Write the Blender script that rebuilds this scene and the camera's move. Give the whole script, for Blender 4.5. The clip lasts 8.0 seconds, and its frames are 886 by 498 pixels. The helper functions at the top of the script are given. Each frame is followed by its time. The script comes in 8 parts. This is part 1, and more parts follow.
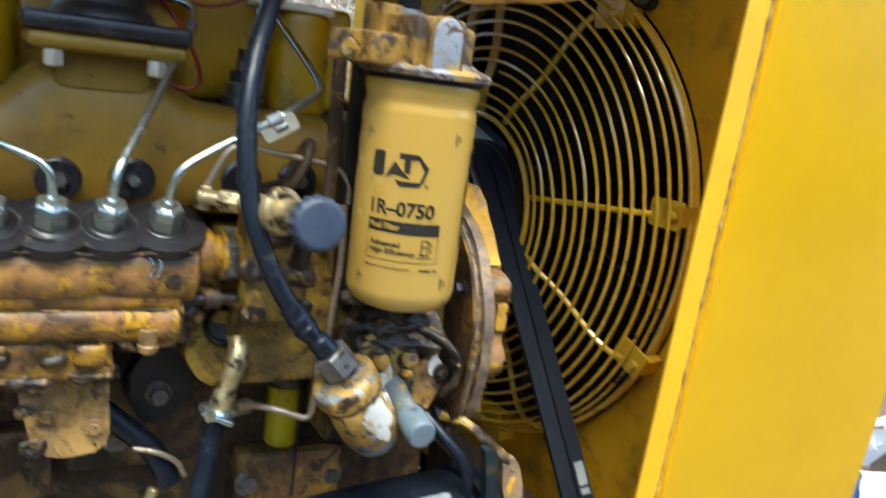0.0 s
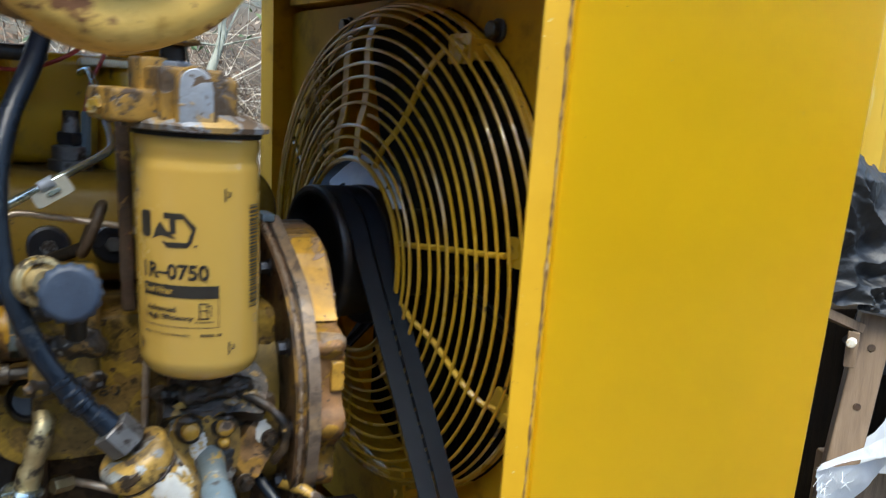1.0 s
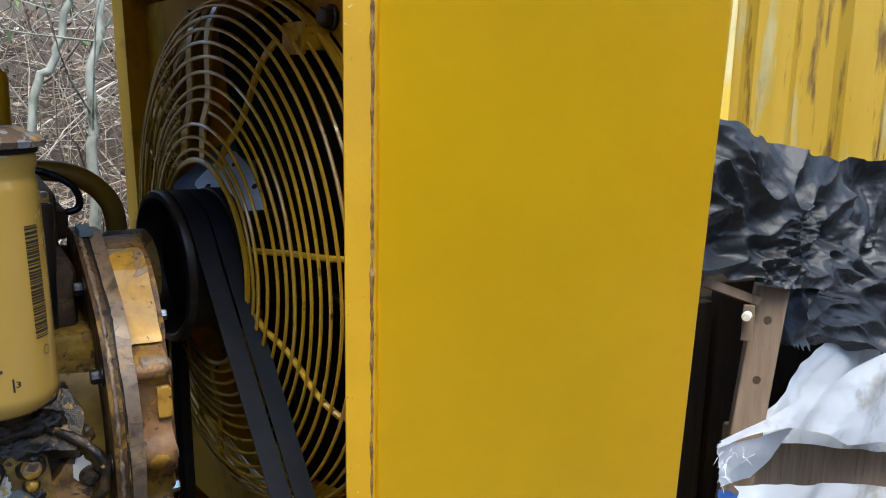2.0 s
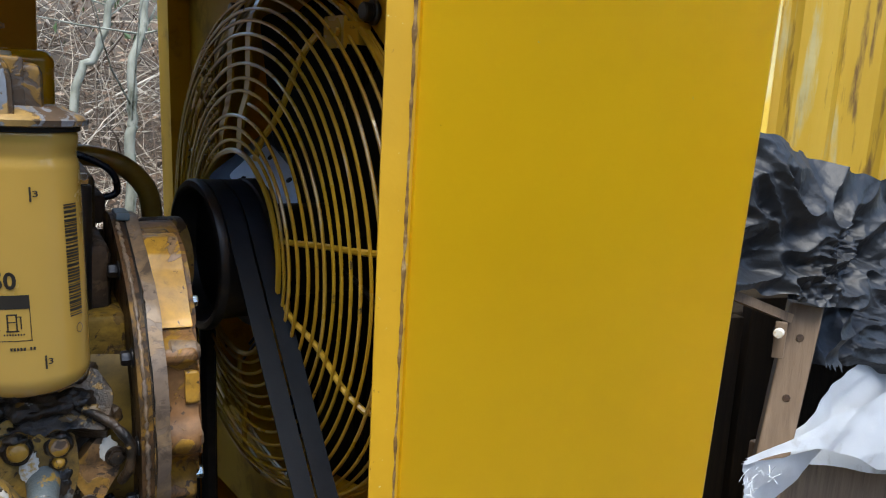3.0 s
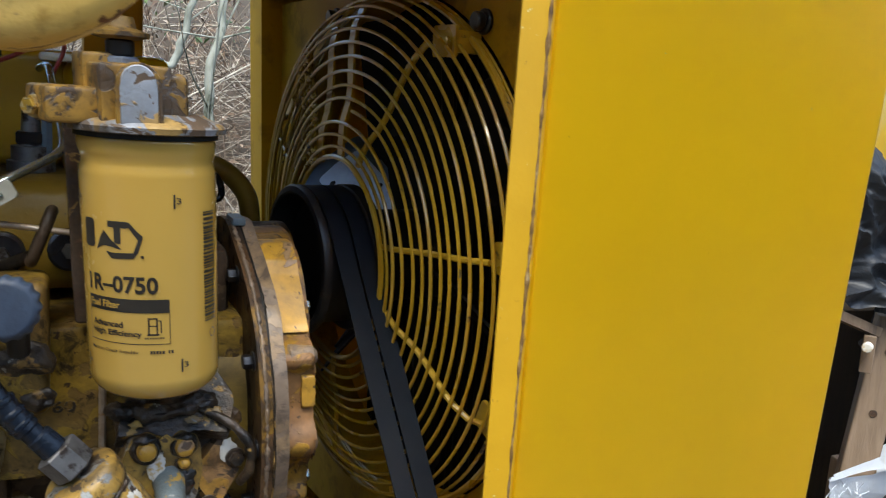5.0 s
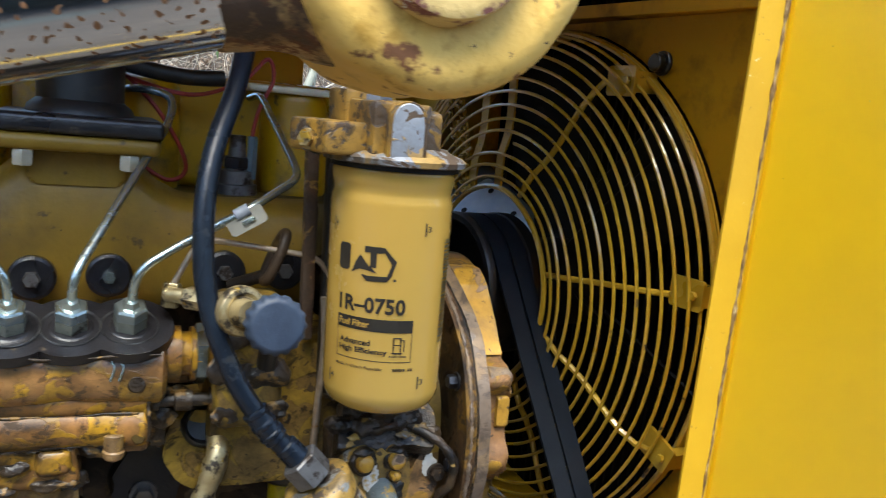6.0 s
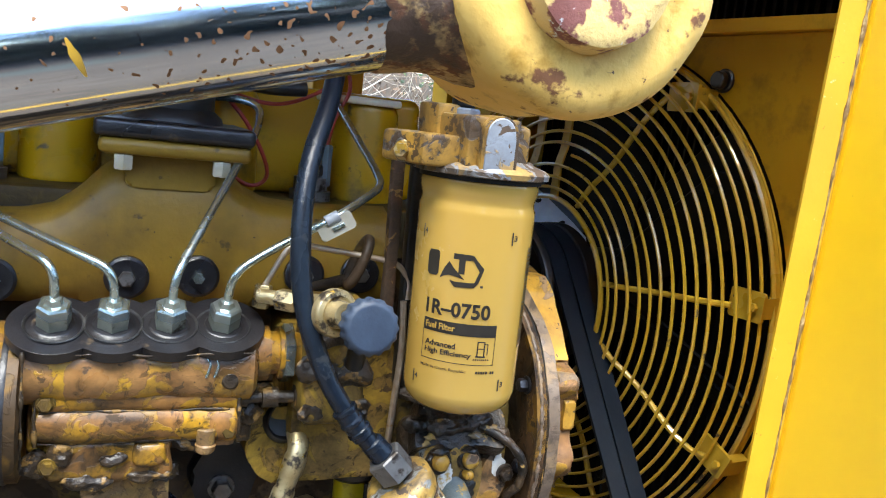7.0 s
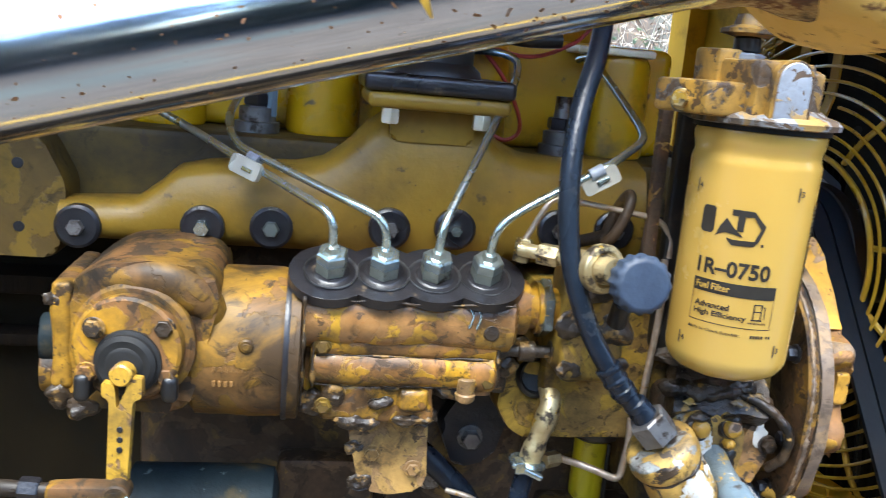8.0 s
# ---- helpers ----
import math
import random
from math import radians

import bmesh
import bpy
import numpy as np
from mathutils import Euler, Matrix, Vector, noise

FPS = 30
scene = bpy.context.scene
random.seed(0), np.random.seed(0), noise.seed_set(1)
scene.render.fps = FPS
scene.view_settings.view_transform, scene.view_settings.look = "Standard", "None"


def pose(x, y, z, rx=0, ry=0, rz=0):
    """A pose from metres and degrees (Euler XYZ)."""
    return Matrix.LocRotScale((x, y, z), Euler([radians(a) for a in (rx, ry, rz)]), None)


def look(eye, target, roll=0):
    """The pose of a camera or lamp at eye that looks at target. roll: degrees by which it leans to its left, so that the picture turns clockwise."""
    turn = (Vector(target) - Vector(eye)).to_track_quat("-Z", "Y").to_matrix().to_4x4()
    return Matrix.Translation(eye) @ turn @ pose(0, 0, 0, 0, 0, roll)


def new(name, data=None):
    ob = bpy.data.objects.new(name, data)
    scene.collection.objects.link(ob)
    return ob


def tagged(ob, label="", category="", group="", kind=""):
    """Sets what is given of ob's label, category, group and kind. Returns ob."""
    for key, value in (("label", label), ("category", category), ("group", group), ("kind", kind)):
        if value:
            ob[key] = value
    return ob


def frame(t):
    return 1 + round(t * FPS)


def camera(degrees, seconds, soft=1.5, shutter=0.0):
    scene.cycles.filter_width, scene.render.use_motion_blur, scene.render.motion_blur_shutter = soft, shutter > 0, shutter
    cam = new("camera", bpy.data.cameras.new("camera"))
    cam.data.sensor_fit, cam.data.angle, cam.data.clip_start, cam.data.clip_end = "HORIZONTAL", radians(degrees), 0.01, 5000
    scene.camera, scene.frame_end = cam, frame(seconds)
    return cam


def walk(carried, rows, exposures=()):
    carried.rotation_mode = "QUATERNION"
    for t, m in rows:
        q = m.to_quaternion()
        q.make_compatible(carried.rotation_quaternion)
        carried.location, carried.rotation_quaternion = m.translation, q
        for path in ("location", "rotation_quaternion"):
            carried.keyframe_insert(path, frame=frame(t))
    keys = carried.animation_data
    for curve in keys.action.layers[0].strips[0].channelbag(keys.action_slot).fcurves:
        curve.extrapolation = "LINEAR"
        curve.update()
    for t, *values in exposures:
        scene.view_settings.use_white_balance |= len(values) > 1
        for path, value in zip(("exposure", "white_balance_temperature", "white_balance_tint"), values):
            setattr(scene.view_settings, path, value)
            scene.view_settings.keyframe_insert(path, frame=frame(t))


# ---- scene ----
cam = camera(55.9, 8.0, soft=1.0, shutter=0.35)
PATH = [
    (0, (0.083, 0.082, 1.414), (1.053, 1.783, 1.008), 7.8),
    (0.2, (0.106, 0.083, 1.405), (1.118, 1.745, 0.944), 8.7),
    (0.3, (0.117, 0.079, 1.404), (1.108, 1.749, 0.928), 8.0),
    (0.4, (0.125, 0.075, 1.402), (1.126, 1.746, 0.948), 7.6),
    (0.5, (0.138, 0.07, 1.403), (1.141, 1.748, 0.98), 6.7),
    (0.6, (0.168, 0.062, 1.413), (1.15, 1.761, 1.024), 5.8),
    (0.7, (0.199, 0.055, 1.423), (1.135, 1.775, 1.016), 5.0),
    (1, (0.292, 0.032, 1.44), (1.163, 1.802, 1.11), 4.1),
    (1.1, (0.318, 0.029, 1.445), (1.183, 1.803, 1.119), 3.7),
    (1.2, (0.344, 0.026, 1.449), (1.229, 1.785, 1.098), 3.3),
    (1.5, (0.396, 0.024, 1.447), (1.334, 1.75, 1.069), 1.4),
    (1.7, (0.408, 0.033, 1.455), (1.391, 1.734, 1.081), 1.0),
    (2.8, (0.405, 0.037, 1.447), (1.345, 1.771, 1.115), 3.2),
    (3, (0.405, 0.038, 1.445), (1.332, 1.775, 1.094), 3.6),
    (3.5, (0.393, 0.047, 1.442), (1.263, 1.81, 1.078), 3.8),
    (4, (0.383, 0.049, 1.439), (1.23, 1.822, 1.067), 4.0),
    (5.3, (0.31, 0.074, 1.452), (1.139, 1.863, 1.122), 3.8),
    (5.5, (0.275, 0.08, 1.454), (1.104, 1.875, 1.149), 3.6),
    (5.8, (0.222, 0.088, 1.45), (0.974, 1.917, 1.148), 4.7),
    (6, (0.187, 0.093, 1.447), (0.963, 1.911, 1.142), 5.4),
    (6.5, (0.135, 0.092, 1.447), (0.893, 1.921, 1.162), 6.3),
    (7, (0.121, 0.089, 1.447), (0.873, 1.918, 1.153), 6.4),
    (7.2, (0.117, 0.084, 1.439), (0.811, 1.934, 1.128), 6.1),
    (7.3, (0.117, 0.087, 1.438), (0.785, 1.943, 1.118), 5.7),
    (7.5, (0.116, 0.094, 1.437), (0.669, 1.964, 0.997), 4.9),
    (7.7, (0.102, 0.105, 1.432), (0.562, 2.001, 0.991), 5.0),
    (7.8, (0.091, 0.109, 1.432), (0.461, 2.026, 1.005), 5.1),
    (8, (0.068, 0.116, 1.432), (0.388, 2.043, 1.005), 5.3),
]
walk(cam, [(t, look(eye, target, roll)) for t, eye, target, roll in PATH],
     exposures=[(0.0, 2.70, 6450, 2), (0.7, 2.50, 6350, 2), (1.0, 2.21, 6400, 4), (1.5, 1.95, 6350, 8), (3.0, 1.80, 6400, 8), (4.0, 1.82, 6400, 8), (5.5, 2.16, 6600, 5), (6.0, 2.42, 6400, 5), (6.5, 2.76, 6150, 5), (7.2, 2.97, 6300, 6), (7.55, 3.17, 6400, 6), (8.0, 3.14, 6000, 6)])

# ---- world and light ----
world = bpy.data.worlds.new("sky")
scene.world = world
world.use_nodes = True
wn = world.node_tree
sky = wn.nodes.new("ShaderNodeTexSky")
sky.sky_type = "NISHITA"
sky.sun_disc = False
sky.sun_elevation = radians(64)
sky.sun_rotation = radians(200)
sky.air_density, sky.dust_density, sky.ozone_density = 1.0, 1.0, 1.2
wn.links.new(sky.outputs[0], wn.nodes["Background"].inputs[0])
wn.nodes["Background"].inputs[1].default_value = 0.13
sun = new("sun", bpy.data.lights.new("sun", "SUN"))
sun.data.energy, sun.data.angle, sun.data.color = 1.9, radians(38), (1.0, 0.96, 0.88)
sun.matrix_world = look((-1.6, -3.4, 11.0), (0.4, 0.8, 1.2))

# ---- materials ----
def ramp(nt, source, stops):
    """A colour ramp over source with (position, colour) stops."""
    node = nt.nodes.new("ShaderNodeValToRGB")
    el = node.color_ramp.elements
    while len(el) < len(stops):
        el.new(0.5)
    for e, (pos, col) in zip(el, stops):
        e.position, e.color = pos, (*col, 1) if len(col) == 3 else col
    nt.links.new(source, node.inputs[0])
    return node.outputs[0]


def noise_tex(nt, scale, detail=5, rough=0.55, stretch=None, offset=(0, 0, 0), warp=0.0):
    co = nt.nodes.new("ShaderNodeTexCoord").outputs["Object"]
    mp = nt.nodes.new("ShaderNodeMapping")
    mp.inputs["Location"].default_value = offset
    if stretch:
        mp.inputs["Scale"].default_value = stretch
    nt.links.new(co, mp.inputs[0])
    n = nt.nodes.new("ShaderNodeTexNoise")
    n.inputs["Scale"].default_value, n.inputs["Detail"].default_value, n.inputs["Roughness"].default_value = scale, detail, rough
    n.inputs["Distortion"].default_value = warp
    nt.links.new(mp.outputs[0], n.inputs["Vector"])
    return n.outputs["Fac"]


def mixed(nt, fac, a, b):
    m = nt.nodes.new("ShaderNodeMix")
    m.data_type = "RGBA"
    for sock, val in ((m.inputs[0], fac), (m.inputs[6], a), (m.inputs[7], b)):
        if isinstance(val, (int, float)):
            sock.default_value = val
        elif isinstance(val, tuple):
            sock.default_value = (*val, 1)
        else:
            nt.links.new(val, sock)
    return m.outputs[2]


def band(nt, fac, lo, hi):
    """0 below lo, 1 above hi."""
    return ramp(nt, fac, [(lo, (0, 0, 0)), (hi, (1, 1, 1))])


def surface(name, colours, rough=(0.4, 0.6), metal=0.0, scale=40, layers=(), bump=0.15, bump_scale=None, stretch=None, coat=0.0, fine=None):
    """A material: colours blend over noise; layers are (colour, noise scale, low, high, roughness) patches laid over it."""
    m = bpy.data.materials.new(name)
    m.use_nodes = True
    nt = m.node_tree
    b = nt.nodes["Principled BSDF"]
    n0 = noise_tex(nt, scale, stretch=stretch)
    n1 = noise_tex(nt, scale * 0.17, 3, offset=(3, 1, 7))
    col = ramp(nt, n0, [(0.30 + 0.4 * i / max(1, len(colours) - 1), c) for i, c in enumerate(colours)])
    dull = tuple(v * 0.82 for v in colours[0])
    col = mixed(nt, band(nt, n1, 0.45, 0.75), col, mixed(nt, 0.35, col, dull))
    rg = ramp(nt, n1, [(0.35, (rough[0],) * 3), (0.65, (rough[1],) * 3)])
    mt = None
    for k, (c, sc, lo, hi, r) in enumerate(layers):
        mask = band(nt, noise_tex(nt, sc, 6, 0.62, stretch=stretch, offset=(1.7 * k + 0.3, 5.1 - k, 2.2 * k)), lo, hi)
        tint = mixed(nt, noise_tex(nt, sc * 4, 3), c, tuple(v * 0.55 for v in c))
        col = mixed(nt, mask, col, tint)
        rg = mixed(nt, mask, rg, (r, r, r))
    nt.links.new(col, b.inputs["Base Color"])
    nt.links.new(rg, b.inputs["Roughness"])
    b.inputs["Metallic"].default_value = metal
    b.inputs["Coat Weight"].default_value = coat
    if bump:
        bp = nt.nodes.new("ShaderNodeBump")
        bp.inputs["Strength"].default_value = bump
        bp.inputs["Distance"].default_value = 0.002
        nt.links.new(noise_tex(nt, bump_scale or scale * 5, 4, 0.6, stretch=stretch), bp.inputs["Height"])
        nt.links.new(bp.outputs[0], b.inputs["Normal"])
    return m


def flaked(name, paint, under, cover, scale=30, deep=0.05, chips=0.62, grime=0.4, gloss=(0.28, 0.5), film=(0.045, 0.030, 0.018), bump=0.5):
    """Old paint: flakes of it lie over an undercoat, which is broken in turn down to dark metal, with an oily film over all."""
    m = bpy.data.materials.new(name)
    m.use_nodes = True
    nt = m.node_tree
    b = nt.nodes["Principled BSDF"]
    fine = noise_tex(nt, scale * 7, 4, 0.6)
    p = ramp(nt, noise_tex(nt, scale * 0.6, 4), [(0.35, paint[0]), (0.65, paint[1])])
    u = ramp(nt, noise_tex(nt, scale * 0.9, 5, offset=(2, 9, 4)), [(0.35, under[0]), (0.65, under[1])])
    big = noise_tex(nt, scale * 0.35, 3, offset=(9, 4, 2))
    field = mixed(nt, 0.30, noise_tex(nt, scale * 1.25, 7, 0.54, offset=(4, 2, 6), warp=0.7), big)
    edge = 0.5 - 0.22 * (cover - 0.5)
    flake = band(nt, field, edge - 0.006, edge + 0.010)
    worn = band(nt, field, edge - deep - 0.010, edge - deep + 0.006)
    dark = mixed(nt, fine, (0.030, 0.018, 0.010), (0.10, 0.055, 0.025))
    col = mixed(nt, worn, dark, u)
    rim = band(nt, field, edge - 0.012, edge - 0.008)
    col = mixed(nt, rim, col, mixed(nt, 0.35, col, dark))
    col = mixed(nt, flake, col, mixed(nt, 0.12, p, u))
    spot = band(nt, noise_tex(nt, scale * 3.2, 6, 0.6, offset=(7, 3, 1), warp=0.3), chips, chips + 0.02)
    col = mixed(nt, spot, col, dark)
    col = mixed(nt, ramp(nt, fine, [(0.3, (0.0,) * 3), (0.7, (0.22,) * 3)]), col, (0.09, 0.055, 0.025))
    dirt = ramp(nt, noise_tex(nt, scale * 0.45, 9, 0.68, offset=(1, 8, 3), warp=0.4), [(0.37, (0.0,) * 3), (0.62, (min(1.0, grime * 1.6),) * 3)])
    col = mixed(nt, dirt, col, film)
    smudge = ramp(nt, noise_tex(nt, scale * 1.3, 9, 0.70, offset=(6, 1, 9), warp=0.8), [(0.55, (0.0,) * 3), (0.63, (min(0.9, grime * 1.25),) * 3)])
    col = mixed(nt, smudge, col, tuple(0.6 * v for v in film))
    rg = ramp(nt, noise_tex(nt, scale * 0.5, 5, offset=(5, 5, 5)), [(0.35, (gloss[0],) * 3), (0.65, (gloss[1],) * 3)])
    rg = mixed(nt, worn, (0.75, 0.75, 0.75), rg)
    nt.links.new(col, b.inputs["Base Color"])
    nt.links.new(rg, b.inputs["Roughness"])
    h = mixed(nt, 0.45, flake, mixed(nt, 0.5, worn, fine))
    bp = nt.nodes.new("ShaderNodeBump")
    bp.inputs["Strength"].default_value = bump
    bp.inputs["Distance"].default_value = 0.0012
    nt.links.new(h, bp.inputs["Height"])
    nt.links.new(bp.outputs[0], b.inputs["Normal"])
    return m


GREASE, PRIMER, RUST, BARE = (0.028, 0.020, 0.015), (0.42, 0.20, 0.11), (0.19, 0.075, 0.025), (0.36, 0.37, 0.36)
M_PANEL = surface("fresh_yellow_paint", [(0.78, 0.465, 0.006), (0.83, 0.50, 0.008)], (0.28, 0.40), scale=6, bump=0.05, bump_scale=500, coat=0.35,
                  layers=[((0.80, 0.62, 0.20), 90, 0.735, 0.75, 0.5), ((0.30, 0.16, 0.03), 130, 0.74, 0.76, 0.6)])
M_EDGE = surface("scuffed_yellow_paint", [(0.48, 0.268, 0.007), (0.55, 0.310, 0.010)], (0.45, 0.6), scale=20, bump=0.15,
                 layers=[((0.24, 0.12, 0.03), 110, 0.67, 0.70, 0.7), ((0.70, 0.58, 0.26), 160, 0.68, 0.70, 0.5)])
M_SHROUD = surface("inner_yellow_paint", [(0.50, 0.29, 0.010), (0.60, 0.345, 0.012)], (0.4, 0.55), scale=8, bump=0.08,
                   layers=[((0.16, 0.09, 0.02), 14, 0.52, 0.76, 0.7)])
M_WIRE = surface("yellow_wire_coating", [(0.35, 0.208, 0.014), (0.42, 0.255, 0.02)], (0.24, 0.36), scale=60, bump=0.1, coat=0.6,
                 layers=[((0.05, 0.035, 0.02), 40, 0.64, 0.70, 0.6)])
M_MANIFOLD = surface("old_ochre_paint", [(0.205, 0.118, 0.013), (0.262, 0.152, 0.017)], (0.32, 0.5), scale=18, bump=0.25, bump_scale=160,
                     layers=[((0.12, 0.072, 0.02), 9, 0.48, 0.74, 0.5), ((0.06, 0.04, 0.02), 150, 0.68, 0.72, 0.6), ((0.10, 0.06, 0.02), 45, 0.64, 0.70, 0.5)])
M_COVER = surface("valve_cover_paint", [(0.40, 0.222, 0.003), (0.48, 0.272, 0.004)], (0.20, 0.34), scale=12, bump=0.08,
                  layers=[((0.12, 0.075, 0.02), 16, 0.54, 0.72, 0.5), ((0.10, 0.06, 0.02), 40, 0.62, 0.68, 0.5)])
M_CAST = flaked("worn_cast_paint", [(0.43, 0.235, 0.024), (0.56, 0.31, 0.02)], [(0.27, 0.13, 0.040), (0.39, 0.20, 0.068)], 0.40, 28, 0.15, 0.635, 0.58, (0.18, 0.40), (0.052, 0.028, 0.012))
M_RIDGE = flaked("greasy_cast_paint", [(0.42, 0.215, 0.012), (0.52, 0.275, 0.010)], [(0.24, 0.11, 0.026), (0.34, 0.16, 0.045)], 0.52, 30, 0.12, 0.62, 0.80, (0.26, 0.5), (0.036, 0.021, 0.010))
M_CASTY = flaked("bright_chipped_paint", [(0.48, 0.275, 0.02), (0.58, 0.34, 0.03)], [(0.24, 0.12, 0.05), (0.36, 0.20, 0.09)], 0.70, 30, 0.05, 0.60, 0.5, (0.25, 0.45))
M_GOV = flaked("governor_paint", [(0.29, 0.148, 0.010), (0.37, 0.195, 0.009)], [(0.22, 0.105, 0.026), (0.28, 0.142, 0.040)], 0.66, 20, 0.14, 0.64, 0.66, (0.40, 0.62), (0.040, 0.024, 0.011))
M_COVERGEAR = flaked("timing_cover_paint", [(0.44, 0.235, 0.022), (0.54, 0.29, 0.015)], [(0.26, 0.125, 0.042), (0.36, 0.185, 0.07)], 0.42, 22, 0.12, 0.60, 0.6, (0.4, 0.6), (0.045, 0.027, 0.014))
M_TANFLANGE = flaked("bare_tan_casting", [(0.30, 0.195, 0.095), (0.37, 0.245, 0.125)], [(0.21, 0.150, 0.100), (0.28, 0.205, 0.140)], 0.50, 22, 0.14, 0.63, 0.65, (0.35, 0.55), (0.075, 0.055, 0.042), 0.3)
M_PALECAST = flaked("pale_tan_casting", [(0.42, 0.245, 0.065), (0.50, 0.30, 0.085)], [(0.33, 0.19, 0.075), (0.42, 0.255, 0.115)], 0.55, 26, 0.12, 0.60, 0.5, (0.35, 0.55), (0.045, 0.028, 0.014))
# shaded rear of the block: the shade is in this near-black olive
M_SHADEOLIVE = surface("shade_dark_olive", [(0.008, 0.006, 0.003), (0.017, 0.012, 0.005)], (0.6, 0.8), scale=10, bump=0.3,
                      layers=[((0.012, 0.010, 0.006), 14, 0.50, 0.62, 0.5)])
M_OLIVE = flaked("dull_olive_yellow_paint", [(0.27, 0.175, 0.030), (0.34, 0.225, 0.040)], [(0.13, 0.085, 0.03), (0.20, 0.13, 0.045)], 0.72, 16, 0.10, 0.62, 0.75, (0.4, 0.6), (0.032, 0.023, 0.010), 0.4)
M_PALEOLIVE = flaked("pale_olive_paint", [(0.36, 0.225, 0.025), (0.44, 0.27, 0.03)], [(0.25, 0.15, 0.035), (0.33, 0.20, 0.055)], 0.58, 26, 0.11, 0.62, 0.75, (0.4, 0.6), (0.032, 0.020, 0.008))
M_BLOCK = flaked("block_paint", [(0.22, 0.135, 0.025), (0.30, 0.18, 0.035)], [(0.08, 0.048, 0.025), (0.16, 0.09, 0.04)], 0.32, 18, 0.06, 0.58, 0.85, (0.35, 0.6), (0.020, 0.014, 0.009))
M_PUMPW = flaked("pump_paint_white_worn", [(0.50, 0.27, 0.016), (0.60, 0.335, 0.02)], [(0.10, 0.13, 0.13), (0.58, 0.58, 0.53)], 0.80, 30, 0.05, 0.58, 0.6, (0.34, 0.55), (0.026, 0.018, 0.012))
M_HEAD = flaked("filter_head_paint", [(0.37, 0.205, 0.026), (0.46, 0.255, 0.032)], [(0.035, 0.03, 0.028), (0.12, 0.12, 0.13)], 0.66, 30, 0.03, 0.575, 0.65, (0.34, 0.5), (0.045, 0.030, 0.018))
M_BRACKET = flaked("rusted_bracket_paint", [(0.34, 0.19, 0.04), (0.42, 0.25, 0.06)], [(0.030, 0.016, 0.010), (0.095, 0.038, 0.016)], 0.10, 60, 0.07, 0.62, 0.4, (0.4, 0.65), (0.02, 0.013, 0.009))
M_CLEVIS = surface("faded_clevis_paint", [(0.62, 0.385, 0.085), (0.70, 0.45, 0.12)], (0.4, 0.6), scale=22, bump=0.6, bump_scale=70,
                   layers=[((0.48, 0.27, 0.04), 40, 0.52, 0.64, 0.5), (RUST, 28, 0.60, 0.64, 0.8), ((0.12, 0.06, 0.03), 110, 0.66, 0.69, 0.7)])
M_PIN = surface("pin_rust_and_paint", [(0.58, 0.40, 0.14), (0.64, 0.46, 0.18)], (0.4, 0.7), scale=40, bump=0.4,
                layers=[((0.22, 0.075, 0.06), 32, 0.50, 0.54, 0.75), ((0.62, 0.62, 0.6), 60, 0.66, 0.68, 0.4)])
M_RUSTY = surface("rusted_weld", [(0.20, 0.11, 0.04), (0.34, 0.21, 0.075), (0.48, 0.33, 0.13)], (0.4, 0.7), scale=30, bump=0.8, bump_scale=110,
                  layers=[((0.15, 0.055, 0.020), 75, 0.47, 0.53, 0.8), ((0.050, 0.026, 0.014), 26, 0.47, 0.58, 0.6)])
M_CHROME = surface("chrome_plate", [(0.45, 0.505, 0.60), (0.56, 0.61, 0.69)], (0.10, 0.17), 1.0, scale=60, stretch=(0.10, 1, 1), bump=0.03, bump_scale=90)


def rust_along(m, x0, x1):
    """Rust specks that grow thick from x0 towards x1."""
    nt = m.node_tree
    b = nt.nodes["Principled BSDF"]
    sep = nt.nodes.new("ShaderNodeSeparateXYZ")
    nt.links.new(nt.nodes.new("ShaderNodeTexCoord").outputs["Object"], sep.inputs[0])
    rise = nt.nodes.new("ShaderNodeMapRange")
    rise.inputs["From Min"].default_value, rise.inputs["From Max"].default_value = x0, x1
    rise.inputs["To Min"].default_value, rise.inputs["To Max"].default_value = 0.0, 0.125
    nt.links.new(sep.outputs[0], rise.inputs["Value"])
    tot = nt.nodes.new("ShaderNodeMath")
    nt.links.new(noise_tex(nt, 270, 1, 0.3), tot.inputs[0])
    nt.links.new(rise.outputs[0], tot.inputs[1])
    spot, halo = band(nt, tot.outputs[0], 0.735, 0.765), band(nt, tot.outputs[0], 0.715, 0.75)
    old_col, old_rg = b.inputs["Base Color"].links[0].from_socket, b.inputs["Roughness"].links[0].from_socket
    col = mixed(nt, halo, old_col, (0.20, 0.12, 0.06))
    col = mixed(nt, spot, col, mixed(nt, noise_tex(nt, 240, 3), (0.08, 0.034, 0.014), (0.22, 0.10, 0.034)))
    nt.links.new(col, b.inputs["Base Color"])
    nt.links.new(mixed(nt, halo, old_rg, mixed(nt, spot, (0.22,) * 3, (0.7,) * 3)), b.inputs["Roughness"])
    nt.links.new(ramp(nt, spot, [(0.0, (1,) * 3), (1.0, (0.1,) * 3)]), b.inputs["Metallic"])


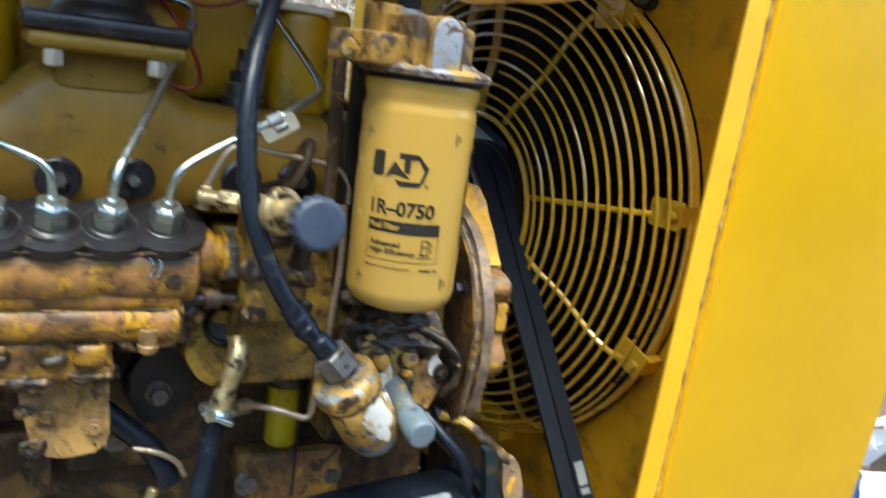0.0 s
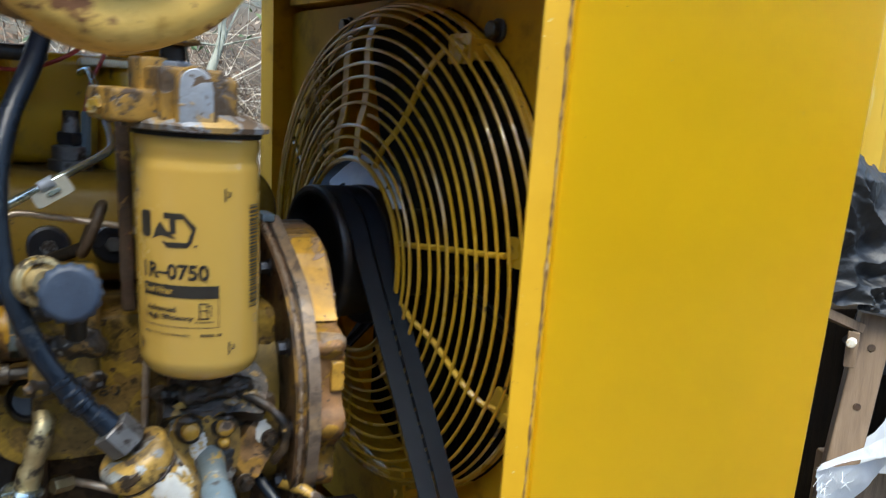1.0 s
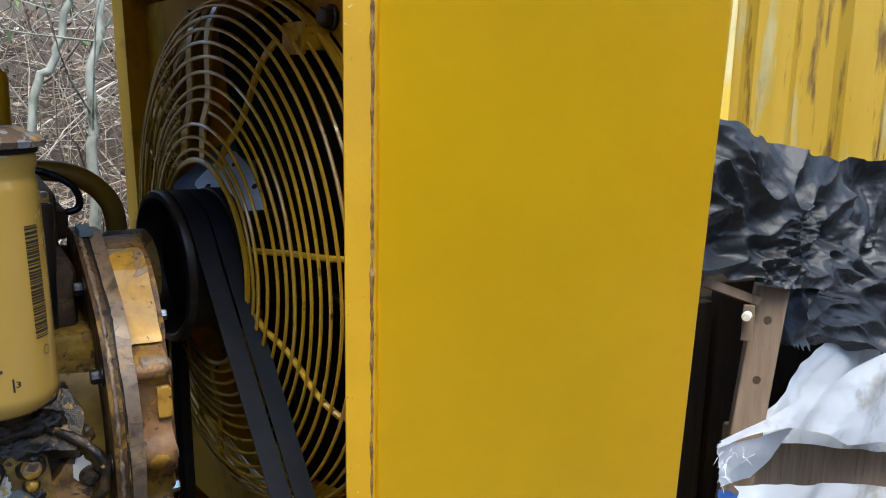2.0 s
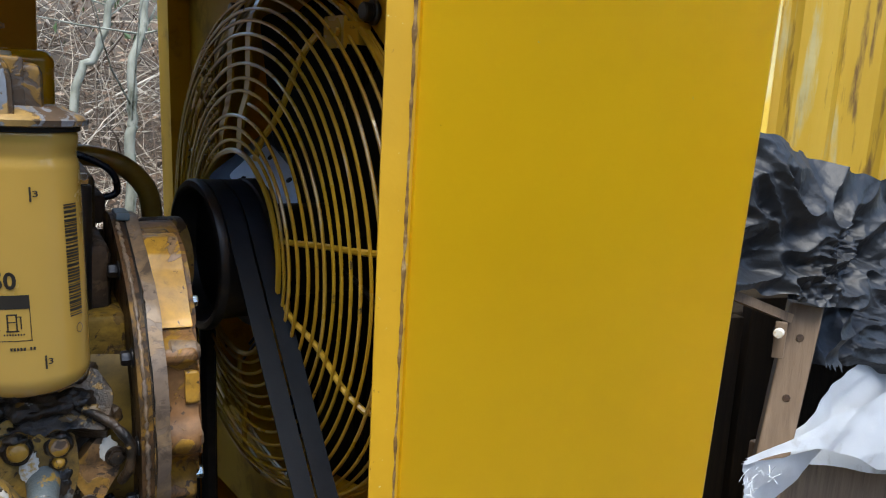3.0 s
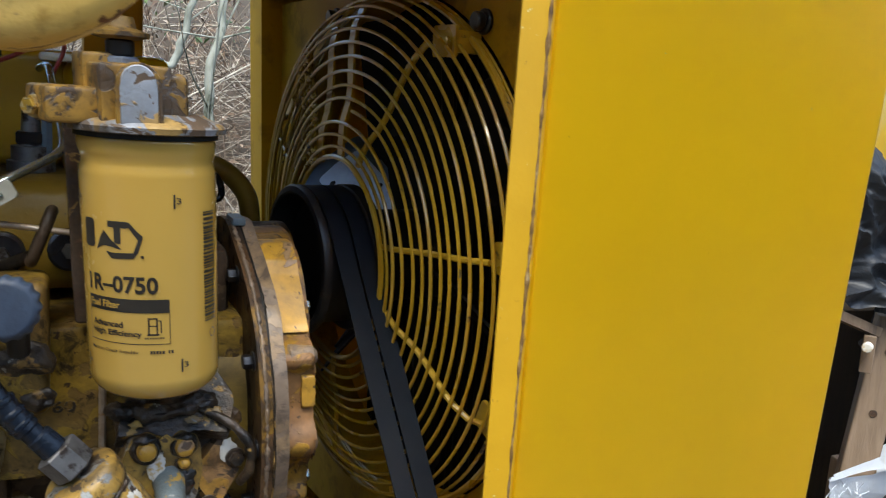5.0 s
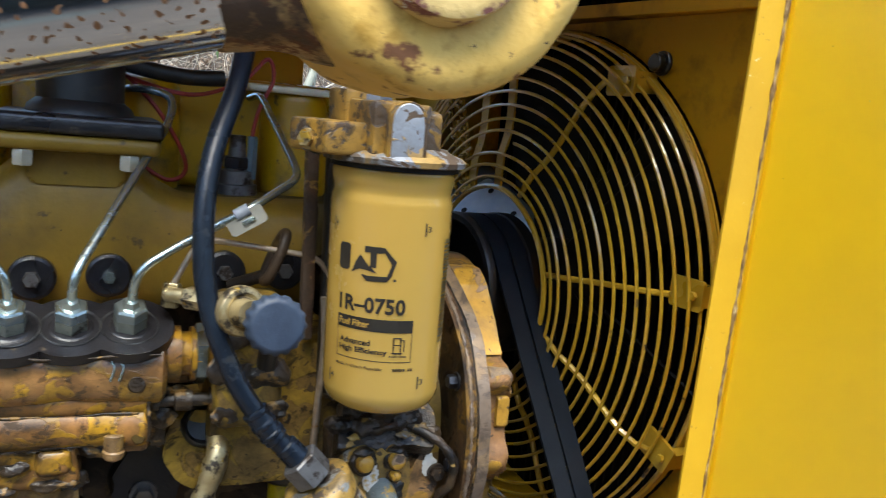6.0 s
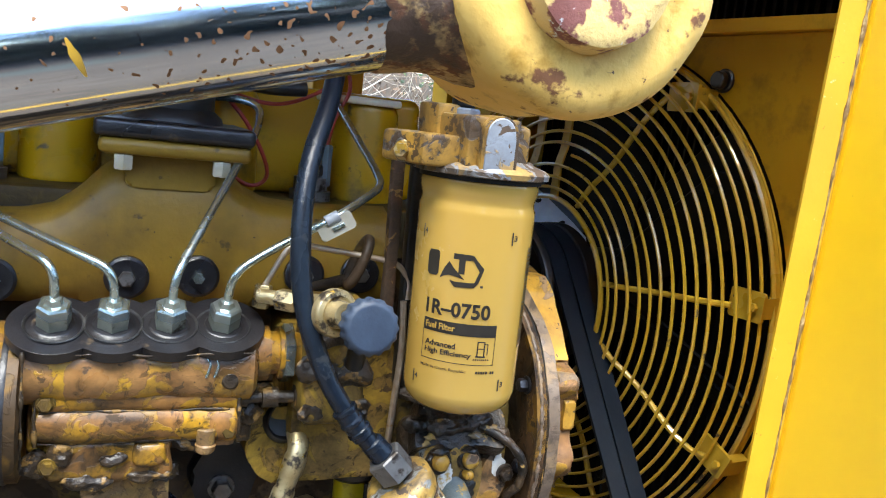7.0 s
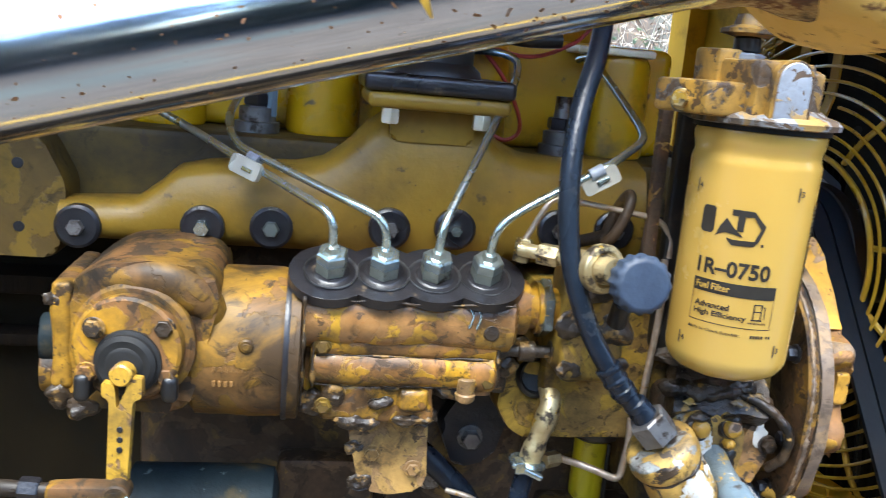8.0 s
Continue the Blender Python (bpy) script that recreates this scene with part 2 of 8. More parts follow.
rust_along(M_CHROME, 0.08, 0.250)
M_ZINC = surface("zinc_plate", [(0.36, 0.43, 0.42), (0.50, 0.57, 0.56)], (0.18, 0.30), 0.92, scale=80, bump=0.08,
                 layers=[((0.24, 0.22, 0.16), 60, 0.62, 0.70, 0.5)])
M_DULLZINC = surface("dull_zinc", [(0.22, 0.24, 0.20), (0.34, 0.36, 0.31)], (0.3, 0.45), 0.7, scale=80, bump=0.12,
                     layers=[((0.07, 0.055, 0.04), 60, 0.60, 0.68, 0.5)])
M_RING = surface("rubbed_metal", [(0.016, 0.015, 0.015), (0.04, 0.04, 0.04), (0.13, 0.13, 0.13)], (0.35, 0.5), 0.5, scale=60, bump=0.1)
M_STEEL = surface("dull_steel", [(0.12, 0.115, 0.11), (0.22, 0.21, 0.20)], (0.35, 0.55), 0.75, scale=70, bump=0.2,
                  layers=[((0.05, 0.035, 0.025), 60, 0.55, 0.64, 0.6)])
M_ALU = flaked("oxidised_aluminium", [(0.40, 0.24, 0.06), (0.48, 0.29, 0.06)], [(0.20, 0.235, 0.29), (0.31, 0.345, 0.40)], 0.22, 34, 0.16, 0.63, 0.3, (0.35, 0.55), (0.09, 0.085, 0.08))
M_BRASS = surface("old_brass", [(0.38, 0.30, 0.15), (0.58, 0.47, 0.26)], (0.2, 0.42), 0.75, scale=90, bump=0.3,
                  layers=[((0.07, 0.055, 0.04), 55, 0.54, 0.62, 0.5), ((0.50, 0.32, 0.05), 60, 0.62, 0.64, 0.5)])
M_COPPER = surface("weathered_tube", [(0.36, 0.28, 0.20), (0.50, 0.42, 0.34)], (0.35, 0.5), 0.7, scale=120, bump=0.1,
                   layers=[((0.45, 0.24, 0.05), 60, 0.62, 0.66, 0.5)])
M_HOSE = surface("black_hose_rubber", [(0.005, 0.008, 0.014), (0.010, 0.015, 0.024)], (0.20, 0.34), scale=60, bump=0.25, bump_scale=260,
                 layers=[((0.05, 0.05, 0.045), 40, 0.60, 0.72, 0.6)])
M_BELT = surface("belt_rubber", [(0.004, 0.007, 0.012), (0.008, 0.012, 0.018)], (0.34, 0.5), scale=50, bump=0.12,
                 layers=[((0.05, 0.06, 0.07), 34, 0.72, 0.75, 0.7)])
M_BLACK = surface("black_paint", [(0.005, 0.005, 0.006), (0.012, 0.012, 0.012)], (0.3, 0.5), scale=30, bump=0.15,
                  layers=[((0.05, 0.035, 0.02), 26, 0.58, 0.70, 0.6)])
M_ALTERNATOR = surface("blue_black_enamel", [(0.003, 0.004, 0.007), (0.007, 0.010, 0.017)], (0.30, 0.46), scale=24, bump=0.2,
                       layers=[((0.05, 0.04, 0.03), 22, 0.60, 0.70, 0.6), ((0.14, 0.13, 0.12), 70, 0.70, 0.72, 0.6)])
M_NAMEPLATE = surface("worn_nameplate", [(0.13, 0.155, 0.16), (0.20, 0.225, 0.23)], (0.4, 0.55), scale=50, bump=0.15,
                      layers=[((0.12, 0.12, 0.11), 60, 0.62, 0.68, 0.6)])
M_GASKET = surface("oily_black_plate", [(0.006, 0.006, 0.008), (0.016, 0.015, 0.017)], (0.26, 0.45), scale=50, bump=0.35, bump_scale=160,
                   layers=[((0.10, 0.07, 0.04), 50, 0.64, 0.72, 0.5)])
M_SLUDGE = surface("brown_sludge", [(0.016, 0.011, 0.007), (0.040, 0.025, 0.014), (0.075, 0.046, 0.023)], (0.28, 0.5), scale=70, bump=1.0, bump_scale=190,
                   layers=[((0.008, 0.007, 0.006), 34, 0.50, 0.60, 0.35), ((0.34, 0.20, 0.05), 62, 0.615, 0.640, 0.5), ((0.34, 0.32, 0.28), 100, 0.69, 0.71, 0.5)])
M_WHITEWORN = surface("worn_white_undercoat", [(0.46, 0.44, 0.38), (0.60, 0.58, 0.52)], (0.4, 0.6), scale=60, bump=0.35, bump_scale=220,
                      layers=[((0.50, 0.30, 0.06), 60, 0.53, 0.60, 0.5), ((0.26, 0.27, 0.27), 60, 0.62, 0.70, 0.5)])
M_PLUGWORN = surface("worn_grey_barrel", [(0.075, 0.095, 0.10), (0.13, 0.155, 0.16)], (0.35, 0.55), scale=70, bump=0.4,
                     layers=[((0.46, 0.28, 0.05), 55, 0.57, 0.60, 0.5), ((0.40, 0.40, 0.37), 80, 0.64, 0.67, 0.5), ((0.02, 0.016, 0.012), 60, 0.62, 0.68, 0.4)])
M_FLANGE = flaked("orange_brown_paint", [(0.50, 0.255, 0.03), (0.58, 0.30, 0.035)], [(0.34, 0.17, 0.055), (0.44, 0.24, 0.09)], 0.50, 34, 0.10, 0.62, 0.55, (0.3, 0.5), (0.030, 0.019, 0.011))
M_GREASE = surface("caked_grease", [(0.012, 0.009, 0.007), (0.040, 0.026, 0.014)], (0.30, 0.5), scale=60, bump=0.9, bump_scale=170,
                   layers=[((0.24, 0.135, 0.035), 60, 0.55, 0.60, 0.5), ((0.30, 0.28, 0.24), 90, 0.66, 0.69, 0.5)])
M_OLDOCHRE = flaked("greasy_ochre_paint", [(0.135, 0.082, 0.008), (0.175, 0.106, 0.010)], [(0.075, 0.045, 0.008), (0.105, 0.064, 0.012)], 0.60, 12, 0.12, 0.64, 0.6, (0.45, 0.65), (0.030, 0.020, 0.008))
M_GOVDARK = flaked("greasy_governor_paint", [(0.30, 0.15, 0.012), (0.39, 0.205, 0.008)], [(0.20, 0.09, 0.026), (0.27, 0.13, 0.04)], 0.56, 20, 0.07, 0.58, 0.75, (0.48, 0.68), (0.022, 0.016, 0.010))
M_PAD = flaked("orange_pad_paint", [(0.56, 0.29, 0.015), (0.64, 0.34, 0.018)], [(0.30, 0.18, 0.09), (0.40, 0.25, 0.13)], 0.85, 26, 0.05, 0.62, 0.3, (0.3, 0.5))
M_FILTHY = flaked("filthy_yellow_paint", [(0.44, 0.25, 0.025), (0.54, 0.31, 0.03)], [(0.24, 0.12, 0.05), (0.40, 0.36, 0.30)], 0.60, 34, 0.05, 0.57, 0.8, (0.25, 0.5), (0.018, 0.013, 0.010))
M_COVERDARK = flaked("greasy_cover_paint", [(0.24, 0.125, 0.018), (0.31, 0.165, 0.018)], [(0.10, 0.052, 0.022), (0.17, 0.085, 0.034)], 0.30, 26, 0.10, 0.58, 0.75, (0.4, 0.6), (0.016, 0.011, 0.008))
M_RIM = flaked("chipped_rim_paint", [(0.34, 0.20, 0.035), (0.42, 0.25, 0.045)], [(0.16, 0.18, 0.21), (0.28, 0.30, 0.34)], 0.40, 36, 0.06, 0.59, 0.6, (0.34, 0.5), (0.045, 0.036, 0.026))
# near-black brown; on crate and engine ledges it stands for deep shade
M_NEARBLACK = surface("near_black_brown", [(0.006, 0.004, 0.0025), (0.016, 0.010, 0.005)], (0.75, 0.9), scale=14, stretch=(6, 6, 0.5), bump=0.4)
M_LEVER = flaked("bright_lever_paint", [(0.47, 0.275, 0.016), (0.56, 0.33, 0.02)], [(0.20, 0.11, 0.05), (0.32, 0.18, 0.08)], 0.88, 34, 0.03, 0.61, 0.45, (0.3, 0.48))
M_BLUEBLK = surface("dark_blue_black_paint", [(0.004, 0.008, 0.010), (0.012, 0.020, 0.024)], (0.55, 0.75), scale=26, bump=0.5, bump_scale=90,
                    layers=[((0.05, 0.040, 0.02), 22, 0.52, 0.62, 0.75), ((0.10, 0.13, 0.13), 60, 0.66, 0.68, 0.5)])
M_KNOB = surface("blue_grey_plastic", [(0.015, 0.025, 0.046), (0.030, 0.046, 0.076)], (0.5, 0.66), scale=40, bump=0.25,
                 layers=[((0.11, 0.13, 0.16), 50, 0.62, 0.75, 0.6)])
M_PLUG = surface("blue_grey_cap", [(0.085, 0.12, 0.14), (0.13, 0.17, 0.195)], (0.4, 0.55), scale=60, bump=0.2,
                 layers=[((0.30, 0.22, 0.07), 50, 0.63, 0.68, 0.5), ((0.04, 0.035, 0.03), 40, 0.60, 0.68, 0.5)])
M_FILTER = surface("filter_yellow_enamel", [(0.465, 0.288, 0.058), (0.495, 0.306, 0.064)], (0.2, 0.28), scale=10, bump=0.02, bump_scale=300, coat=0.5,
                   layers=[((0.34, 0.22, 0.05), 22, 0.62, 0.80, 0.45)])
M_INK = surface("printed_black", [(0.020, 0.017, 0.014), (0.030, 0.026, 0.020)], (0.35, 0.45), scale=60, bump=0)
M_SEAL = surface("rubber_seal", [(0.010, 0.010, 0.010), (0.02, 0.02, 0.02)], (0.4, 0.6), scale=60, bump=0.1)
M_RED = surface("red_wire_sheath", [(0.25, 0.02, 0.015), (0.34, 0.03, 0.02)], (0.35, 0.5), scale=60, bump=0.05)
M_WOOD = surface("weathered_timber", [(0.135, 0.092, 0.058), (0.215, 0.150, 0.098)], (0.6, 0.8), scale=14, stretch=(6, 6, 0.5), bump=0.4, bump_scale=60,
                 layers=[((0.10, 0.07, 0.05), 9, 0.56, 0.72, 0.8)])
M_PLASTIC = surface("black_plastic_film", [(0.008, 0.010, 0.013), (0.016, 0.019, 0.025)], (0.42, 0.56), scale=12, bump=0.9, bump_scale=75,
                    layers=[((0.05, 0.04, 0.03), 9, 0.60, 0.72, 0.6)])
M_TARP = surface("white_woven_sack", [(0.68, 0.72, 0.77), (0.76, 0.80, 0.84)], (0.5, 0.7), scale=9, bump=0.25, bump_scale=240,
                 layers=[((0.42, 0.40, 0.35), 6, 0.56, 0.70, 0.7)])
M_BLUE = surface("blue_sack_print", [(0.04, 0.12, 0.42), (0.06, 0.18, 0.52)], (0.4, 0.6), scale=30, bump=0.2)
M_CORR = surface("weathered_yellow_sheet", [(0.60, 0.385, 0.03), (0.68, 0.455, 0.06)], (0.4, 0.6), scale=3, stretch=(4, 4, 0.5), bump=0.2, bump_scale=60,
                 layers=[((0.30, 0.17, 0.05), 5, 0.56, 0.66, 0.7), ((0.74, 0.62, 0.28), 3, 0.54, 0.62, 0.5), ((0.12, 0.06, 0.03), 12, 0.66, 0.70, 0.8)])
# near-black; on the fan it stands for the shade inside the cowl
M_DARK = surface("dark_inner_metal", [(0.004, 0.004, 0.004), (0.010, 0.009, 0.008)], (0.5, 0.7), scale=60, bump=0.2)
M_BARK = surface("pale_bark", [(0.10, 0.105, 0.08), (0.24, 0.25, 0.20), (0.34, 0.35, 0.30)], (0.7, 0.85), scale=34, stretch=(1, 1, 0.4), bump=0.8, bump_scale=90,
                 layers=[((0.06, 0.07, 0.04), 26, 0.54, 0.62, 0.9)])


def scatter(name, stops, rough):
    """A material whose colour differs from one loose piece of the mesh to the next."""
    m = bpy.data.materials.new(name)
    m.use_nodes = True
    nt = m.node_tree
    g = nt.nodes.new("ShaderNodeNewGeometry")
    c = ramp(nt, g.outputs["Random Per Island"], stops)
    c = mixed(nt, band(nt, noise_tex(nt, 30, 3), 0.35, 0.75), c, mixed(nt, 0.5, c, (0.06, 0.045, 0.03)))
    nt.links.new(c, nt.nodes["Principled BSDF"].inputs["Base Color"])
    nt.nodes["Principled BSDF"].inputs["Roughness"].default_value = rough
    return m


M_TWIG = scatter("dry_twigs", [(0.0, (0.06, 0.038, 0.024)), (0.40, (0.19, 0.135, 0.09)), (0.66, (0.46, 0.385, 0.285)), (1.0, (0.74, 0.67, 0.55))], 0.8)
M_LEAF = scatter("green_leaves", [(0.0, (0.020, 0.045, 0.012)), (0.6, (0.05, 0.10, 0.025)), (1.0, (0.12, 0.19, 0.05))], 0.55)
M_FARWOOD = scatter("far_trees", [(0.0, (0.018, 0.032, 0.030)), (0.6, (0.030, 0.052, 0.046)), (1.0, (0.055, 0.085, 0.070))], 0.6)
M_DRYLEAF = scatter("dead_leaves", [(0.0, (0.04, 0.022, 0.013)), (0.5, (0.16, 0.095, 0.055)), (0.85, (0.38, 0.26, 0.17)), (1.0, (0.62, 0.54, 0.44))], 0.7)
M_GROUND = surface("leaf_litter_ground", [(0.050, 0.039, 0.028), (0.115, 0.090, 0.066)], (0.8, 0.95), scale=6, bump=0.8, bump_scale=20,
                   layers=[((0.16, 0.115, 0.08), 9, 0.54, 0.6, 0.9), ((0.10, 0.105, 0.085), 0.9, 0.50, 0.60, 0.9)])

for m_, spec in ((M_HOSE, 0.3), (M_ALTERNATOR, 0.3), (M_PLASTIC, 0.42), (M_BELT, 0.3), (M_DARK, 0.15), (M_SEAL, 0.15), (M_GREASE, 0.4), (M_BLUEBLK, 0.15), (M_NEARBLACK, 0.15), (M_GOV, 0.25), (M_GOVDARK, 0.25), (M_SHADEOLIVE, 0.12), (M_OLDOCHRE, 0.25), (M_OLIVE, 0.3), (M_BLOCK, 0.3), (M_MANIFOLD, 0.32), (M_PALEOLIVE, 0.25), (M_PALECAST, 0.3), (M_RIDGE, 0.35), (M_SHROUD, 0.35), (M_PANEL, 0.4), (M_COVERDARK, 0.25), (M_COVERGEAR, 0.35)):
    m_.node_tree.nodes["Principled BSDF"].inputs["Specular IOR Level"].default_value = spec


# ---- mesh helpers ----
V = Vector


def finish(name, bm, material, angle=38):
    """A mesh with smooth faces, sharp edges past the angle, and normals weighted by face area so that flats stay flat."""
    bmesh.ops.recalc_face_normals(bm, faces=bm.faces)
    for f in bm.faces:
        f.smooth = True
    for e in bm.edges:
        if len(e.link_faces) == 2 and e.calc_face_angle(0) > radians(angle):
            e.smooth = False
    me = bpy.data.meshes.new(name)
    bm.normal_update()
    split = None
    if len(bm.faces) < 9000:
        limit = math.cos(radians(angle))
        area = {f: f.calc_area() for f in bm.faces}
        split = []
        for f in bm.faces:
            n0 = f.normal
            for v in f.verts:
                n = V((0, 0, 0))
                for g in v.link_faces:
                    if g.normal.dot(n0) > limit:
                        n += g.normal * area[g]
                split.append(tuple(n.normalized() if n.length > 1e-12 else n0))
    bm.to_mesh(me)
    bm.free()
    if split and len(split) == len(me.loops):
        me.normals_split_custom_set(split)
    me.materials.append(material)
    return me


LEAN, LEAN_Z = V((-0.047, -0.081, 0)), 1.25        # the machine stands on a slope: its uprights lean by this much a metre
LEANING = set()


def leaned(p):
    p = V(p)
    return p + LEAN * (p.z - LEAN_Z)


def thing(name, at, label, category, group="", kind="", leans=False):
    ob = new(name)
    ob.empty_display_size = 0.02
    ob.location = leaned(at) if leans else at
    if leans:
        LEANING.add(ob)
    return tagged(ob, label, category, group, kind)


def leans_with(ob):
    while ob.parent:
        ob = ob.parent
    return ob in LEANING


def part(name, bm, material, parent, label="", angle=38):
    """One mesh under a thing or a part, its shape given in world places, upright for a thing that leans."""
    if leans_with(parent):
        for v in bm.verts:
            v.co = leaned(v.co)
    ob = new(name, finish(name, bm, material, angle))
    ob.parent = parent
    if parent.type == "EMPTY":
        ob.matrix_parent_inverse = Matrix.Translation(-parent.location)
    return tagged(ob, label)


def solo(name, bm, material, label, category, group="", kind="", angle=38):
    return tagged(new(name, finish(name, bm, material, angle)), label, category, group, kind)


def basis(axis, up=(0, 0, 1)):
    n = V(axis).normalized()
    u = V(up).cross(n)
    if u.length < 1e-4:
        u = V((1, 0, 0)).cross(n)
    u.normalize()
    return u, n.cross(u), n


def lathe(bm, p, axis, profile, seg=28, cap=True, phase=0.0, up=(0, 0, 1)):
    """Turn (distance, radius) pairs round the axis from p."""
    u, v, n = basis(axis, up)
    p = V(p)
    rings = []
    for s, r in profile:
        rings.append([bm.verts.new(p + n * s + (u * math.cos(2 * math.pi * (i + phase) / seg) + v * math.sin(2 * math.pi * (i + phase) / seg)) * max(r, 1e-5)) for i in range(seg)])
    for a, b in zip(rings, rings[1:]):
        for i in range(seg):
            bm.faces.new((a[i], a[(i + 1) % seg], b[(i + 1) % seg], b[i]))
    if cap:
        bm.faces.new(rings[0])
        bm.faces.new(rings[-1])
    return bm


def rod(bm, p, q, r, r2=None, seg=24, edge=0.0015):
    """A round bar from p to q with softened ends."""
    p, q = V(p), V(q)
    r2 = r if r2 is None else r2
    d = (q - p).length
    edge = min(edge, r * 0.4, r2 * 0.4, d * 0.3)
    return lathe(bm, p, q - p, [(0, r - edge), (edge, r), (d - edge, r2), (d, r2 - edge)], seg)


def hexbar(bm, p, q, r, phase=0.0):
    p, q = V(p), V(q)
    d = (q - p).length
    c = min(0.0016, d * 0.25)
    return lathe(bm, p, q - p, [(0, r * 0.9), (c, r), (d - c, r), (d, r * 0.86)], 6, phase=phase)


def smooth_path(pts, n=6):
    pts = [V(p) for p in pts]
    if len(pts) == 2:
        return pts
    e = [2 * pts[0] - pts[1]] + pts + [2 * pts[-1] - pts[-2]]
    out = []
    for a, b, c, d in zip(e, e[1:], e[2:], e[3:]):
        for k in range(n):
            t = k / n
            out.append(0.5 * ((2 * b) + (c - a) * t + (2 * a - 5 * b + 4 * c - d) * t * t + (3 * b - a - 3 * c + d) * t ** 3))
    out.append(pts[-1])
    return out


def bent_path(pts, radius, n=5):
    """Straight runs joined by round bends, as a bent tube has."""
    pts = [V(p) for p in pts]
    out = [pts[0]]
    for a, b, c in zip(pts, pts[1:], pts[2:]):
        ra = min(radius, (a - b).length * 0.48)
        rc = min(radius, (c - b).length * 0.48)
        p, q = b + (a - b).normalized() * ra, b + (c - b).normalized() * rc
        out += [(1 - t) ** 2 * p + 2 * t * (1 - t) * b + t * t * q for t in [k / n for k in range(n + 1)]]
    return out + [pts[-1]]


def tube(bm, path, r, seg=10, closed=False, cap=True):
    """Sweep a circle along the path; r is a number or one for each point."""
    n = len(path)
    rs = r if isinstance(r, (list, tuple)) else [r] * n
    tang = []
    for i in range(n):
        a = path[(i - 1) % n] if closed or i else path[0]
        b = path[(i + 1) % n] if closed or i < n - 1 else path[-1]
        tang.append((b - a).normalized())
    u = basis(tang[0])[0]
    rings = []
    for i in range(n):
        t = tang[i]
        u = (u - t * u.dot(t)).normalized()
        v = t.cross(u)
        rings.append([bm.verts.new(path[i] + (u * math.cos(2 * math.pi * k / seg) + v * math.sin(2 * math.pi * k / seg)) * rs[i]) for k in range(seg)])
    pairs = list(zip(rings, rings[1:])) + ([(rings[-1], rings[0])] if closed else [])
    for a, b in pairs:
        for k in range(seg):
            bm.faces.new((a[k], a[(k + 1) % seg], b[(k + 1) % seg], b[k]))
    if cap and not closed:
        bm.faces.new(rings[0])
        bm.faces.new(rings[-1])
    return bm


def ring(bm, c, axis, R, r, seg=40, sides=8):
    u, v, n = basis(axis)
    c = V(c)
    path = [c + (u * math.cos(2 * math.pi * i / seg) + v * math.sin(2 * math.pi * i / seg)) * R for i in range(seg)]
    return tube(bm, path, r, sides, closed=True)


def box(bm, lo, hi, bevel=0.003, turn=0.0, seg=2):
    """A bevelled block between two corners, turned by degrees round its upright middle line."""
    lo, hi = V(lo), V(hi)
    c = (lo + hi) / 2
    got = bmesh.ops.create_cube(bm, size=1, matrix=Matrix.Translation(c) @ pose(0, 0, 0, 0, 0, turn) @ Matrix.Diagonal((*(hi - lo), 1)))
    if bevel:
        es = list({e for v in got["verts"] for e in v.link_edges})
        bmesh.ops.bevel(bm, geom=es, offset=min(bevel, min(hi - lo) * 0.45), segments=seg, affect="EDGES", profile=0.5)
    return bm


def prism(bm, outline, o, U, W, depth, bevel=0.002, seg=2):
    """Extrude a (u, w) outline from o along U x W by depth."""
    o, U, W = V(o), V(U).normalized(), V(W).normalized()
    N = U.cross(W)
    a = [bm.verts.new(o + U * x + W * y) for x, y in outline]
    b = [bm.verts.new(o + U * x + W * y + N * depth) for x, y in outline]
    k = len(a)
    fs = [bm.faces.new(a), bm.faces.new(b)] + [bm.faces.new((a[i], a[(i + 1) % k], b[(i + 1) % k], b[i])) for i in range(k)]
    if bevel:
        es = list(set(fs[0].edges) | set(fs[1].edges))
        bmesh.ops.bevel(bm, geom=es, offset=bevel, segments=seg, affect="EDGES", profile=0.5, clamp_overlap=True)
    return bm


def round_outline(pts, radius, n=4):
    """Round the corners of a closed (u, w) outline."""
    out = []
    k = len(pts)
    for i in range(k):
        a, b, c = V(pts[i - 1]), V(pts[i]), V(pts[(i + 1) % k])
        p = b + (a - b).normalized() * min(radius, (a - b).length * 0.45)
        q = b + (c - b).normalized() * min(radius, (c - b).length * 0.45)
        out += [tuple((1 - t) ** 2 * p + 2 * t * (1 - t) * b + t * t * q) for t in [j / n for j in range(n + 1)]]
    return out


def rough_up(bm, amount, scale, seed=0.0):
    """Uneven casting: push the points along a noise field."""
    bmesh.ops.triangulate(bm, faces=[f for f in bm.faces if len(f.verts) > 4])
    for limit in (0.030, 0.016, 0.010):
        long = [e for e in bm.edges if e.calc_length() > limit]
        if long and len(bm.verts) < 4000:
            bmesh.ops.subdivide_edges(bm, edges=long, cuts=1, use_grid_fill=True)
    bm.normal_update()
    for v in bm.verts:
        v.co += v.normal * amount * noise.noise(v.co * scale + V((seed, seed, seed)))
    return bm


def B():
    return bmesh.new()


def bolt(name, parent, p, out, r=0.008, length=0.006, material=None, washer=0.0, label=""):
    """A hexagon bolt head on a washer, standing out from p."""
    bm = B()
    out = V(out).normalized()
    p = V(p)
    if washer:
        rod(bm, p, p + out * 0.002, washer, seg=20, edge=0.0006)
    hexbar(bm, p + out * (0.002 if washer else 0), p + out * (length + (0.002 if washer else 0)), r)
    return part(name, bm, material or M_STEEL, parent, label)


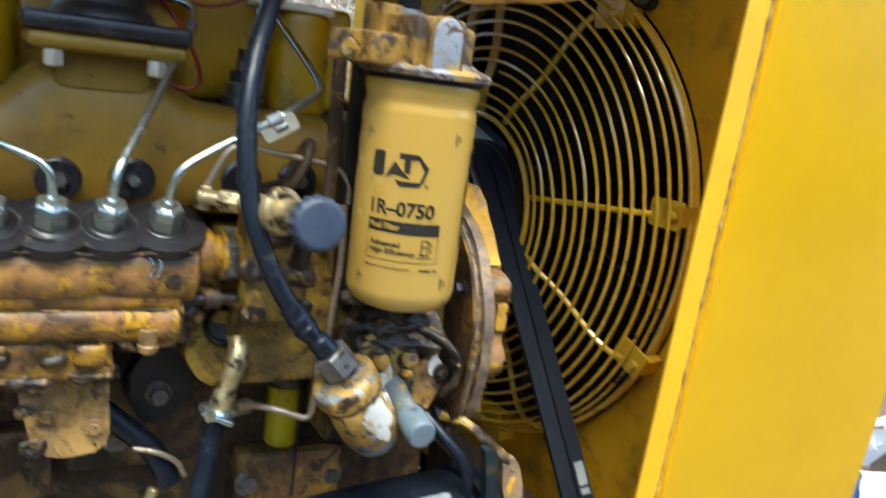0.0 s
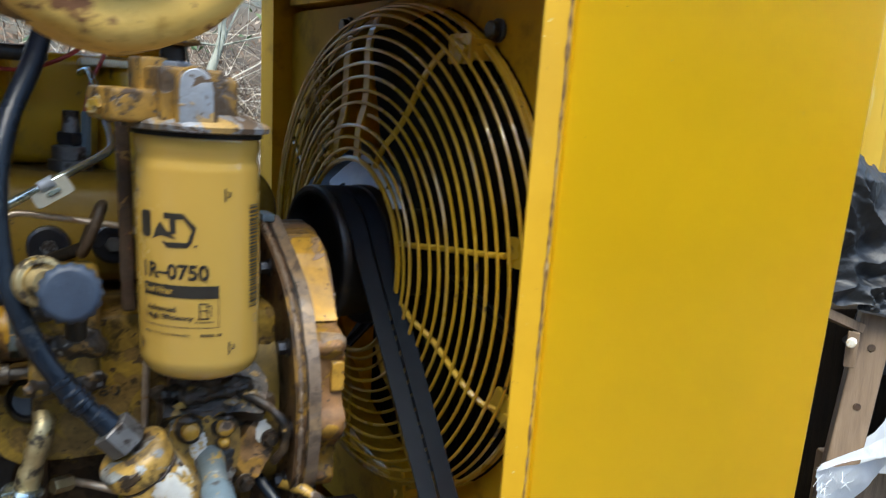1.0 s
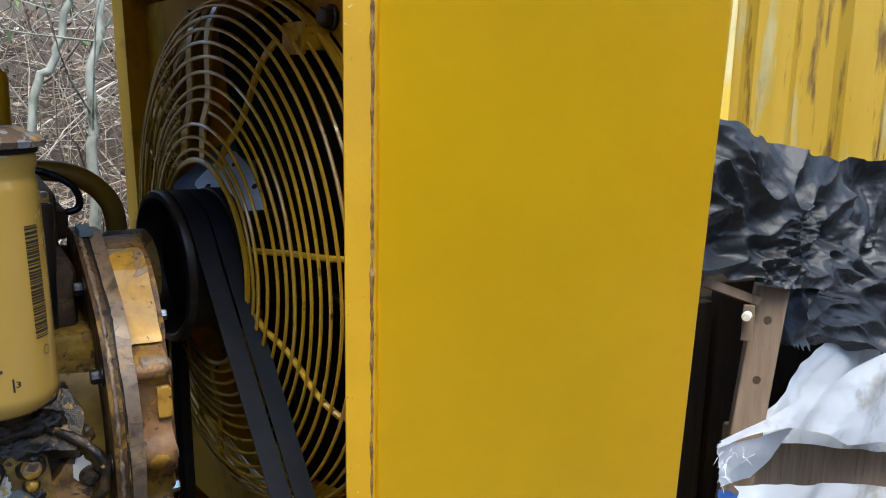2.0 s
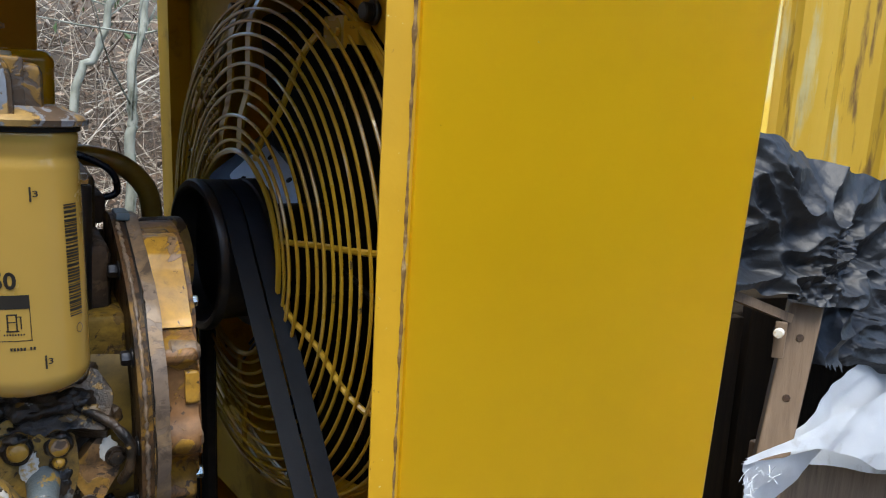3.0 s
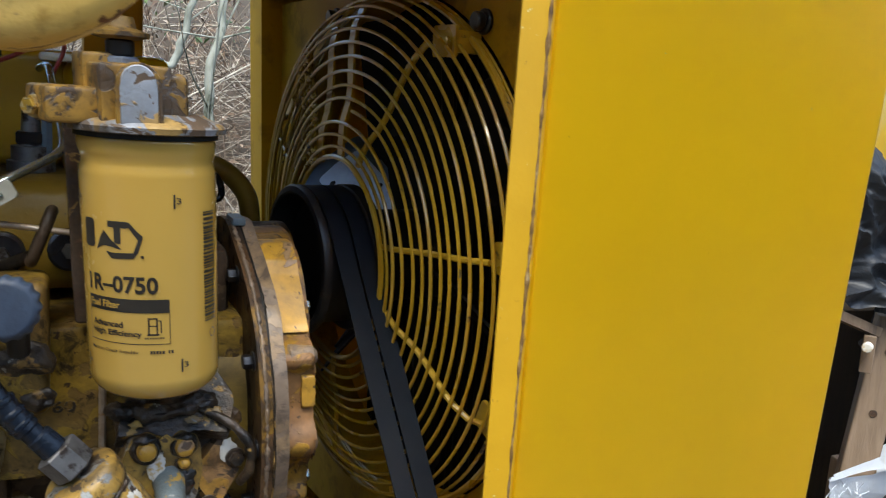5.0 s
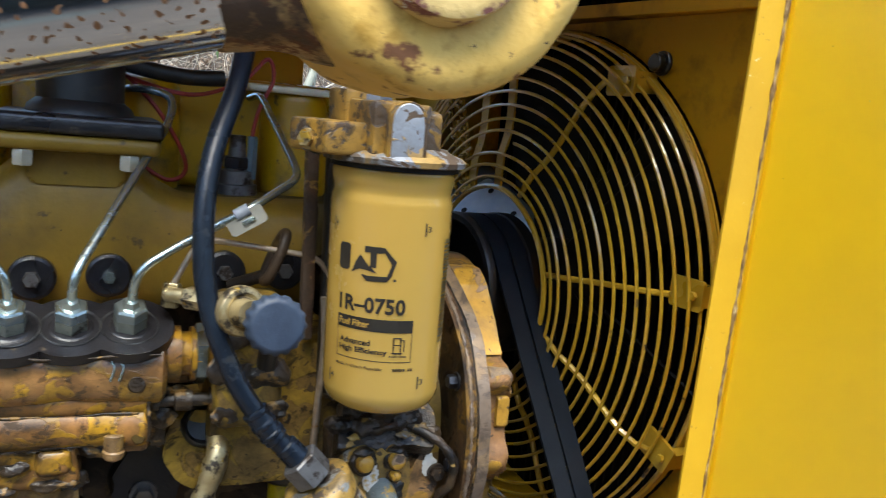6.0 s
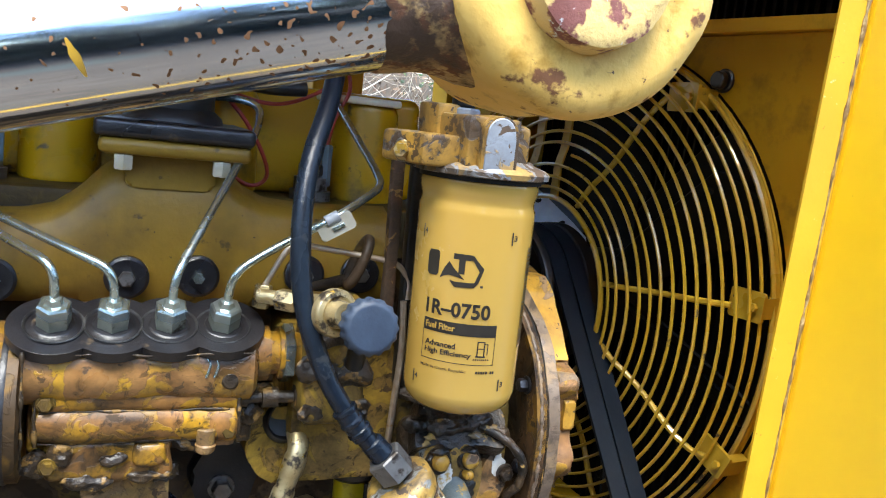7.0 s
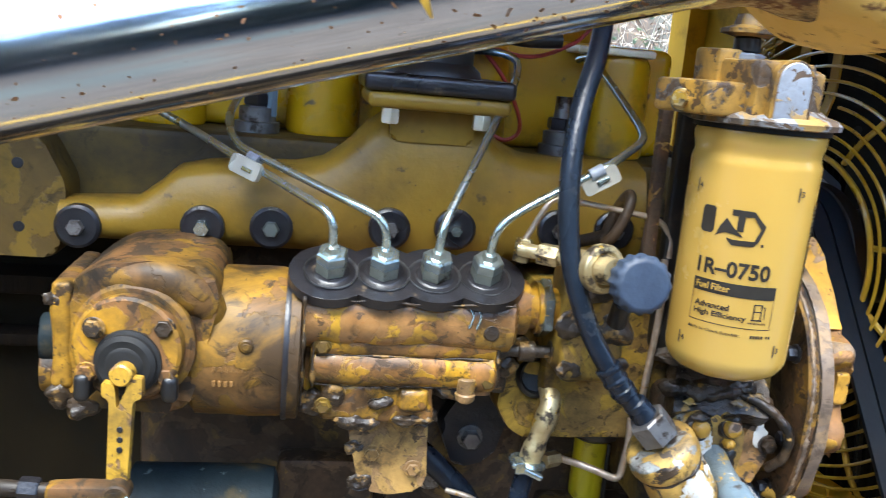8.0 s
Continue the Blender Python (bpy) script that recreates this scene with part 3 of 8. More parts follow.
def grease_shade_line(parent, pts, r, seed=0.0):
    """Black caked grease along a joint, uneven in thickness, doubling as the crevice's shade."""
    pts = [V(p) for p in pts]
    path = []
    for a, b in zip(pts, pts[1:]):
        n = max(3, int((b - a).length / 0.0025))
        path += [a.lerp(b, k / n) for k in range(n)]
    path.append(pts[-1])
    path = [p + V((0.0006 * noise.noise(p * 90), 0.0006 * noise.noise(p * 80), 0.0014 * noise.noise(p * 75 + V((seed, 0, 0))))) for p in path]
    bm = B()
    tube(bm, path, [r * (0.3 + 1.2 * abs(noise.noise(p * 60 + V((0, seed, 3))))) for p in path], 7)
    return part("grease", bm, M_GREASE, parent, "black caked grease", angle=70)


def grease_blot(parent, c, r, flat=(1.0, 0.35, 0.8), seed=0.0):
    """A flat uneven lump of caked grease."""
    bm = B()
    bmesh.ops.create_icosphere(bm, subdivisions=3, radius=r, matrix=pose(*c) @ Matrix.Diagonal((*flat, 1)))
    bm.normal_update()
    k = V((seed, 2 * seed, 0))
    for v in bm.verts:
        v.co += v.normal * r * (0.45 * noise.noise(v.co * (1.1 / r) + k) + 0.22 * noise.noise(v.co * (3.0 / r) + k))
    return part("grease", bm, M_GREASE, parent, "black caked grease", angle=60)


def paint_patch(parent, c, out, up, w, h, r, material, label, seed=0.0):
    """A thin island of old paint with a ragged outline, bent round a surface of radius r that faces along out."""
    out = V(out).normalized()
    up = (V(up) - out * V(up).dot(out)).normalized()
    side = up.cross(out)
    c = V(c)
    n, rings = 36, 4
    bm = B()
    rows_ = []
    for k in range(rings + 1):
        row = []
        for q in range(n):
            a = 2 * math.pi * q / n
            f = (k + 0.15) / (rings + 0.15) * (1 + 0.55 * noise.noise(V((math.cos(a) * 1.6 + seed, math.sin(a) * 1.6, seed))) + 0.30 * noise.noise(V((math.cos(a) * 5, math.sin(a) * 5 + seed, 2))))
            ang = w * f * math.cos(a) / r
            lift = 0.0007 if k < rings else -0.0003
            row.append(bm.verts.new(c + up * (h * f * math.sin(a)) + side * ((r + lift) * math.sin(ang)) + out * ((r + lift) * math.cos(ang) - r)))
        rows_.append(row)
    bm.faces.new(rows_[0])
    for a, b in zip(rows_, rows_[1:]):
        for q in range(n):
            bm.faces.new((a[q], b[q], b[(q + 1) % n], a[(q + 1) % n]))
    return part("paint_patch", bm, material, parent, label, angle=70)


# ---- radiator cowl, fan guard and fan ----
ANG = radians(8.0)
FN, FE = V((math.cos(ANG), math.sin(ANG), 0)), V((-math.sin(ANG), math.cos(ANG), 0))
FC_V, FC_Z = 0.294, 1.245          # middle of the fan in the cowl's own frame


def F(u, v, z):
    """A place in the cowl's frame: u along the fan's axis, v across, z up."""
    p = V((0.7509, 0.759, 0)) + FN * u + FE * v
    return V((p.x, p.y, z))


def cowl():
    top, low = 1.70, 0.62
    t = thing("radiator_cowl", F(0.15, 0.0, low), "bright yellow painted steel radiator cowl with a folded side panel", "cowl", leans=True)
    # side panel: scuffed return lip, flat face, rounded far corner
    A, R = V((0.694, 0.6300)), V((1.117, 0.684))
    along = (R - A).normalized()
    back = V((-along.y, along.x))
    line = [A + back * 0.0035 - along * 0.0012, A + back * 0.0008 - along * 0.0004, A + along * 0.001]
    line += [A + along * (0.001 + 0.424 * k / 6) for k in range(1, 7)]
    base = line[-1]
    for k in range(1, 7):
        a = radians(15 * k)
        line.append(base + along * 0.012 * math.sin(a) + back * 0.012 * (1 - math.cos(a)))
    line.append(line[-1] + back * 0.75)
    bm = B()
    zs = [low + (top - low) * k / 8 for k in range(9)]
    grid = []
    for p in line:
        grid.append([bm.verts.new((p.x, p.y, z)) for z in zs])
    for a, b in zip(grid, grid[1:]):
        for k in range(8):
            bm.faces.new((a[k], b[k], b[k + 1], a[k + 1]))
    bmesh.ops.solidify(bm, geom=bm.faces[:], thickness=-0.003)
    side = part("side_panel", bm, M_PANEL, t, "bright yellow side panel with a rounded corner")
    # flat flange welded on behind the panel's edge
    C = A - along * 0.0060 + back * 0.0042
    bm = B()
    tip = C - along * 0.0180 + back * 0.0095
    q = [tip, C, C + along * 0.012, C + along * 0.012 + back * 0.003, C + back * 0.0031, tip + back * 0.003 + along * 0.001]
    prism(bm, [(p.x, p.y) for p in q], (0, 0, low), (1, 0, 0), (0, 1, 0), top - low, 0.0009, 2)
    part("return_lip", bm, M_EDGE, side, "scuffed yellow welded flange", angle=30)
    # rusty bead, drawn wide and dark to take in the fold's shade
    bm = B()
    path = [V((C.x + along.x * (0.001 + 0.0008 * noise.noise(V((3, 0, z * 40)))), C.y + 0.0006 * noise.noise(V((0, 0, z * 60))), z)) for z in [low + (top - low) * k / 200 for k in range(201)]]
    tube(bm, path, [0.0008 + 0.0022 * abs(noise.noise(p * 70)) for p in path], 6)
    part("weld_seam", bm, surface("seam_rust_and_shade", [(0.07, 0.035, 0.012), (0.20, 0.105, 0.025), (0.44, 0.32, 0.14)], (0.5, 0.8), scale=90, bump=0.5), side, "rusty weld bead, wide and dark to include the fold's shade")
    # shroud plate with its round opening
    bm = B()
    seg = 64
    half_v0, half_v1, z0, z1 = -0.110, 0.69, 0.80, 1.575
    inner, outer = [], []
    for i in range(seg):
        a = 2 * math.pi * i / seg
        cv, cz = math.cos(a), math.sin(a)
        inner.append(bm.verts.new(F(0.018, FC_V + 0.325 * cv, FC_Z + 0.325 * cz)))
        s = min(((half_v1 - FC_V) if cv > 0 else (FC_V - half_v0)) / max(abs(cv), 1e-6), ((z1 - FC_Z) if cz > 0 else (FC_Z - z0)) / max(abs(cz), 1e-6))
        outer.append(bm.verts.new(F(0.018, FC_V + s * cv, FC_Z + s * cz)))
    for i in range(seg):
        j = (i + 1) % seg
        bm.faces.new((inner[i], inner[j], outer[j], outer[i]))
    lipv = [bm.verts.new(v.co + FN * 0.06) for v in inner]
    for i in range(seg):
        j = (i + 1) % seg
        bm.faces.new((inner[j], inner[i], lipv[i], lipv[j]))
    bmesh.ops.solidify(bm, geom=bm.faces[:], thickness=0.003)
    shroud = part("fan_shroud", bm, M_SHROUD, t, "yellow shroud plate with a round fan opening")
    bm = B()
    prism(bm, [(half_v0, 1.575), (half_v1, 1.585), (half_v1, 1.60), (half_v0, 1.59)], F(0.012, 0, 0), FE, (0, 0, 1), 0.06, 0.002)
    part("top_flange", bm, M_SHROUD, shroud)
    for v, z in ((FC_V - 0.189, FC_Z + 0.282), (FC_V + 0.16, FC_Z + 0.300)):
        bm = B()
        rod(bm, F(0.018, v, z), F(0.012, v, z), 0.013, seg=20)
        rod(bm, F(0.012, v, z), F(0.002, v, z), 0.0095, seg=16)
        part("rubber_bumper", bm, M_BLACK, shroud, "round black rubber bumper")
    # roof, floor and far wall of the cowl
    bm = B()
    prism(bm, [(-0.075, -0.14), (0.42, -0.14), (0.42, 0.80), (-0.075, 0.80)], F(0, 0, top), FN, FE, 0.004, 0.001)
    part("roof", bm, M_SHROUD, t)
    bm = B()
    prism(bm, [(-0.015, 0), (0.42, 0), (0.42, 0.004), (0.003, 0.004), (0.003, 0.05), (-0.015, 0.05)], F(0, 0.66, low), FN, FE, top - low, 0.0)
    part("far_panel", bm, M_SHROUD, t, "yellow panel on the far side of the cowl")
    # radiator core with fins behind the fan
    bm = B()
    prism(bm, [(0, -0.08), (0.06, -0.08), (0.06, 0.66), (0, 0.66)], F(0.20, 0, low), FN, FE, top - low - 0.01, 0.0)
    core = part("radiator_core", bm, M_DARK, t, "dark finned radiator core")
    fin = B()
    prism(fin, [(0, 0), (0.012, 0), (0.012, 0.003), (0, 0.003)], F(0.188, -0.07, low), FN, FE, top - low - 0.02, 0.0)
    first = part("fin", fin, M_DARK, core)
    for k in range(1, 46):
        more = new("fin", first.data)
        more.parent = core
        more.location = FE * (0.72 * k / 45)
    return t


GUARD = ((0.126, -0.058), (0.138, -0.0565), (0.153, -0.058), (0.168, -0.055), (0.183, -0.049), (0.196, -0.046), (0.211, -0.044), (0.228, -0.0435),
         (0.245, -0.043), (0.261, -0.0425), (0.276, -0.040), (0.289, -0.036), (0.302, -0.030), (0.310, -0.020), (0.315, -0.008), (0.320, 0.005))


def guard_u(r):
    """How far the guard's face stands out at a radius: nearly flat, then rolled back to the shroud."""
    return float(np.interp(r, [a for a, b in GUARD], [b for a, b in GUARD]))


def fan_guard():
    t = thing("fan_guard", F(0, FC_V, FC_Z - 0.32), "round yellow wire fan guard in two halves bolted to the shroud", "fan guard", leans=True)
    seg = 96
    for k, (r, u) in enumerate(GUARD):
        cc = F(u, FC_V, FC_Z)

        def at(i):
            a = 2 * math.pi * i / seg
            wob = r + 0.0016 * noise.noise(V((k * 3.1, math.cos(a) * 2, math.sin(a) * 2)))
            out = 0.0016 * noise.noise(V((math.cos(a) * 1.6, k * 1.7, math.sin(a) * 1.6)))
            return cc + (FE * math.cos(a) + V((0, 0, math.sin(a)))) * wob + FN * out
        thick = 0.0034 if k in (0, 15) else 0.0021
        bm = B()
        if k == 4:                      # one ring is broken at the top
            tube(bm, [at(i) for i in range(26, 26 + seg - 7)], thick, 6)
        else:
            tube(bm, [at(i) for i in range(seg)], thick, 6, closed=True)
        part("ring", bm, M_WIRE, t, "broken ring" if k == 4 else "")
    for du in (0.010, 0.015):
        bm = B()
        ring(bm, F(du, FC_V, FC_Z), FN, 0.3205, 0.0023, 72, 6)
        part("ring", bm, M_WIRE, t)

    def spoke(v0, h0, v1, h1, thick, off=0.004):
        pts = []
        for k in range(11):
            v, h = v0 + (v1 - v0) * k / 10, h0 + (h1 - h0) * k / 10
            pts.append(F(guard_u(math.hypot(v, h)) + off, FC_V + v, FC_Z + h))
        return tube(B(), pts, thick, 7)

    # round spokes, swept a little against the radius
    ends = [((-0.115, 0.036), (-0.290, 0.052)), ((-0.122, -0.031), (-0.288, -0.128)), ((-0.053, 0.120), (-0.152, 0.260))]
    for a in (24, -12, -50, -92, -128):
        ends.append(((0.128 * math.cos(radians(a)), 0.128 * math.sin(radians(a))), (0.318 * math.cos(radians(a + 8)), 0.318 * math.sin(radians(a + 8)))))
    for (v0, h0), (v1, h1) in ends:
        part("spoke", spoke(v0, h0, v1, h1, 0.0036), M_WIRE, t)
    # rods along the joint of the two halves, on which the ring ends sit as small beads
    for v0, h0, v1, h1 in ((0.060, 0.116, 0.134, 0.262), (0.088, 0.104, 0.161, 0.245), (0.070, 0.112, 0.144, 0.256)):
        rod_ = part("joint_rod", spoke(v0, h0, v1, h1, 0.0022), M_WIRE, t)
        bm = B()
        for k in range(14):
            f = k / 13
            v, h = v0 + (v1 - v0) * f, h0 + (h1 - h0) * f
            bmesh.ops.create_icosphere(bm, subdivisions=1, radius=0.0036, matrix=pose(*F(guard_u(math.hypot(v, h)), FC_V + v, FC_Z + h)))
        part("weld_bead", bm, M_WIRE, rod_)
    # flat stays behind the wires at the top
    for v0, h0, v1, h1, w in ((-0.001, 0.122, 0.012, 0.305, 0.007), (0.058, 0.114, 0.066, 0.280, 0.008)):
        d = V((v1 - v0, h1 - h0)).normalized()
        bm = B()
        rows_ = []
        for k in range(9):
            v, h = v0 + (v1 - v0) * k / 8, h0 + (h1 - h0) * k / 8
            u = guard_u(math.hypot(v, h)) + 0.006
            rows_.append([bm.verts.new(F(u + du, FC_V + v + sd * w * -d.y, FC_Z + h + sd * w * d.x)) for sd, du in ((-1, 0), (1, 0), (1, 0.003), (-1, 0.003))])
        for a, b in zip(rows_, rows_[1:]):
            for k in range(4):
                bm.faces.new((a[k], a[(k + 1) % 4], b[(k + 1) % 4], b[k]))
        bm.faces.new(rows_[0])
        bm.faces.new(rows_[-1])
        part("flat_stay", bm, M_WIRE, t, "flat yellow stay")
    for v, h in ((-0.302, 0.055), (-0.294, -0.123), (-0.164, 0.266), (0.26, 0.18), (0.18, -0.26), (-0.08, -0.31)):
        ca, sa = V((v, h)).normalized()
        r = math.hypot(v, h)
        c0 = F(-0.014, FC_V + ca * (r - 0.006), FC_Z + sa * (r - 0.006))
        radial, side = FE * ca + V((0, 0, sa)), FE * -sa + V((0, 0, ca))
        if v < -0.1 and h > 0:
            radial, side = FE * -1, V((0, 0, -1))
        sgn = 1 if radial.cross(side).dot(FN) > 0 else -1
        bm = B()
        prism(bm, round_outline([(-0.022, -0.016), (0.021, -0.016), (0.021, 0.016), (-0.022, 0.016)], 0.003), c0, radial, side, 0.004 * sgn, 0.001)
        prism(bm, [(0.010, -0.011), (0.021, -0.011), (0.021, 0.011), (0.010, 0.011)], c0, radial, side, 0.032 * sgn, 0.001)
        clip = part("clip", bm, M_WIRE, t)
        bolt("clip_bolt", clip, c0 - FN * 0.002 + radial * 0.012, -FN, 0.005, 0.004, M_WIRE)
    return t


def fan():
    t = thing("cooling_fan", F(0.06, FC_V, FC_Z), "cooling fan behind the guard, one arm coloured as lit, the rest black as shaded", "fan", leans=True)
    # one steel throughout: the lit arm is coloured blue, the shaded ones black
    bare = surface("lit_blue_steel", [(0.52, 0.61, 0.74), (0.66, 0.74, 0.84)], (0.25, 0.4), 0.0, scale=50, bump=0.15)
    dull = surface("shaded_blue_steel", [(0.07, 0.10, 0.14), (0.11, 0.15, 0.20)], (0.35, 0.5), 0.2, scale=24, bump=0.15)
    bm = B()
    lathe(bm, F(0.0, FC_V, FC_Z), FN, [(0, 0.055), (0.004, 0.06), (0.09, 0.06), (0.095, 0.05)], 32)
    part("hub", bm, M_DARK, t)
    o = F(0.063, FC_V, FC_Z)
    for k in range(6):
        a = radians(21 + 60 * k)
        rad, tan = FE * math.cos(a) + V((0, 0, math.sin(a))), FE * -math.sin(a) + V((0, 0, math.cos(a)))
        tilt = (tan * math.cos(0.82) + FN * math.sin(0.82)).normalized()
        nrm = rad.cross(tilt)
        sgn = 1 if nrm.dot(FN) < 0 else -1          # towards the guard
        bm = B()
        prism(bm, round_outline([(0.05, -0.030), (0.150, -0.038), (0.262, -0.040), (0.268, 0.0), (0.262, 0.040), (0.150, 0.038), (0.05, 0.030)], 0.008), o, rad, tilt, 0.004, 0.001)
        arm = part("spider_arm", bm, bare if k == 0 else M_DARK, t, "bluish steel spider arm with bolt holes, coloured as lit" if k == 0 else "spider arm, black for the shade inside the cowl")
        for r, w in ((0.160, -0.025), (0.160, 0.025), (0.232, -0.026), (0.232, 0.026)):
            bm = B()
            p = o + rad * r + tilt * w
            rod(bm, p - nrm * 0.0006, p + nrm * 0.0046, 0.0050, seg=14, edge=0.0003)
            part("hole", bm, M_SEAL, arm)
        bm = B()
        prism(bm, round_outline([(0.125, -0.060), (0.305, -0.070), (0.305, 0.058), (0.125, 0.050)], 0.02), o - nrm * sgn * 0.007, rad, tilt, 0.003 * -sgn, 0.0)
        part("blade", bm, dull if k == 0 else M_DARK, t, "bluish fan blade, coloured as half shaded" if k == 0 else "fan blade, black for the shade inside the cowl")
    return t


def belts():
    up, lo_, crank = (FC_V, FC_Z, 0.091), (-0.003, 0.90, 0.042), (0.315, 0.700, 0.078)
    rim = sorted({(round(v + r * math.cos(2 * math.pi * k / 72), 5), round(z + r * math.sin(2 * math.pi * k / 72), 5)) for v, z, r in (up, lo_, crank) for k in range(72)})

    def side(points):
        out = []
        for p in points:
            while len(out) > 1 and (out[-1][0] - out[-2][0]) * (p[1] - out[-2][1]) - (out[-1][1] - out[-2][1]) * (p[0] - out[-2][0]) <= 0:
                out.pop()
            out.append(p)
        return out[:-1]
    loop = side(rim) + side(rim[::-1])         # the belt lies tight round all three
    mid = V(((up[0] + lo_[0] + crank[0]) / 3, (up[1] + lo_[1] + crank[1]) / 3))
    m = len(loop)

    def run(z):
        """How far out the near run of the belt lies at a height."""
        best = []
        for (v0, z0), (v1, z1) in zip(loop, loop[1:] + loop[:1]):
            if min(z0, z1) <= z <= max(z0, z1) and z0 != z1:
                best.append(v0 + (v1 - v0) * (z - z0) / (z1 - z0))
        return min(best)

    def strip(u0, u1, top, low, taper):
        """A closed band round the pulleys between two depths under the belt's back."""
        bm = B()
        rows_ = []
        for i, (v, z) in enumerate(loop):
            tg = (V(loop[(i + 1) % m]) - V(loop[i - 1])).normalized()
            nr = V((-tg.y, tg.x))
            if (V((v, z)) - mid).dot(nr) > 0:
                nr = -nr
            o, n = V((v, z)) + nr * top, V((v, z)) + nr * low
            rows_.append([bm.verts.new(F(u0, *o)), bm.verts.new(F(u1, *o)), bm.verts.new(F(u1 - taper, *n)), bm.verts.new(F(u0 + taper, *n))])
        for i in range(m):
            a, b = rows_[i], rows_[(i + 1) % m]
            for k in range(4):
                bm.faces.new((a[k], a[(k + 1) % 4], b[(k + 1) % 4], b[k]))
        return bm

    for u0, u1 in ((-0.0975, -0.0750), (-0.0720, -0.0495)):
        belt = thing("drive_belt", F(u0, *lo_[:2]), "black rubber drive belt running over the fan pulley", "belt", "twin drive belts", leans=True)
        part("back_cover", strip(u0, u1, 0.0, 0.0032, 0.0006), M_BELT, belt)
        for z0, z1 in ((0.962, 0.968), (0.971, 0.994)) if u0 > -0.08 else ():
            bm = B()
            row = []
            for z in (z0, (z0 + z1) / 2, z1):
                v = run(z) - 0.0006
                row.append([bm.verts.new(F(u0 + 0.004, v, z)), bm.verts.new(F(u1 - 0.004, v, z))])
            for a, b in zip(row, row[1:]):
                bm.faces.new((a[0], a[1], b[1], b[0]))
            part("print_bar", bm, M_NAMEPLATE, belt, "pale worn print")
        part("wedge", strip(u0 + 0.0008, u1 - 0.0008, 0.0033, 0.011, 0.005), M_SEAL, belt)
    t = thing("fan_pulley", F(-0.06, FC_V, FC_Z - 0.085), "dark steel double-groove fan pulley", "pulley", leans=True)
    bm = B()
    lathe(bm, F(-0.110, FC_V, FC_Z), FN, [(0.030, 0.030), (0.030, 0.076), (0.002, 0.081), (0.0, 0.084), (0.001, 0.090), (0.004, 0.092), (0.010, 0.092), (0.012, 0.080), (0.060, 0.080), (0.062, 0.090), (0.064, 0.092), (0.080, 0.092), (0.082, 0.070), (0.11, 0.05)], 48)
    part("rim", bm, M_BLACK, t)
    bm = B()
    lathe(bm, F(-0.215, FC_V, FC_Z), FN, [(0, 0.036), (0.03, 0.036), (0.05, 0.048), (0.09, 0.048)], 32)
    part("bearing_snout", bm, M_BLOCK, t, "greasy water pump snout")
    c = thing("crank_pulley", F(-0.08, crank[0], crank[1] - 0.08), "dark steel crankshaft pulley under the fan", "pulley", leans=True)
    bm = B()
    lathe(bm, F(-0.112, *crank[:2]), FN, [(0, 0.04), (0.002, 0.078), (0.010, 0.080), (0.012, 0.066), (0.066, 0.066), (0.068, 0.080), (0.078, 0.080), (0.08, 0.03), (0.30, 0.03)], 40)
    part("rim", bm, M_BLACK, c)
    return t


PLATE = radians(24)          # the nameplate sits this far round from the top


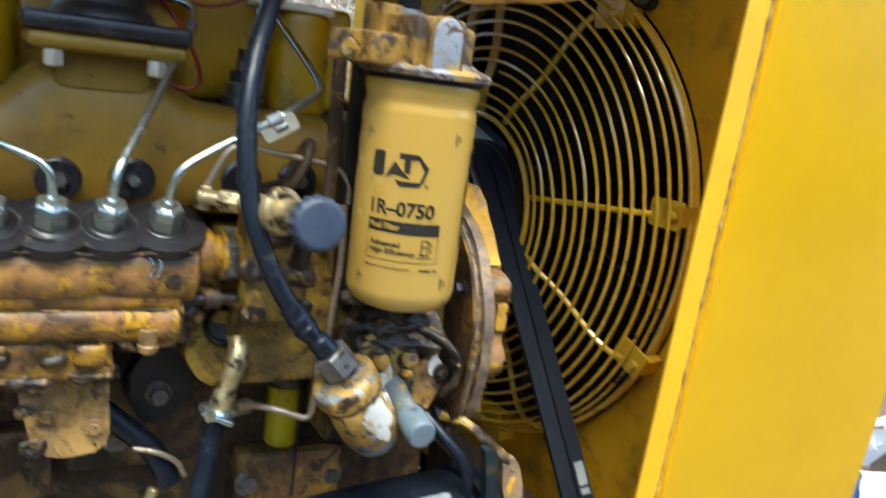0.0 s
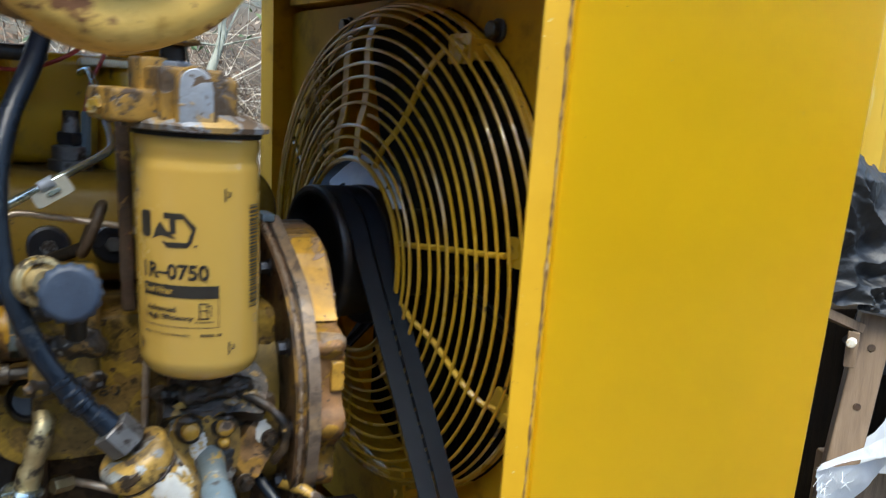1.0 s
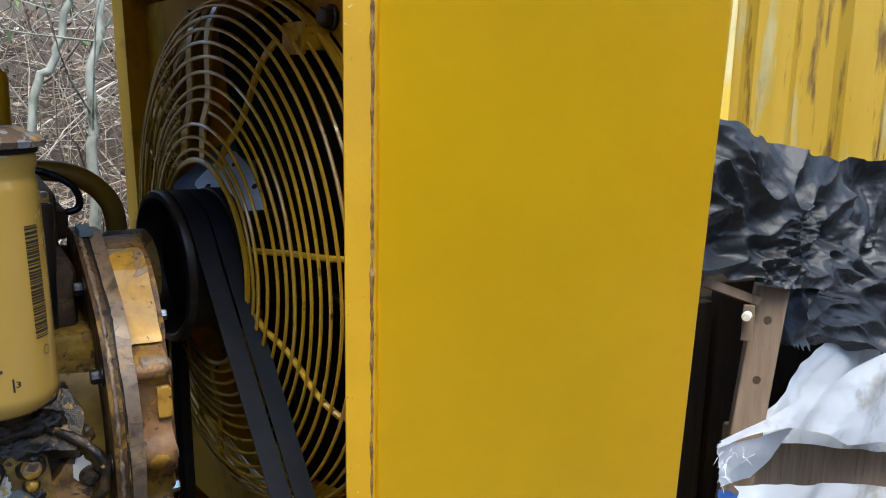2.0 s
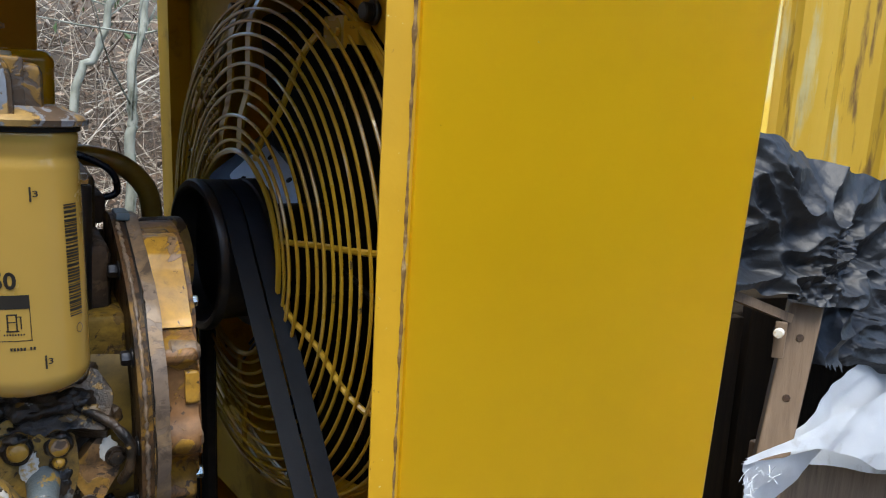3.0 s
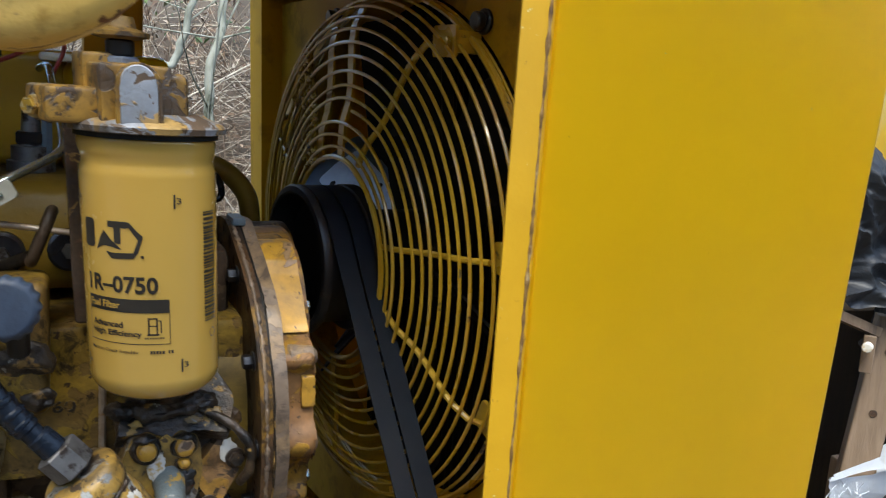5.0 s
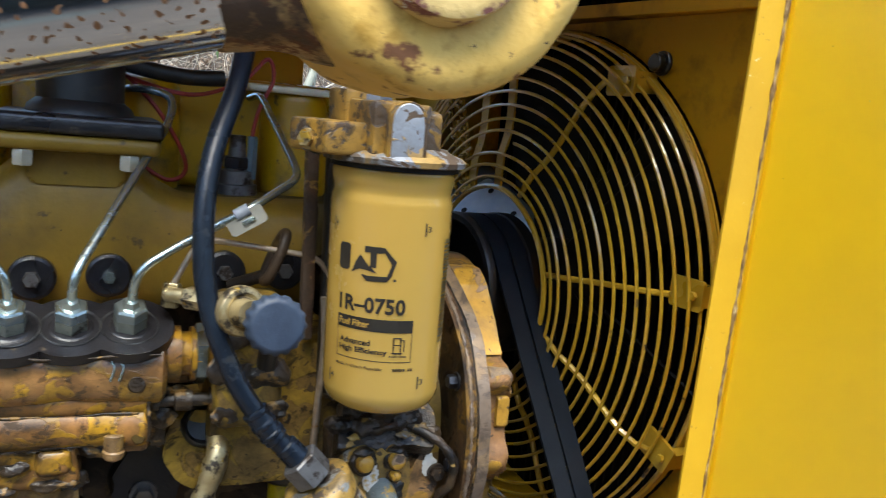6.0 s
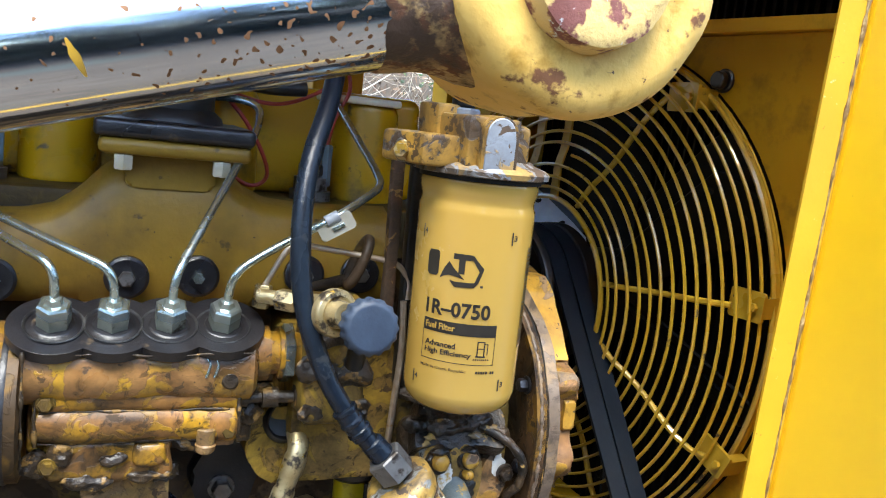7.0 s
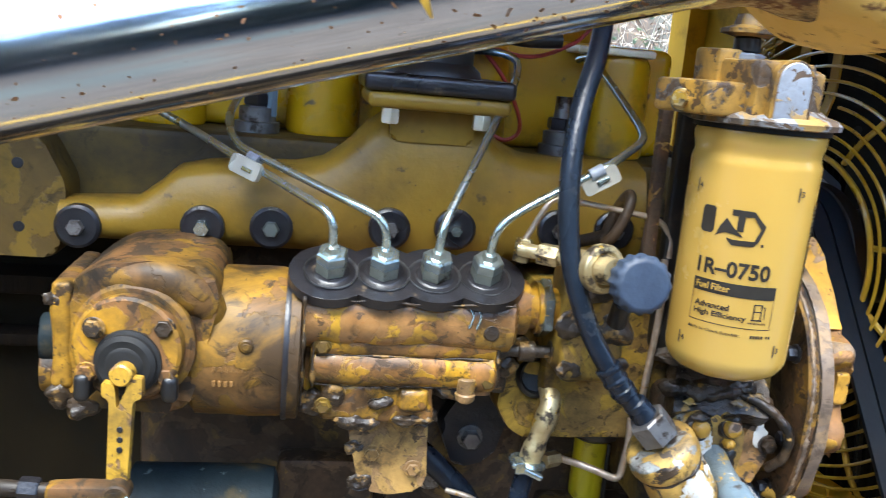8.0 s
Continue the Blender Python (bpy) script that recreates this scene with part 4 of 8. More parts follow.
def alternator():
    ax = FN
    p0 = V((0.362, 0.750, 0.935))
    t = thing("alternator", p0 + V((0.15, 0.02, -0.07)), "black cylindrical alternator under the fuel pump", "alternator")
    bm = B()
    lathe(bm, p0 - ax * 0.025, ax, [(0, 0.045), (0.004, 0.060), (0.03, 0.066), (0.08, 0.068), (0.16, 0.068), (0.197, 0.066), (0.205, 0.05)], 40)
    part("housing", bm, M_ALTERNATOR, t)
    bm = B()
    lathe(bm, p0 + ax * 0.180, ax, [(0, 0.068), (0.004, 0.072), (0.018, 0.072), (0.022, 0.066)], 40)
    part("end_frame", bm, M_ALTERNATOR, t)
    bm = B()
    lathe(bm, leaned(F(-0.130, -0.003, 0.90)), FN, [(0, 0.03), (0.003, 0.046), (0.008, 0.046), (0.018, 0.033), (0.028, 0.033), (0.040, 0.044), (0.044, 0.044), (0.054, 0.033), (0.064, 0.033), (0.078, 0.046), (0.083, 0.046), (0.086, 0.02)], 36)
    part("pulley", bm, M_BLACK, t, "black grooved alternator pulley")
    out = V((FE.x * -math.sin(PLATE), FE.y * -math.sin(PLATE), math.cos(PLATE)))
    paint_patch(t, p0 + ax * 0.118 + out * 0.0682, out, ax, 0.0055, 0.024, 0.0682, M_NAMEPLATE, "worn pale nameplate", 0.4)
    for x, y, z in ((0.400, 0.700, 0.989),):
        bolt("stud", t, (x, y, z), (-0.1, -0.6, 0.7), 0.007, 0.012, M_STEEL)
    # adjusting strap
    strap = thing("adjusting_strap", (0.59, 0.74, 0.98), "greasy curved belt adjusting strap with a broad worn end", "strap")
    bm = B()
    path = smooth_path([(0.502, 0.775, 1.073), (0.518, 0.752, 1.073), (0.5377, 0.745, 1.0582), (0.5568, 0.744, 1.0418), (0.5710, 0.743, 1.0285)])
    tube(bm, path, [0.0058 + 0.0008 * noise.noise(p * 80) for p in path], 10)
    rough_up(bm, 0.0008, 90)
    part("bar", bm, M_FILTHY, strap)
    bm = B()
    prism(bm, round_outline([(0.5630, 1.0325), (0.5750, 1.0375), (0.5860, 1.0225), (0.5925, 1.0045), (0.5965, 0.984), (0.5920, 0.9760), (0.5820, 0.9745), (0.5735, 0.9830), (0.5670, 1.0035)], 0.006), (0, 0.7385, 0), (1, 0, 0), (0, 0, 1), -0.009, 0.003, 3)
    rough_up(bm, 0.0012, 70)
    part("broad_end", bm, M_TANFLANGE, strap, "tan worn end with yellow paint remains")
    paint_patch(strap, (0.579, 0.7385, 1.0045), (0, -1, 0.1), (0.3, 0, 1), 0.004, 0.011, 0.05, M_PAD, "yellow paint remains", 3.3)
    bm = B()
    prism(bm, round_outline([(0.5285, 1.0555), (0.5430, 1.0525), (0.5600, 0.9525), (0.5460, 0.9525)], 0.003), (0, 0.722, 0), (1, 0, 0), (0, 0, 1), -0.012, 0.002)
    rough_up(bm, 0.0010, 60)
    solo("mount_ear", bm, M_BLUEBLK, "blue-grey mounting ear beside the alternator", "bracket")
    bm = B()
    tube(bm, smooth_path([(0.478, 0.775, 1.082), (0.496, 0.748, 1.0585), (0.514, 0.740, 1.0375), (0.526, 0.742, 1.0075), (0.531, 0.752, 0.9775)]), 0.0055, 12)
    solo("black_cable", bm, M_HOSE, "black sleeved cable over the alternator", "cable")
    return t


def hood():
    t = thing("shade_hood", (0.0, 1.0, 1.66), "unseen yellow sheet hood added to shade the engine, with the far post", "hood")
    # never in view: added to keep skylight off the engine, depth tuned by brightness
    bm = B()
    box(bm, (-0.80, 0.628, 1.672), (0.655, 1.340, 1.682), 0.003)
    part("top_sheet", bm, M_SHROUD, t)
    bm = B()
    box(bm, (-0.515, 0.628, 1.640), (0.64, 0.643, 1.672), 0.003)
    part("edge_rail", bm, M_SHROUD, t)
    bm = B()
    box(bm, (0.375, 1.24, 0.60), (0.447, 1.30, 1.672), 0.004)
    part("far_post", bm, M_SHROUD, t)
    # unseen wall added to shade the engine's left end
    bm = B()
    box(bm, (-0.56, 0.60, 0.30), (-0.52, 1.50, 1.6715), 0.004)
    part("unseen_bulkhead", bm, M_SHROUD, t)
    return t


def machine_base():
    t = thing("machine_frame", (0.28, 1.08, 0.0), "plain dark steel machine frame under the engine", "machine frame", kind="structure")
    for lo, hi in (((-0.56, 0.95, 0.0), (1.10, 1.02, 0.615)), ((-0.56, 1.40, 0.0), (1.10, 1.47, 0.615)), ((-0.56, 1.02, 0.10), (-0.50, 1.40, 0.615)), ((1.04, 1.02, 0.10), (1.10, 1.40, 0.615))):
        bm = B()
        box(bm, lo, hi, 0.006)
        part("frame_rail", bm, M_NEARBLACK, t)
    bm = B()
    box(bm, (-1.4, 0.500, 0.900), (0.66, 0.524, 0.960), 0.005)
    part("side_rail", bm, M_EDGE, t, "yellow painted side rail")
    for x in (-1.2, -0.3, 0.6):
        bm = B()
        box(bm, (x, 0.524, 0.905), (x + 0.05, 0.96, 0.955), 0.004)
        part("rail_bracket", bm, M_NEARBLACK, t)
    return t


cowl()
machine_base()
hood()
fan_guard()
fan()
belts()
alternator()


# ---- engine block, manifold and valve cover ----
def engine():
    t = thing("engine_block", (0.15, 1.1, 0.62), "old yellow diesel engine block with flaking greasy paint", "engine")
    bm = B()
    box(bm, (-0.09, 0.935, 0.62), (0.50, 1.30, 1.262), 0.01)
    part("crankcase", bm, M_BLOCK, t)
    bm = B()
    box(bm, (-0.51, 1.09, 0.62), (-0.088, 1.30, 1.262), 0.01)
    part("rear_crankcase", bm, M_SHADEOLIVE, t, "olive rear of the block with its deep shade put into the colour")
    bm = B()
    box(bm, (-0.51, 0.925, 1.262), (0.485, 1.28, 1.352), 0.008)
    part("cylinder_head", bm, M_OLDOCHRE, t, "dull greasy ochre cylinder head")
    # ledges in the dark behind the governor, their shade put into the colour
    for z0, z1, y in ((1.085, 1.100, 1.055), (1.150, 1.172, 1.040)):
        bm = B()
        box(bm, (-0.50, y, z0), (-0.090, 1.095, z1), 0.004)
        part("ledge", bm, M_NEARBLACK, t)
    bm = B()
    box(bm, (0.497, 0.945, 0.62), (0.588, 1.28, 1.03), 0.012)
    rough_up(bm, 0.002, 30)
    part("gear_case", bm, M_BLOCK, t, "greasy lower gear case")
    # raised ribs and bosses on the side of the block
    for lo, hi in (((-0.085, 0.900, 1.170), (0.30, 0.94, 1.195)), ((0.16, 0.895, 0.985), (0.30, 0.94, 1.145)), ((-0.08, 0.905, 0.86), (0.48, 0.94, 0.90)),
                   ((0.33, 0.900, 0.915), (0.47, 0.94, 0.985)), ((0.05, 0.905, 0.955), (0.15, 0.94, 1.03))):
        bm = B()
        box(bm, lo, hi, 0.008)
        part("rib", bm, M_BLOCK, t)
    for x, y, z in ((0.235, 0.895, 1.095), (0.205, 0.895, 1.02), (0.345, 0.90, 0.95), (0.02, 0.905, 1.0), (0.44, 0.90, 0.95)):
        bolt("block_bolt", t, (x, y, z), (0, -1, 0), 0.010, 0.008, M_STEEL, 0.015)
    bm = B()
    box(bm, (0.345, 0.893, 0.90), (0.450, 0.94, 0.984), 0.006)
    rough_up(bm, 0.002, 40)
    part("flaked_pad", bm, M_COVERGEAR, t, "tan pad with flaked paint")
    # front housing between block and timing cover
    bm = B()
    box(bm, (0.285, 0.805, 1.105), (0.500, 0.95, 1.240), 0.008)
    rough_up(bm, 0.002, 30)
    part("front_housing", bm, M_PALEOLIVE, t, "olive-yellow cast front housing with flaked paint")
    bm = B()
    box(bm, (0.40, 0.83, 1.02), (0.490, 0.96, 1.30), 0.012)
    part("housing_web", bm, M_BLOCK, t)
    return t


def valve_cover():
    t = thing("valve_cover", (0.15, 1.12, 1.352), "glossy yellow valve cover with rounded lobes", "valve cover")
    bm = B()
    box(bm, (-0.45, 1.010, 1.352), (0.455, 1.25, 1.470), 0.012, 0, 3)
    part("body", bm, M_COVER, t)
    for k in range(5):
        x = -0.235 + 0.1555 * k
        bm = B()
        lathe(bm, (x, 1.005, 1.352), (0, 0, 1), [(0, 0.036), (0.004, 0.038), (0.098, 0.036), (0.108, 0.031), (0.112, 0.02)], 32)
        part("lobe", bm, M_COVER, t)
    # pale colour stands for the sky mirrored in the glossy top edge
    bm = B()
    box(bm, (0.33, 0.965, 1.458), (0.415, 1.05, 1.466), 0.003)
    part("top_lip", bm, surface("pale_sky_sheen", [(0.62, 0.56, 0.36), (0.72, 0.68, 0.52)], (0.25, 0.4), scale=30, bump=0.1), t, "top edge, pale for the sky mirrored in it")
    # injector stacks between the lobes
    for x in (-0.16, 0.012, 0.322):
        it = thing("injector", (x, 0.965, 1.352), "grimy steel injector body in the cylinder head", "injector", "injectors")
        bm = B()
        lathe(bm, (x, 0.968, 1.352), (0, 0, 1), [(0, 0.022), (0.010, 0.022), (0.011, 0.018), (0.024, 0.018), (0.025, 0.012), (0.036, 0.012), (0.037, 0.009), (0.06, 0.008)], 18)
        part("body", bm, M_STEEL, it)
        bm = B()
        hexbar(bm, (x, 0.968, 1.378), (x, 0.968, 1.390), 0.015)
        part("union_nut", bm, M_GASKET, it)
        bm = B()
        hexbar(bm, (x + 0.014, 0.962, 1.368), (x + 0.014, 0.962, 1.412), 0.0055)
        part("clamp_stud", bm, M_PLUG, it)
    return t


def manifold():
    t = thing("intake_manifold", (0.1, 0.89, 1.262), "dull ochre cast intake manifold with black washers along its foot", "manifold")
    top = [(-0.47, 1.300), (-0.30, 1.302), (-0.20, 1.300), (-0.150, 1.293), (-0.085, 1.297), (-0.066, 1.312), (-0.050, 1.328), (-0.02, 1.335), (0.055, 1.339), (0.078, 1.345), (0.098, 1.360), (0.116, 1.380), (0.134, 1.394), (0.212, 1.396),
           (0.226, 1.386), (0.240, 1.372), (0.262, 1.362), (0.300, 1.359), (0.385, 1.361)]
    n0, n1 = len(top), 9
    bm = B()
    cols = []
    xs = [-0.148 + 0.533 * i / 85 for i in range(86)]
    for x in xs:
        zt = float(np.interp(x, [p[0] for p in top], [p[1] for p in top]))
        bulge = 0.020 + 0.006 * noise.noise(V((x * 9, 0, 0)))
        col = []
        for k in range(n1 + 1):
            s = k / n1
            z = 1.254 + (zt - 1.254) * s
            prof = math.sin(math.pi * min(1, max(0, s))) ** 0.55
            y = 0.892 - bulge * prof - 0.008 * (1 - s)
            if k == n1:
                y = 0.905
            col.append(bm.verts.new((x, y, z - (0.004 if k == n1 else 0))))
        col.append(bm.verts.new((x, 0.935, zt - 0.012)))
        cols.append(col)
    for a, b in zip(cols, cols[1:]):
        for k in range(n1 + 1):
            bm.faces.new((a[k], b[k], b[k + 1], a[k + 1]))
    back = [bm.verts.new((c[0].co.x, 0.935, 1.254)) for c in cols]
    for i in range(len(cols) - 1):
        bm.faces.new((cols[i][0], back[i], back[i + 1], cols[i + 1][0]))
    bm.faces.new([back[-1]] + cols[-1])
    bm.faces.new([back[0]] + cols[0])
    body = part("body", bm, M_MANIFOLD, t, angle=50)
    # riser with its flange and cover
    bm = B()
    prism(bm, round_outline([(0.136, 1.362), (0.212, 1.362), (0.214, 1.396), (0.134, 1.394)], 0.006), (0, 0.8735, 0), (1, 0, 0), (0, 0, 1), -0.05, 0.004)
    part("riser", bm, M_MANIFOLD, t)
    bm = B()
    box(bm, (0.112, 0.845, 1.392), (0.240, 0.960, 1.4065), 0.006, 0, 3)
    part("flange", bm, M_MANIFOLD, t)
    bm = B()
    box(bm, (0.108, 0.842, 1.4065), (0.242, 0.965, 1.4225), 0.005, 0, 3)
    part("inlet_plate", bm, M_GASKET, t, "black inlet plate")
    bm = B()
    lathe(bm, (0.175, 0.905, 1.4225), (0, 0, 1), [(0, 0.045), (0.006, 0.043), (0.012, 0.036), (0.05, 0.036), (0.055, 0.040), (0.075, 0.040)], 32)
    part("inlet_boot", bm, M_BLACK, t, "black inlet boot")
    for x in (0.133, 0.215):
        bm = B()
        hexbar(bm, (x, 0.8565, 1.392), (x, 0.8565, 1.3785), 0.0085)
        part("flange_bolt", bm, surface("bright_bolt", [(0.55, 0.50, 0.36), (0.66, 0.62, 0.50)], (0.3, 0.45), 0.6, scale=80, bump=0.1), t, "pale plated bolt")
    for k, x in enumerate((-0.130, -0.025, 0.035, 0.141, 0.202, 0.300, 0.355)):
        z = 1.266 + 0.025 * (x + 0.13) / 0.48 + 0.002
        bm = B()
        lathe(bm, (x, 0.876, z), (0, -1, 0), [(0, 0.0180), (0.003, 0.0192), (0.013, 0.0192), (0.015, 0.0165), (0.0146, 0.011)], 28)
        w = part("washer", bm, M_GASKET, t, "thick black washer")
        bolt("stud_nut", w, (x, 0.8610, z), (0, -1, 0), 0.0074 if k != 4 else 0.0060, 0.008, M_ZINC if k in (1, 2, 4) else M_STEEL)
    # end flange at the rear
    bm = B()
    prism(bm, round_outline([(-0.235, 1.235), (-0.150, 1.235), (-0.142, 1.30), (-0.165, 1.345), (-0.235, 1.345)], 0.012), (0, 0.878, 0), (1, 0, 0), (0, 0, 1), -0.05, 0.004)
    ef = part("end_flange", bm, M_OLDOCHRE, t, "greasy end flange")
    # flat black discs stand for the dark of two bolt holes
    for z in (1.262, 1.318):
        bm = B()
        rod(bm, (-0.182, 0.8795, z), (-0.182, 0.8772, z), 0.0048, seg=14, edge=0.0003)
        part("flange_hole_disc", bm, M_BLACK, ef)
    return t


engine()
valve_cover()
manifold()


# ---- injection pump and governor ----
NUTS = [(0.088, 0.778), (0.131, 0.779), (0.174, 0.780), (0.217, 0.781)]


def injection_pump():
    t = thing("injection_pump", (0.12, 0.83, 1.08), "four-outlet fuel injection pump with chipped tan and yellow paint", "fuel pump")
    X = V((1, 0, 0))
    bm = B()
    lathe(bm, (0.066, 0.794, 1.2255), X, [(0, 0.025), (0.003, 0.0320), (0.05, 0.0320), (0.10, 0.0310), (0.15, 0.0320), (0.176, 0.0320), (0.180, 0.027)], 40)
    rough_up(bm, 0.0012, 60)
    part("barrel", bm, M_CAST, t, "orange and tan chipped pump barrel")
    bm = B()
    box(bm, (0.070, 0.790, 1.150), (0.236, 0.93, 1.255), 0.006)
    part("body", bm, M_CAST, t)
    # cast front with two swollen ridges and creases between them
    bm = B()
    face = [(0.84, 1.212), (0.776, 1.2090), (0.7725, 1.2060), (0.7715, 1.2010), (0.7725, 1.1955), (0.7755, 1.1915), (0.7725, 1.1885), (0.7700, 1.1835), (0.7695, 1.1770), (0.7710, 1.1705), (0.7755, 1.1650), (0.786, 1.160), (0.84, 1.158)]
    prism(bm, face, (0.076, 0, 0), (0, 1, 0), (0, 0, 1), 0.156, 0.003)
    rough_up(bm, 0.0032, 34, 1.0)
    part("ridged_front", bm, M_RIDGE, t, "tan casting with two swollen ridges", angle=70)
    bm = B()
    box(bm, (0.086, 0.777, 1.129), (0.182, 0.84, 1.166), 0.007, 0, 3)
    rough_up(bm, 0.0042, 42, 2.0)
    part("lower_front", bm, M_RIDGE, t, angle=70)
    bm = B()
    box(bm, (0.150, 0.772, 1.142), (0.178, 0.80, 1.164), 0.007, 0, 3)
    rough_up(bm, 0.003, 50, 3.0)
    part("cast_lump", bm, M_RIDGE, t, angle=70)
    # scalloped black plate
    outline = []
    n = 14
    R = 0.0345
    theta = math.degrees(math.acos(0.0215 / R))
    for i, (x, y) in enumerate(NUTS):
        lo = theta - 180 if i else -270
        hi = -theta if i < 3 else 90
        for k in range(n + 1):
            a = radians(lo + (hi - lo) * k / n)
            outline.append((x + R * math.cos(a), y + R * math.sin(a)))
    for i, (x, y) in reversed(list(enumerate(NUTS))):
        lo = theta if i < 3 else 90
        hi = 180 - theta if i else 90
        if lo == hi:
            continue
        for k in range(n + 1):
            a = radians(lo + (hi - lo) * k / n)
            outline.append((x + R * math.cos(a), y + R * math.sin(a)))
    clean = []
    for p in outline:
        if not clean or (V(p) - V(clean[-1])).length > 0.0006:
            clean.append(p)
    tip = V((0, -0.44, 0.90)).normalized()          # the plate leans towards the open side
    slope = V((0, tip.z, -tip.y))
    bm = B()
    prism(bm, [(x, y - 0.780) for x, y in clean], V((0, 0.784, 1.262)) - tip * 0.0105, (1, 0, 0), slope, 0.0095, 0.002)
    plate = part("top_plate", bm, M_GASKET, t, "oily black scalloped plate")
    for i, (x, y) in enumerate(NUTS):
        c = V((x, y + 0.003, 1.262))
        bm = B()
        lathe(bm, c - tip * 0.003, tip, [(0, 0.0225), (0.0016, 0.0222), (0.0022, 0.0210), (0.0012, 0.0200), (0.0016, 0.0165), (0.0030, 0.0150)], 32)
        seat = part("seat", bm, M_GASKET, plate)
        bm = B()
        lathe(bm, c - tip * 0.0012, tip, [(0, 0.0206), (0.0006, 0.0212), (0.0012, 0.0222), (0.0004, 0.0228)], 40, cap=False)
        part("worn_ring", bm, M_RING, plate, "bright rubbed edge")
        bm = B()
        lathe(bm, c, tip, [(0, 0.0126), (0.0006, 0.0130), (0.0104, 0.0130)], 6, phase=0.3 + 0.13 * i)
        nut = part("outlet_nut", bm, M_DULLZINC, t, "dull greenish lower hexagon nut")
        bm = B()
        lathe(bm, c + tip * 0.0100, tip, [(0.0004, 0.0130), (0.0085, 0.0130), (0.0102, 0.0114), (0.0105, 0.0072), (0.0150, 0.0056)], 6, phase=0.3 + 0.13 * i)
        part("line_nut", bm, M_ZINC, nut, "bright zinc plated line nut")
    # end collars and lock nut on the right
    bm = B()
    lathe(bm, (0.245, 0.795, 1.234), X, [(0, 0.024), (0.012, 0.024), (0.0125, 0.019), (0.020, 0.019), (0.0205, 0.023), (0.028, 0.023), (0.029, 0.018), (0.05, 0.018)], 28)
    part("collar", bm, M_RIDGE, t, "greasy yellow collar")
    bm = B()
    hexbar(bm, (0.268, 0.795, 1.234), (0.279, 0.795, 1.234), 0.0265, 0.5)
    part("lock_nut", bm, M_ZINC, t, "steel lock nut")
    # dark disc stands for the shaded inside of a drilled hole
    bm = B()
    rod(bm, (0.223, 0.778, 1.2195), (0.223, 0.7618, 1.2195), 0.0075, seg=20)
    part("hole_disc", bm, M_GREASE, t)
    bm = B()
    for dx in (0.0, 0.0065):
        tube(bm, smooth_path([(0.203 + dx, 0.7655, 1.240), (0.206 + dx, 0.7625, 1.233), (0.203 + dx, 0.7615, 1.223)]), 0.0011, 8)
    part("locking_wire", bm, M_ZINC, t, "thin bright locking wire")
    for x, z, y in ((0.085, 1.200, 0.772), (0.088, 1.146, 0.776), (0.240, 1.196, 0.80), (0.252, 1.196, 0.80), (0.226, 1.172, 0.775)):
        bolt("cap_screw", t, (x, y, z), (0, -1, 0), 0.0058, 0.004, M_OLDOCHRE, 0.0075)
    bm = B()
    rod(bm, (0.208, 0.774, 1.176), (0.208, 0.774, 1.160), 0.0085, 0.0075, 16)
    rod(bm, (0.208, 0.774, 1.162), (0.208, 0.774, 1.154), 0.0088, 0.008, 16)
    rough_up(bm, 0.001, 90)
    part("drain_boss", bm, M_PALECAST, t)
    bm = B()
    box(bm, (0.236, 0.80, 1.150), (0.250, 0.86, 1.222), 0.004)
    part("end_plate", bm, M_GREASE, t, "dark end plate")
    for k, (z, y, x0, x1) in enumerate(((1.1912, 0.7748, 0.080, 0.226), (1.1645, 0.7770, 0.080, 0.226), (1.2095, 0.7720, 0.080, 0.226))):
        grease_shade_line(t, [(x0, y, z), ((x0 + x1) / 2, y, z), (x1, y, z)], 0.0022, k * 3.3)
    grease_blot(t, (0.080, 0.782, 1.146), 0.013, (1.0, 0.35, 0.9), 2.0)
    grease_blot(t, (0.118, 0.779, 1.131), 0.012, (1.7, 0.30, 0.6), 5.0)
    grease_blot(t, (0.162, 0.779, 1.133), 0.010, (1.9, 0.30, 0.5), 9.0)
    grease_blot(t, (0.098, 0.777, 1.156), 0.011, (1.0, 0.25, 0.8), 3.0)
    grease_blot(t, (0.136, 0.776, 1.150), 0.008, (1.5, 0.25, 0.7), 6.0)
    grease_shade_line(t, [(0.2325, 0.776, 1.206), (0.2335, 0.772, 1.190), (0.2330, 0.774, 1.168)], 0.0042, 2.9)
    grease_shade_line(t, [(0.078, 0.774, 1.206), (0.0770, 0.770, 1.186), (0.078, 0.773, 1.164)], 0.0034, 4.9)
    grease_blot(t, (0.196, 0.786, 1.160), 0.012, (1.3, 0.4, 0.8), 7.0)
    grease_shade_line(t, [(0.070, 0.7595, 1.244), (0.110, 0.7580, 1.2435), (0.153, 0.7585, 1.2425), (0.196, 0.7580, 1.2435), (0.240, 0.760, 1.244)], 0.0017, 8.8)
    grease_shade_line(t, [(0.0685, 0.758, 1.245), (0.0690, 0.752, 1.215), (0.0692, 0.756, 1.180), (0.0690, 0.766, 1.150)], 0.0020, 5.5)
    grease_shade_line(t, [(0.246, 0.778, 1.246), (0.2455, 0.771, 1.232), (0.246, 0.776, 1.214)], 0.0019, 6.1)
    for k, (x, y, z, r) in enumerate(((0.244, 0.796, 1.180, 0.012), (0.256, 0.792, 1.200, 0.010), (0.240, 0.790, 1.205, 0.009))):
        grease_blot(t, (x, y, z), r, (1.2, 0.4, 0.8), 1.7 * k)
    bm = B()
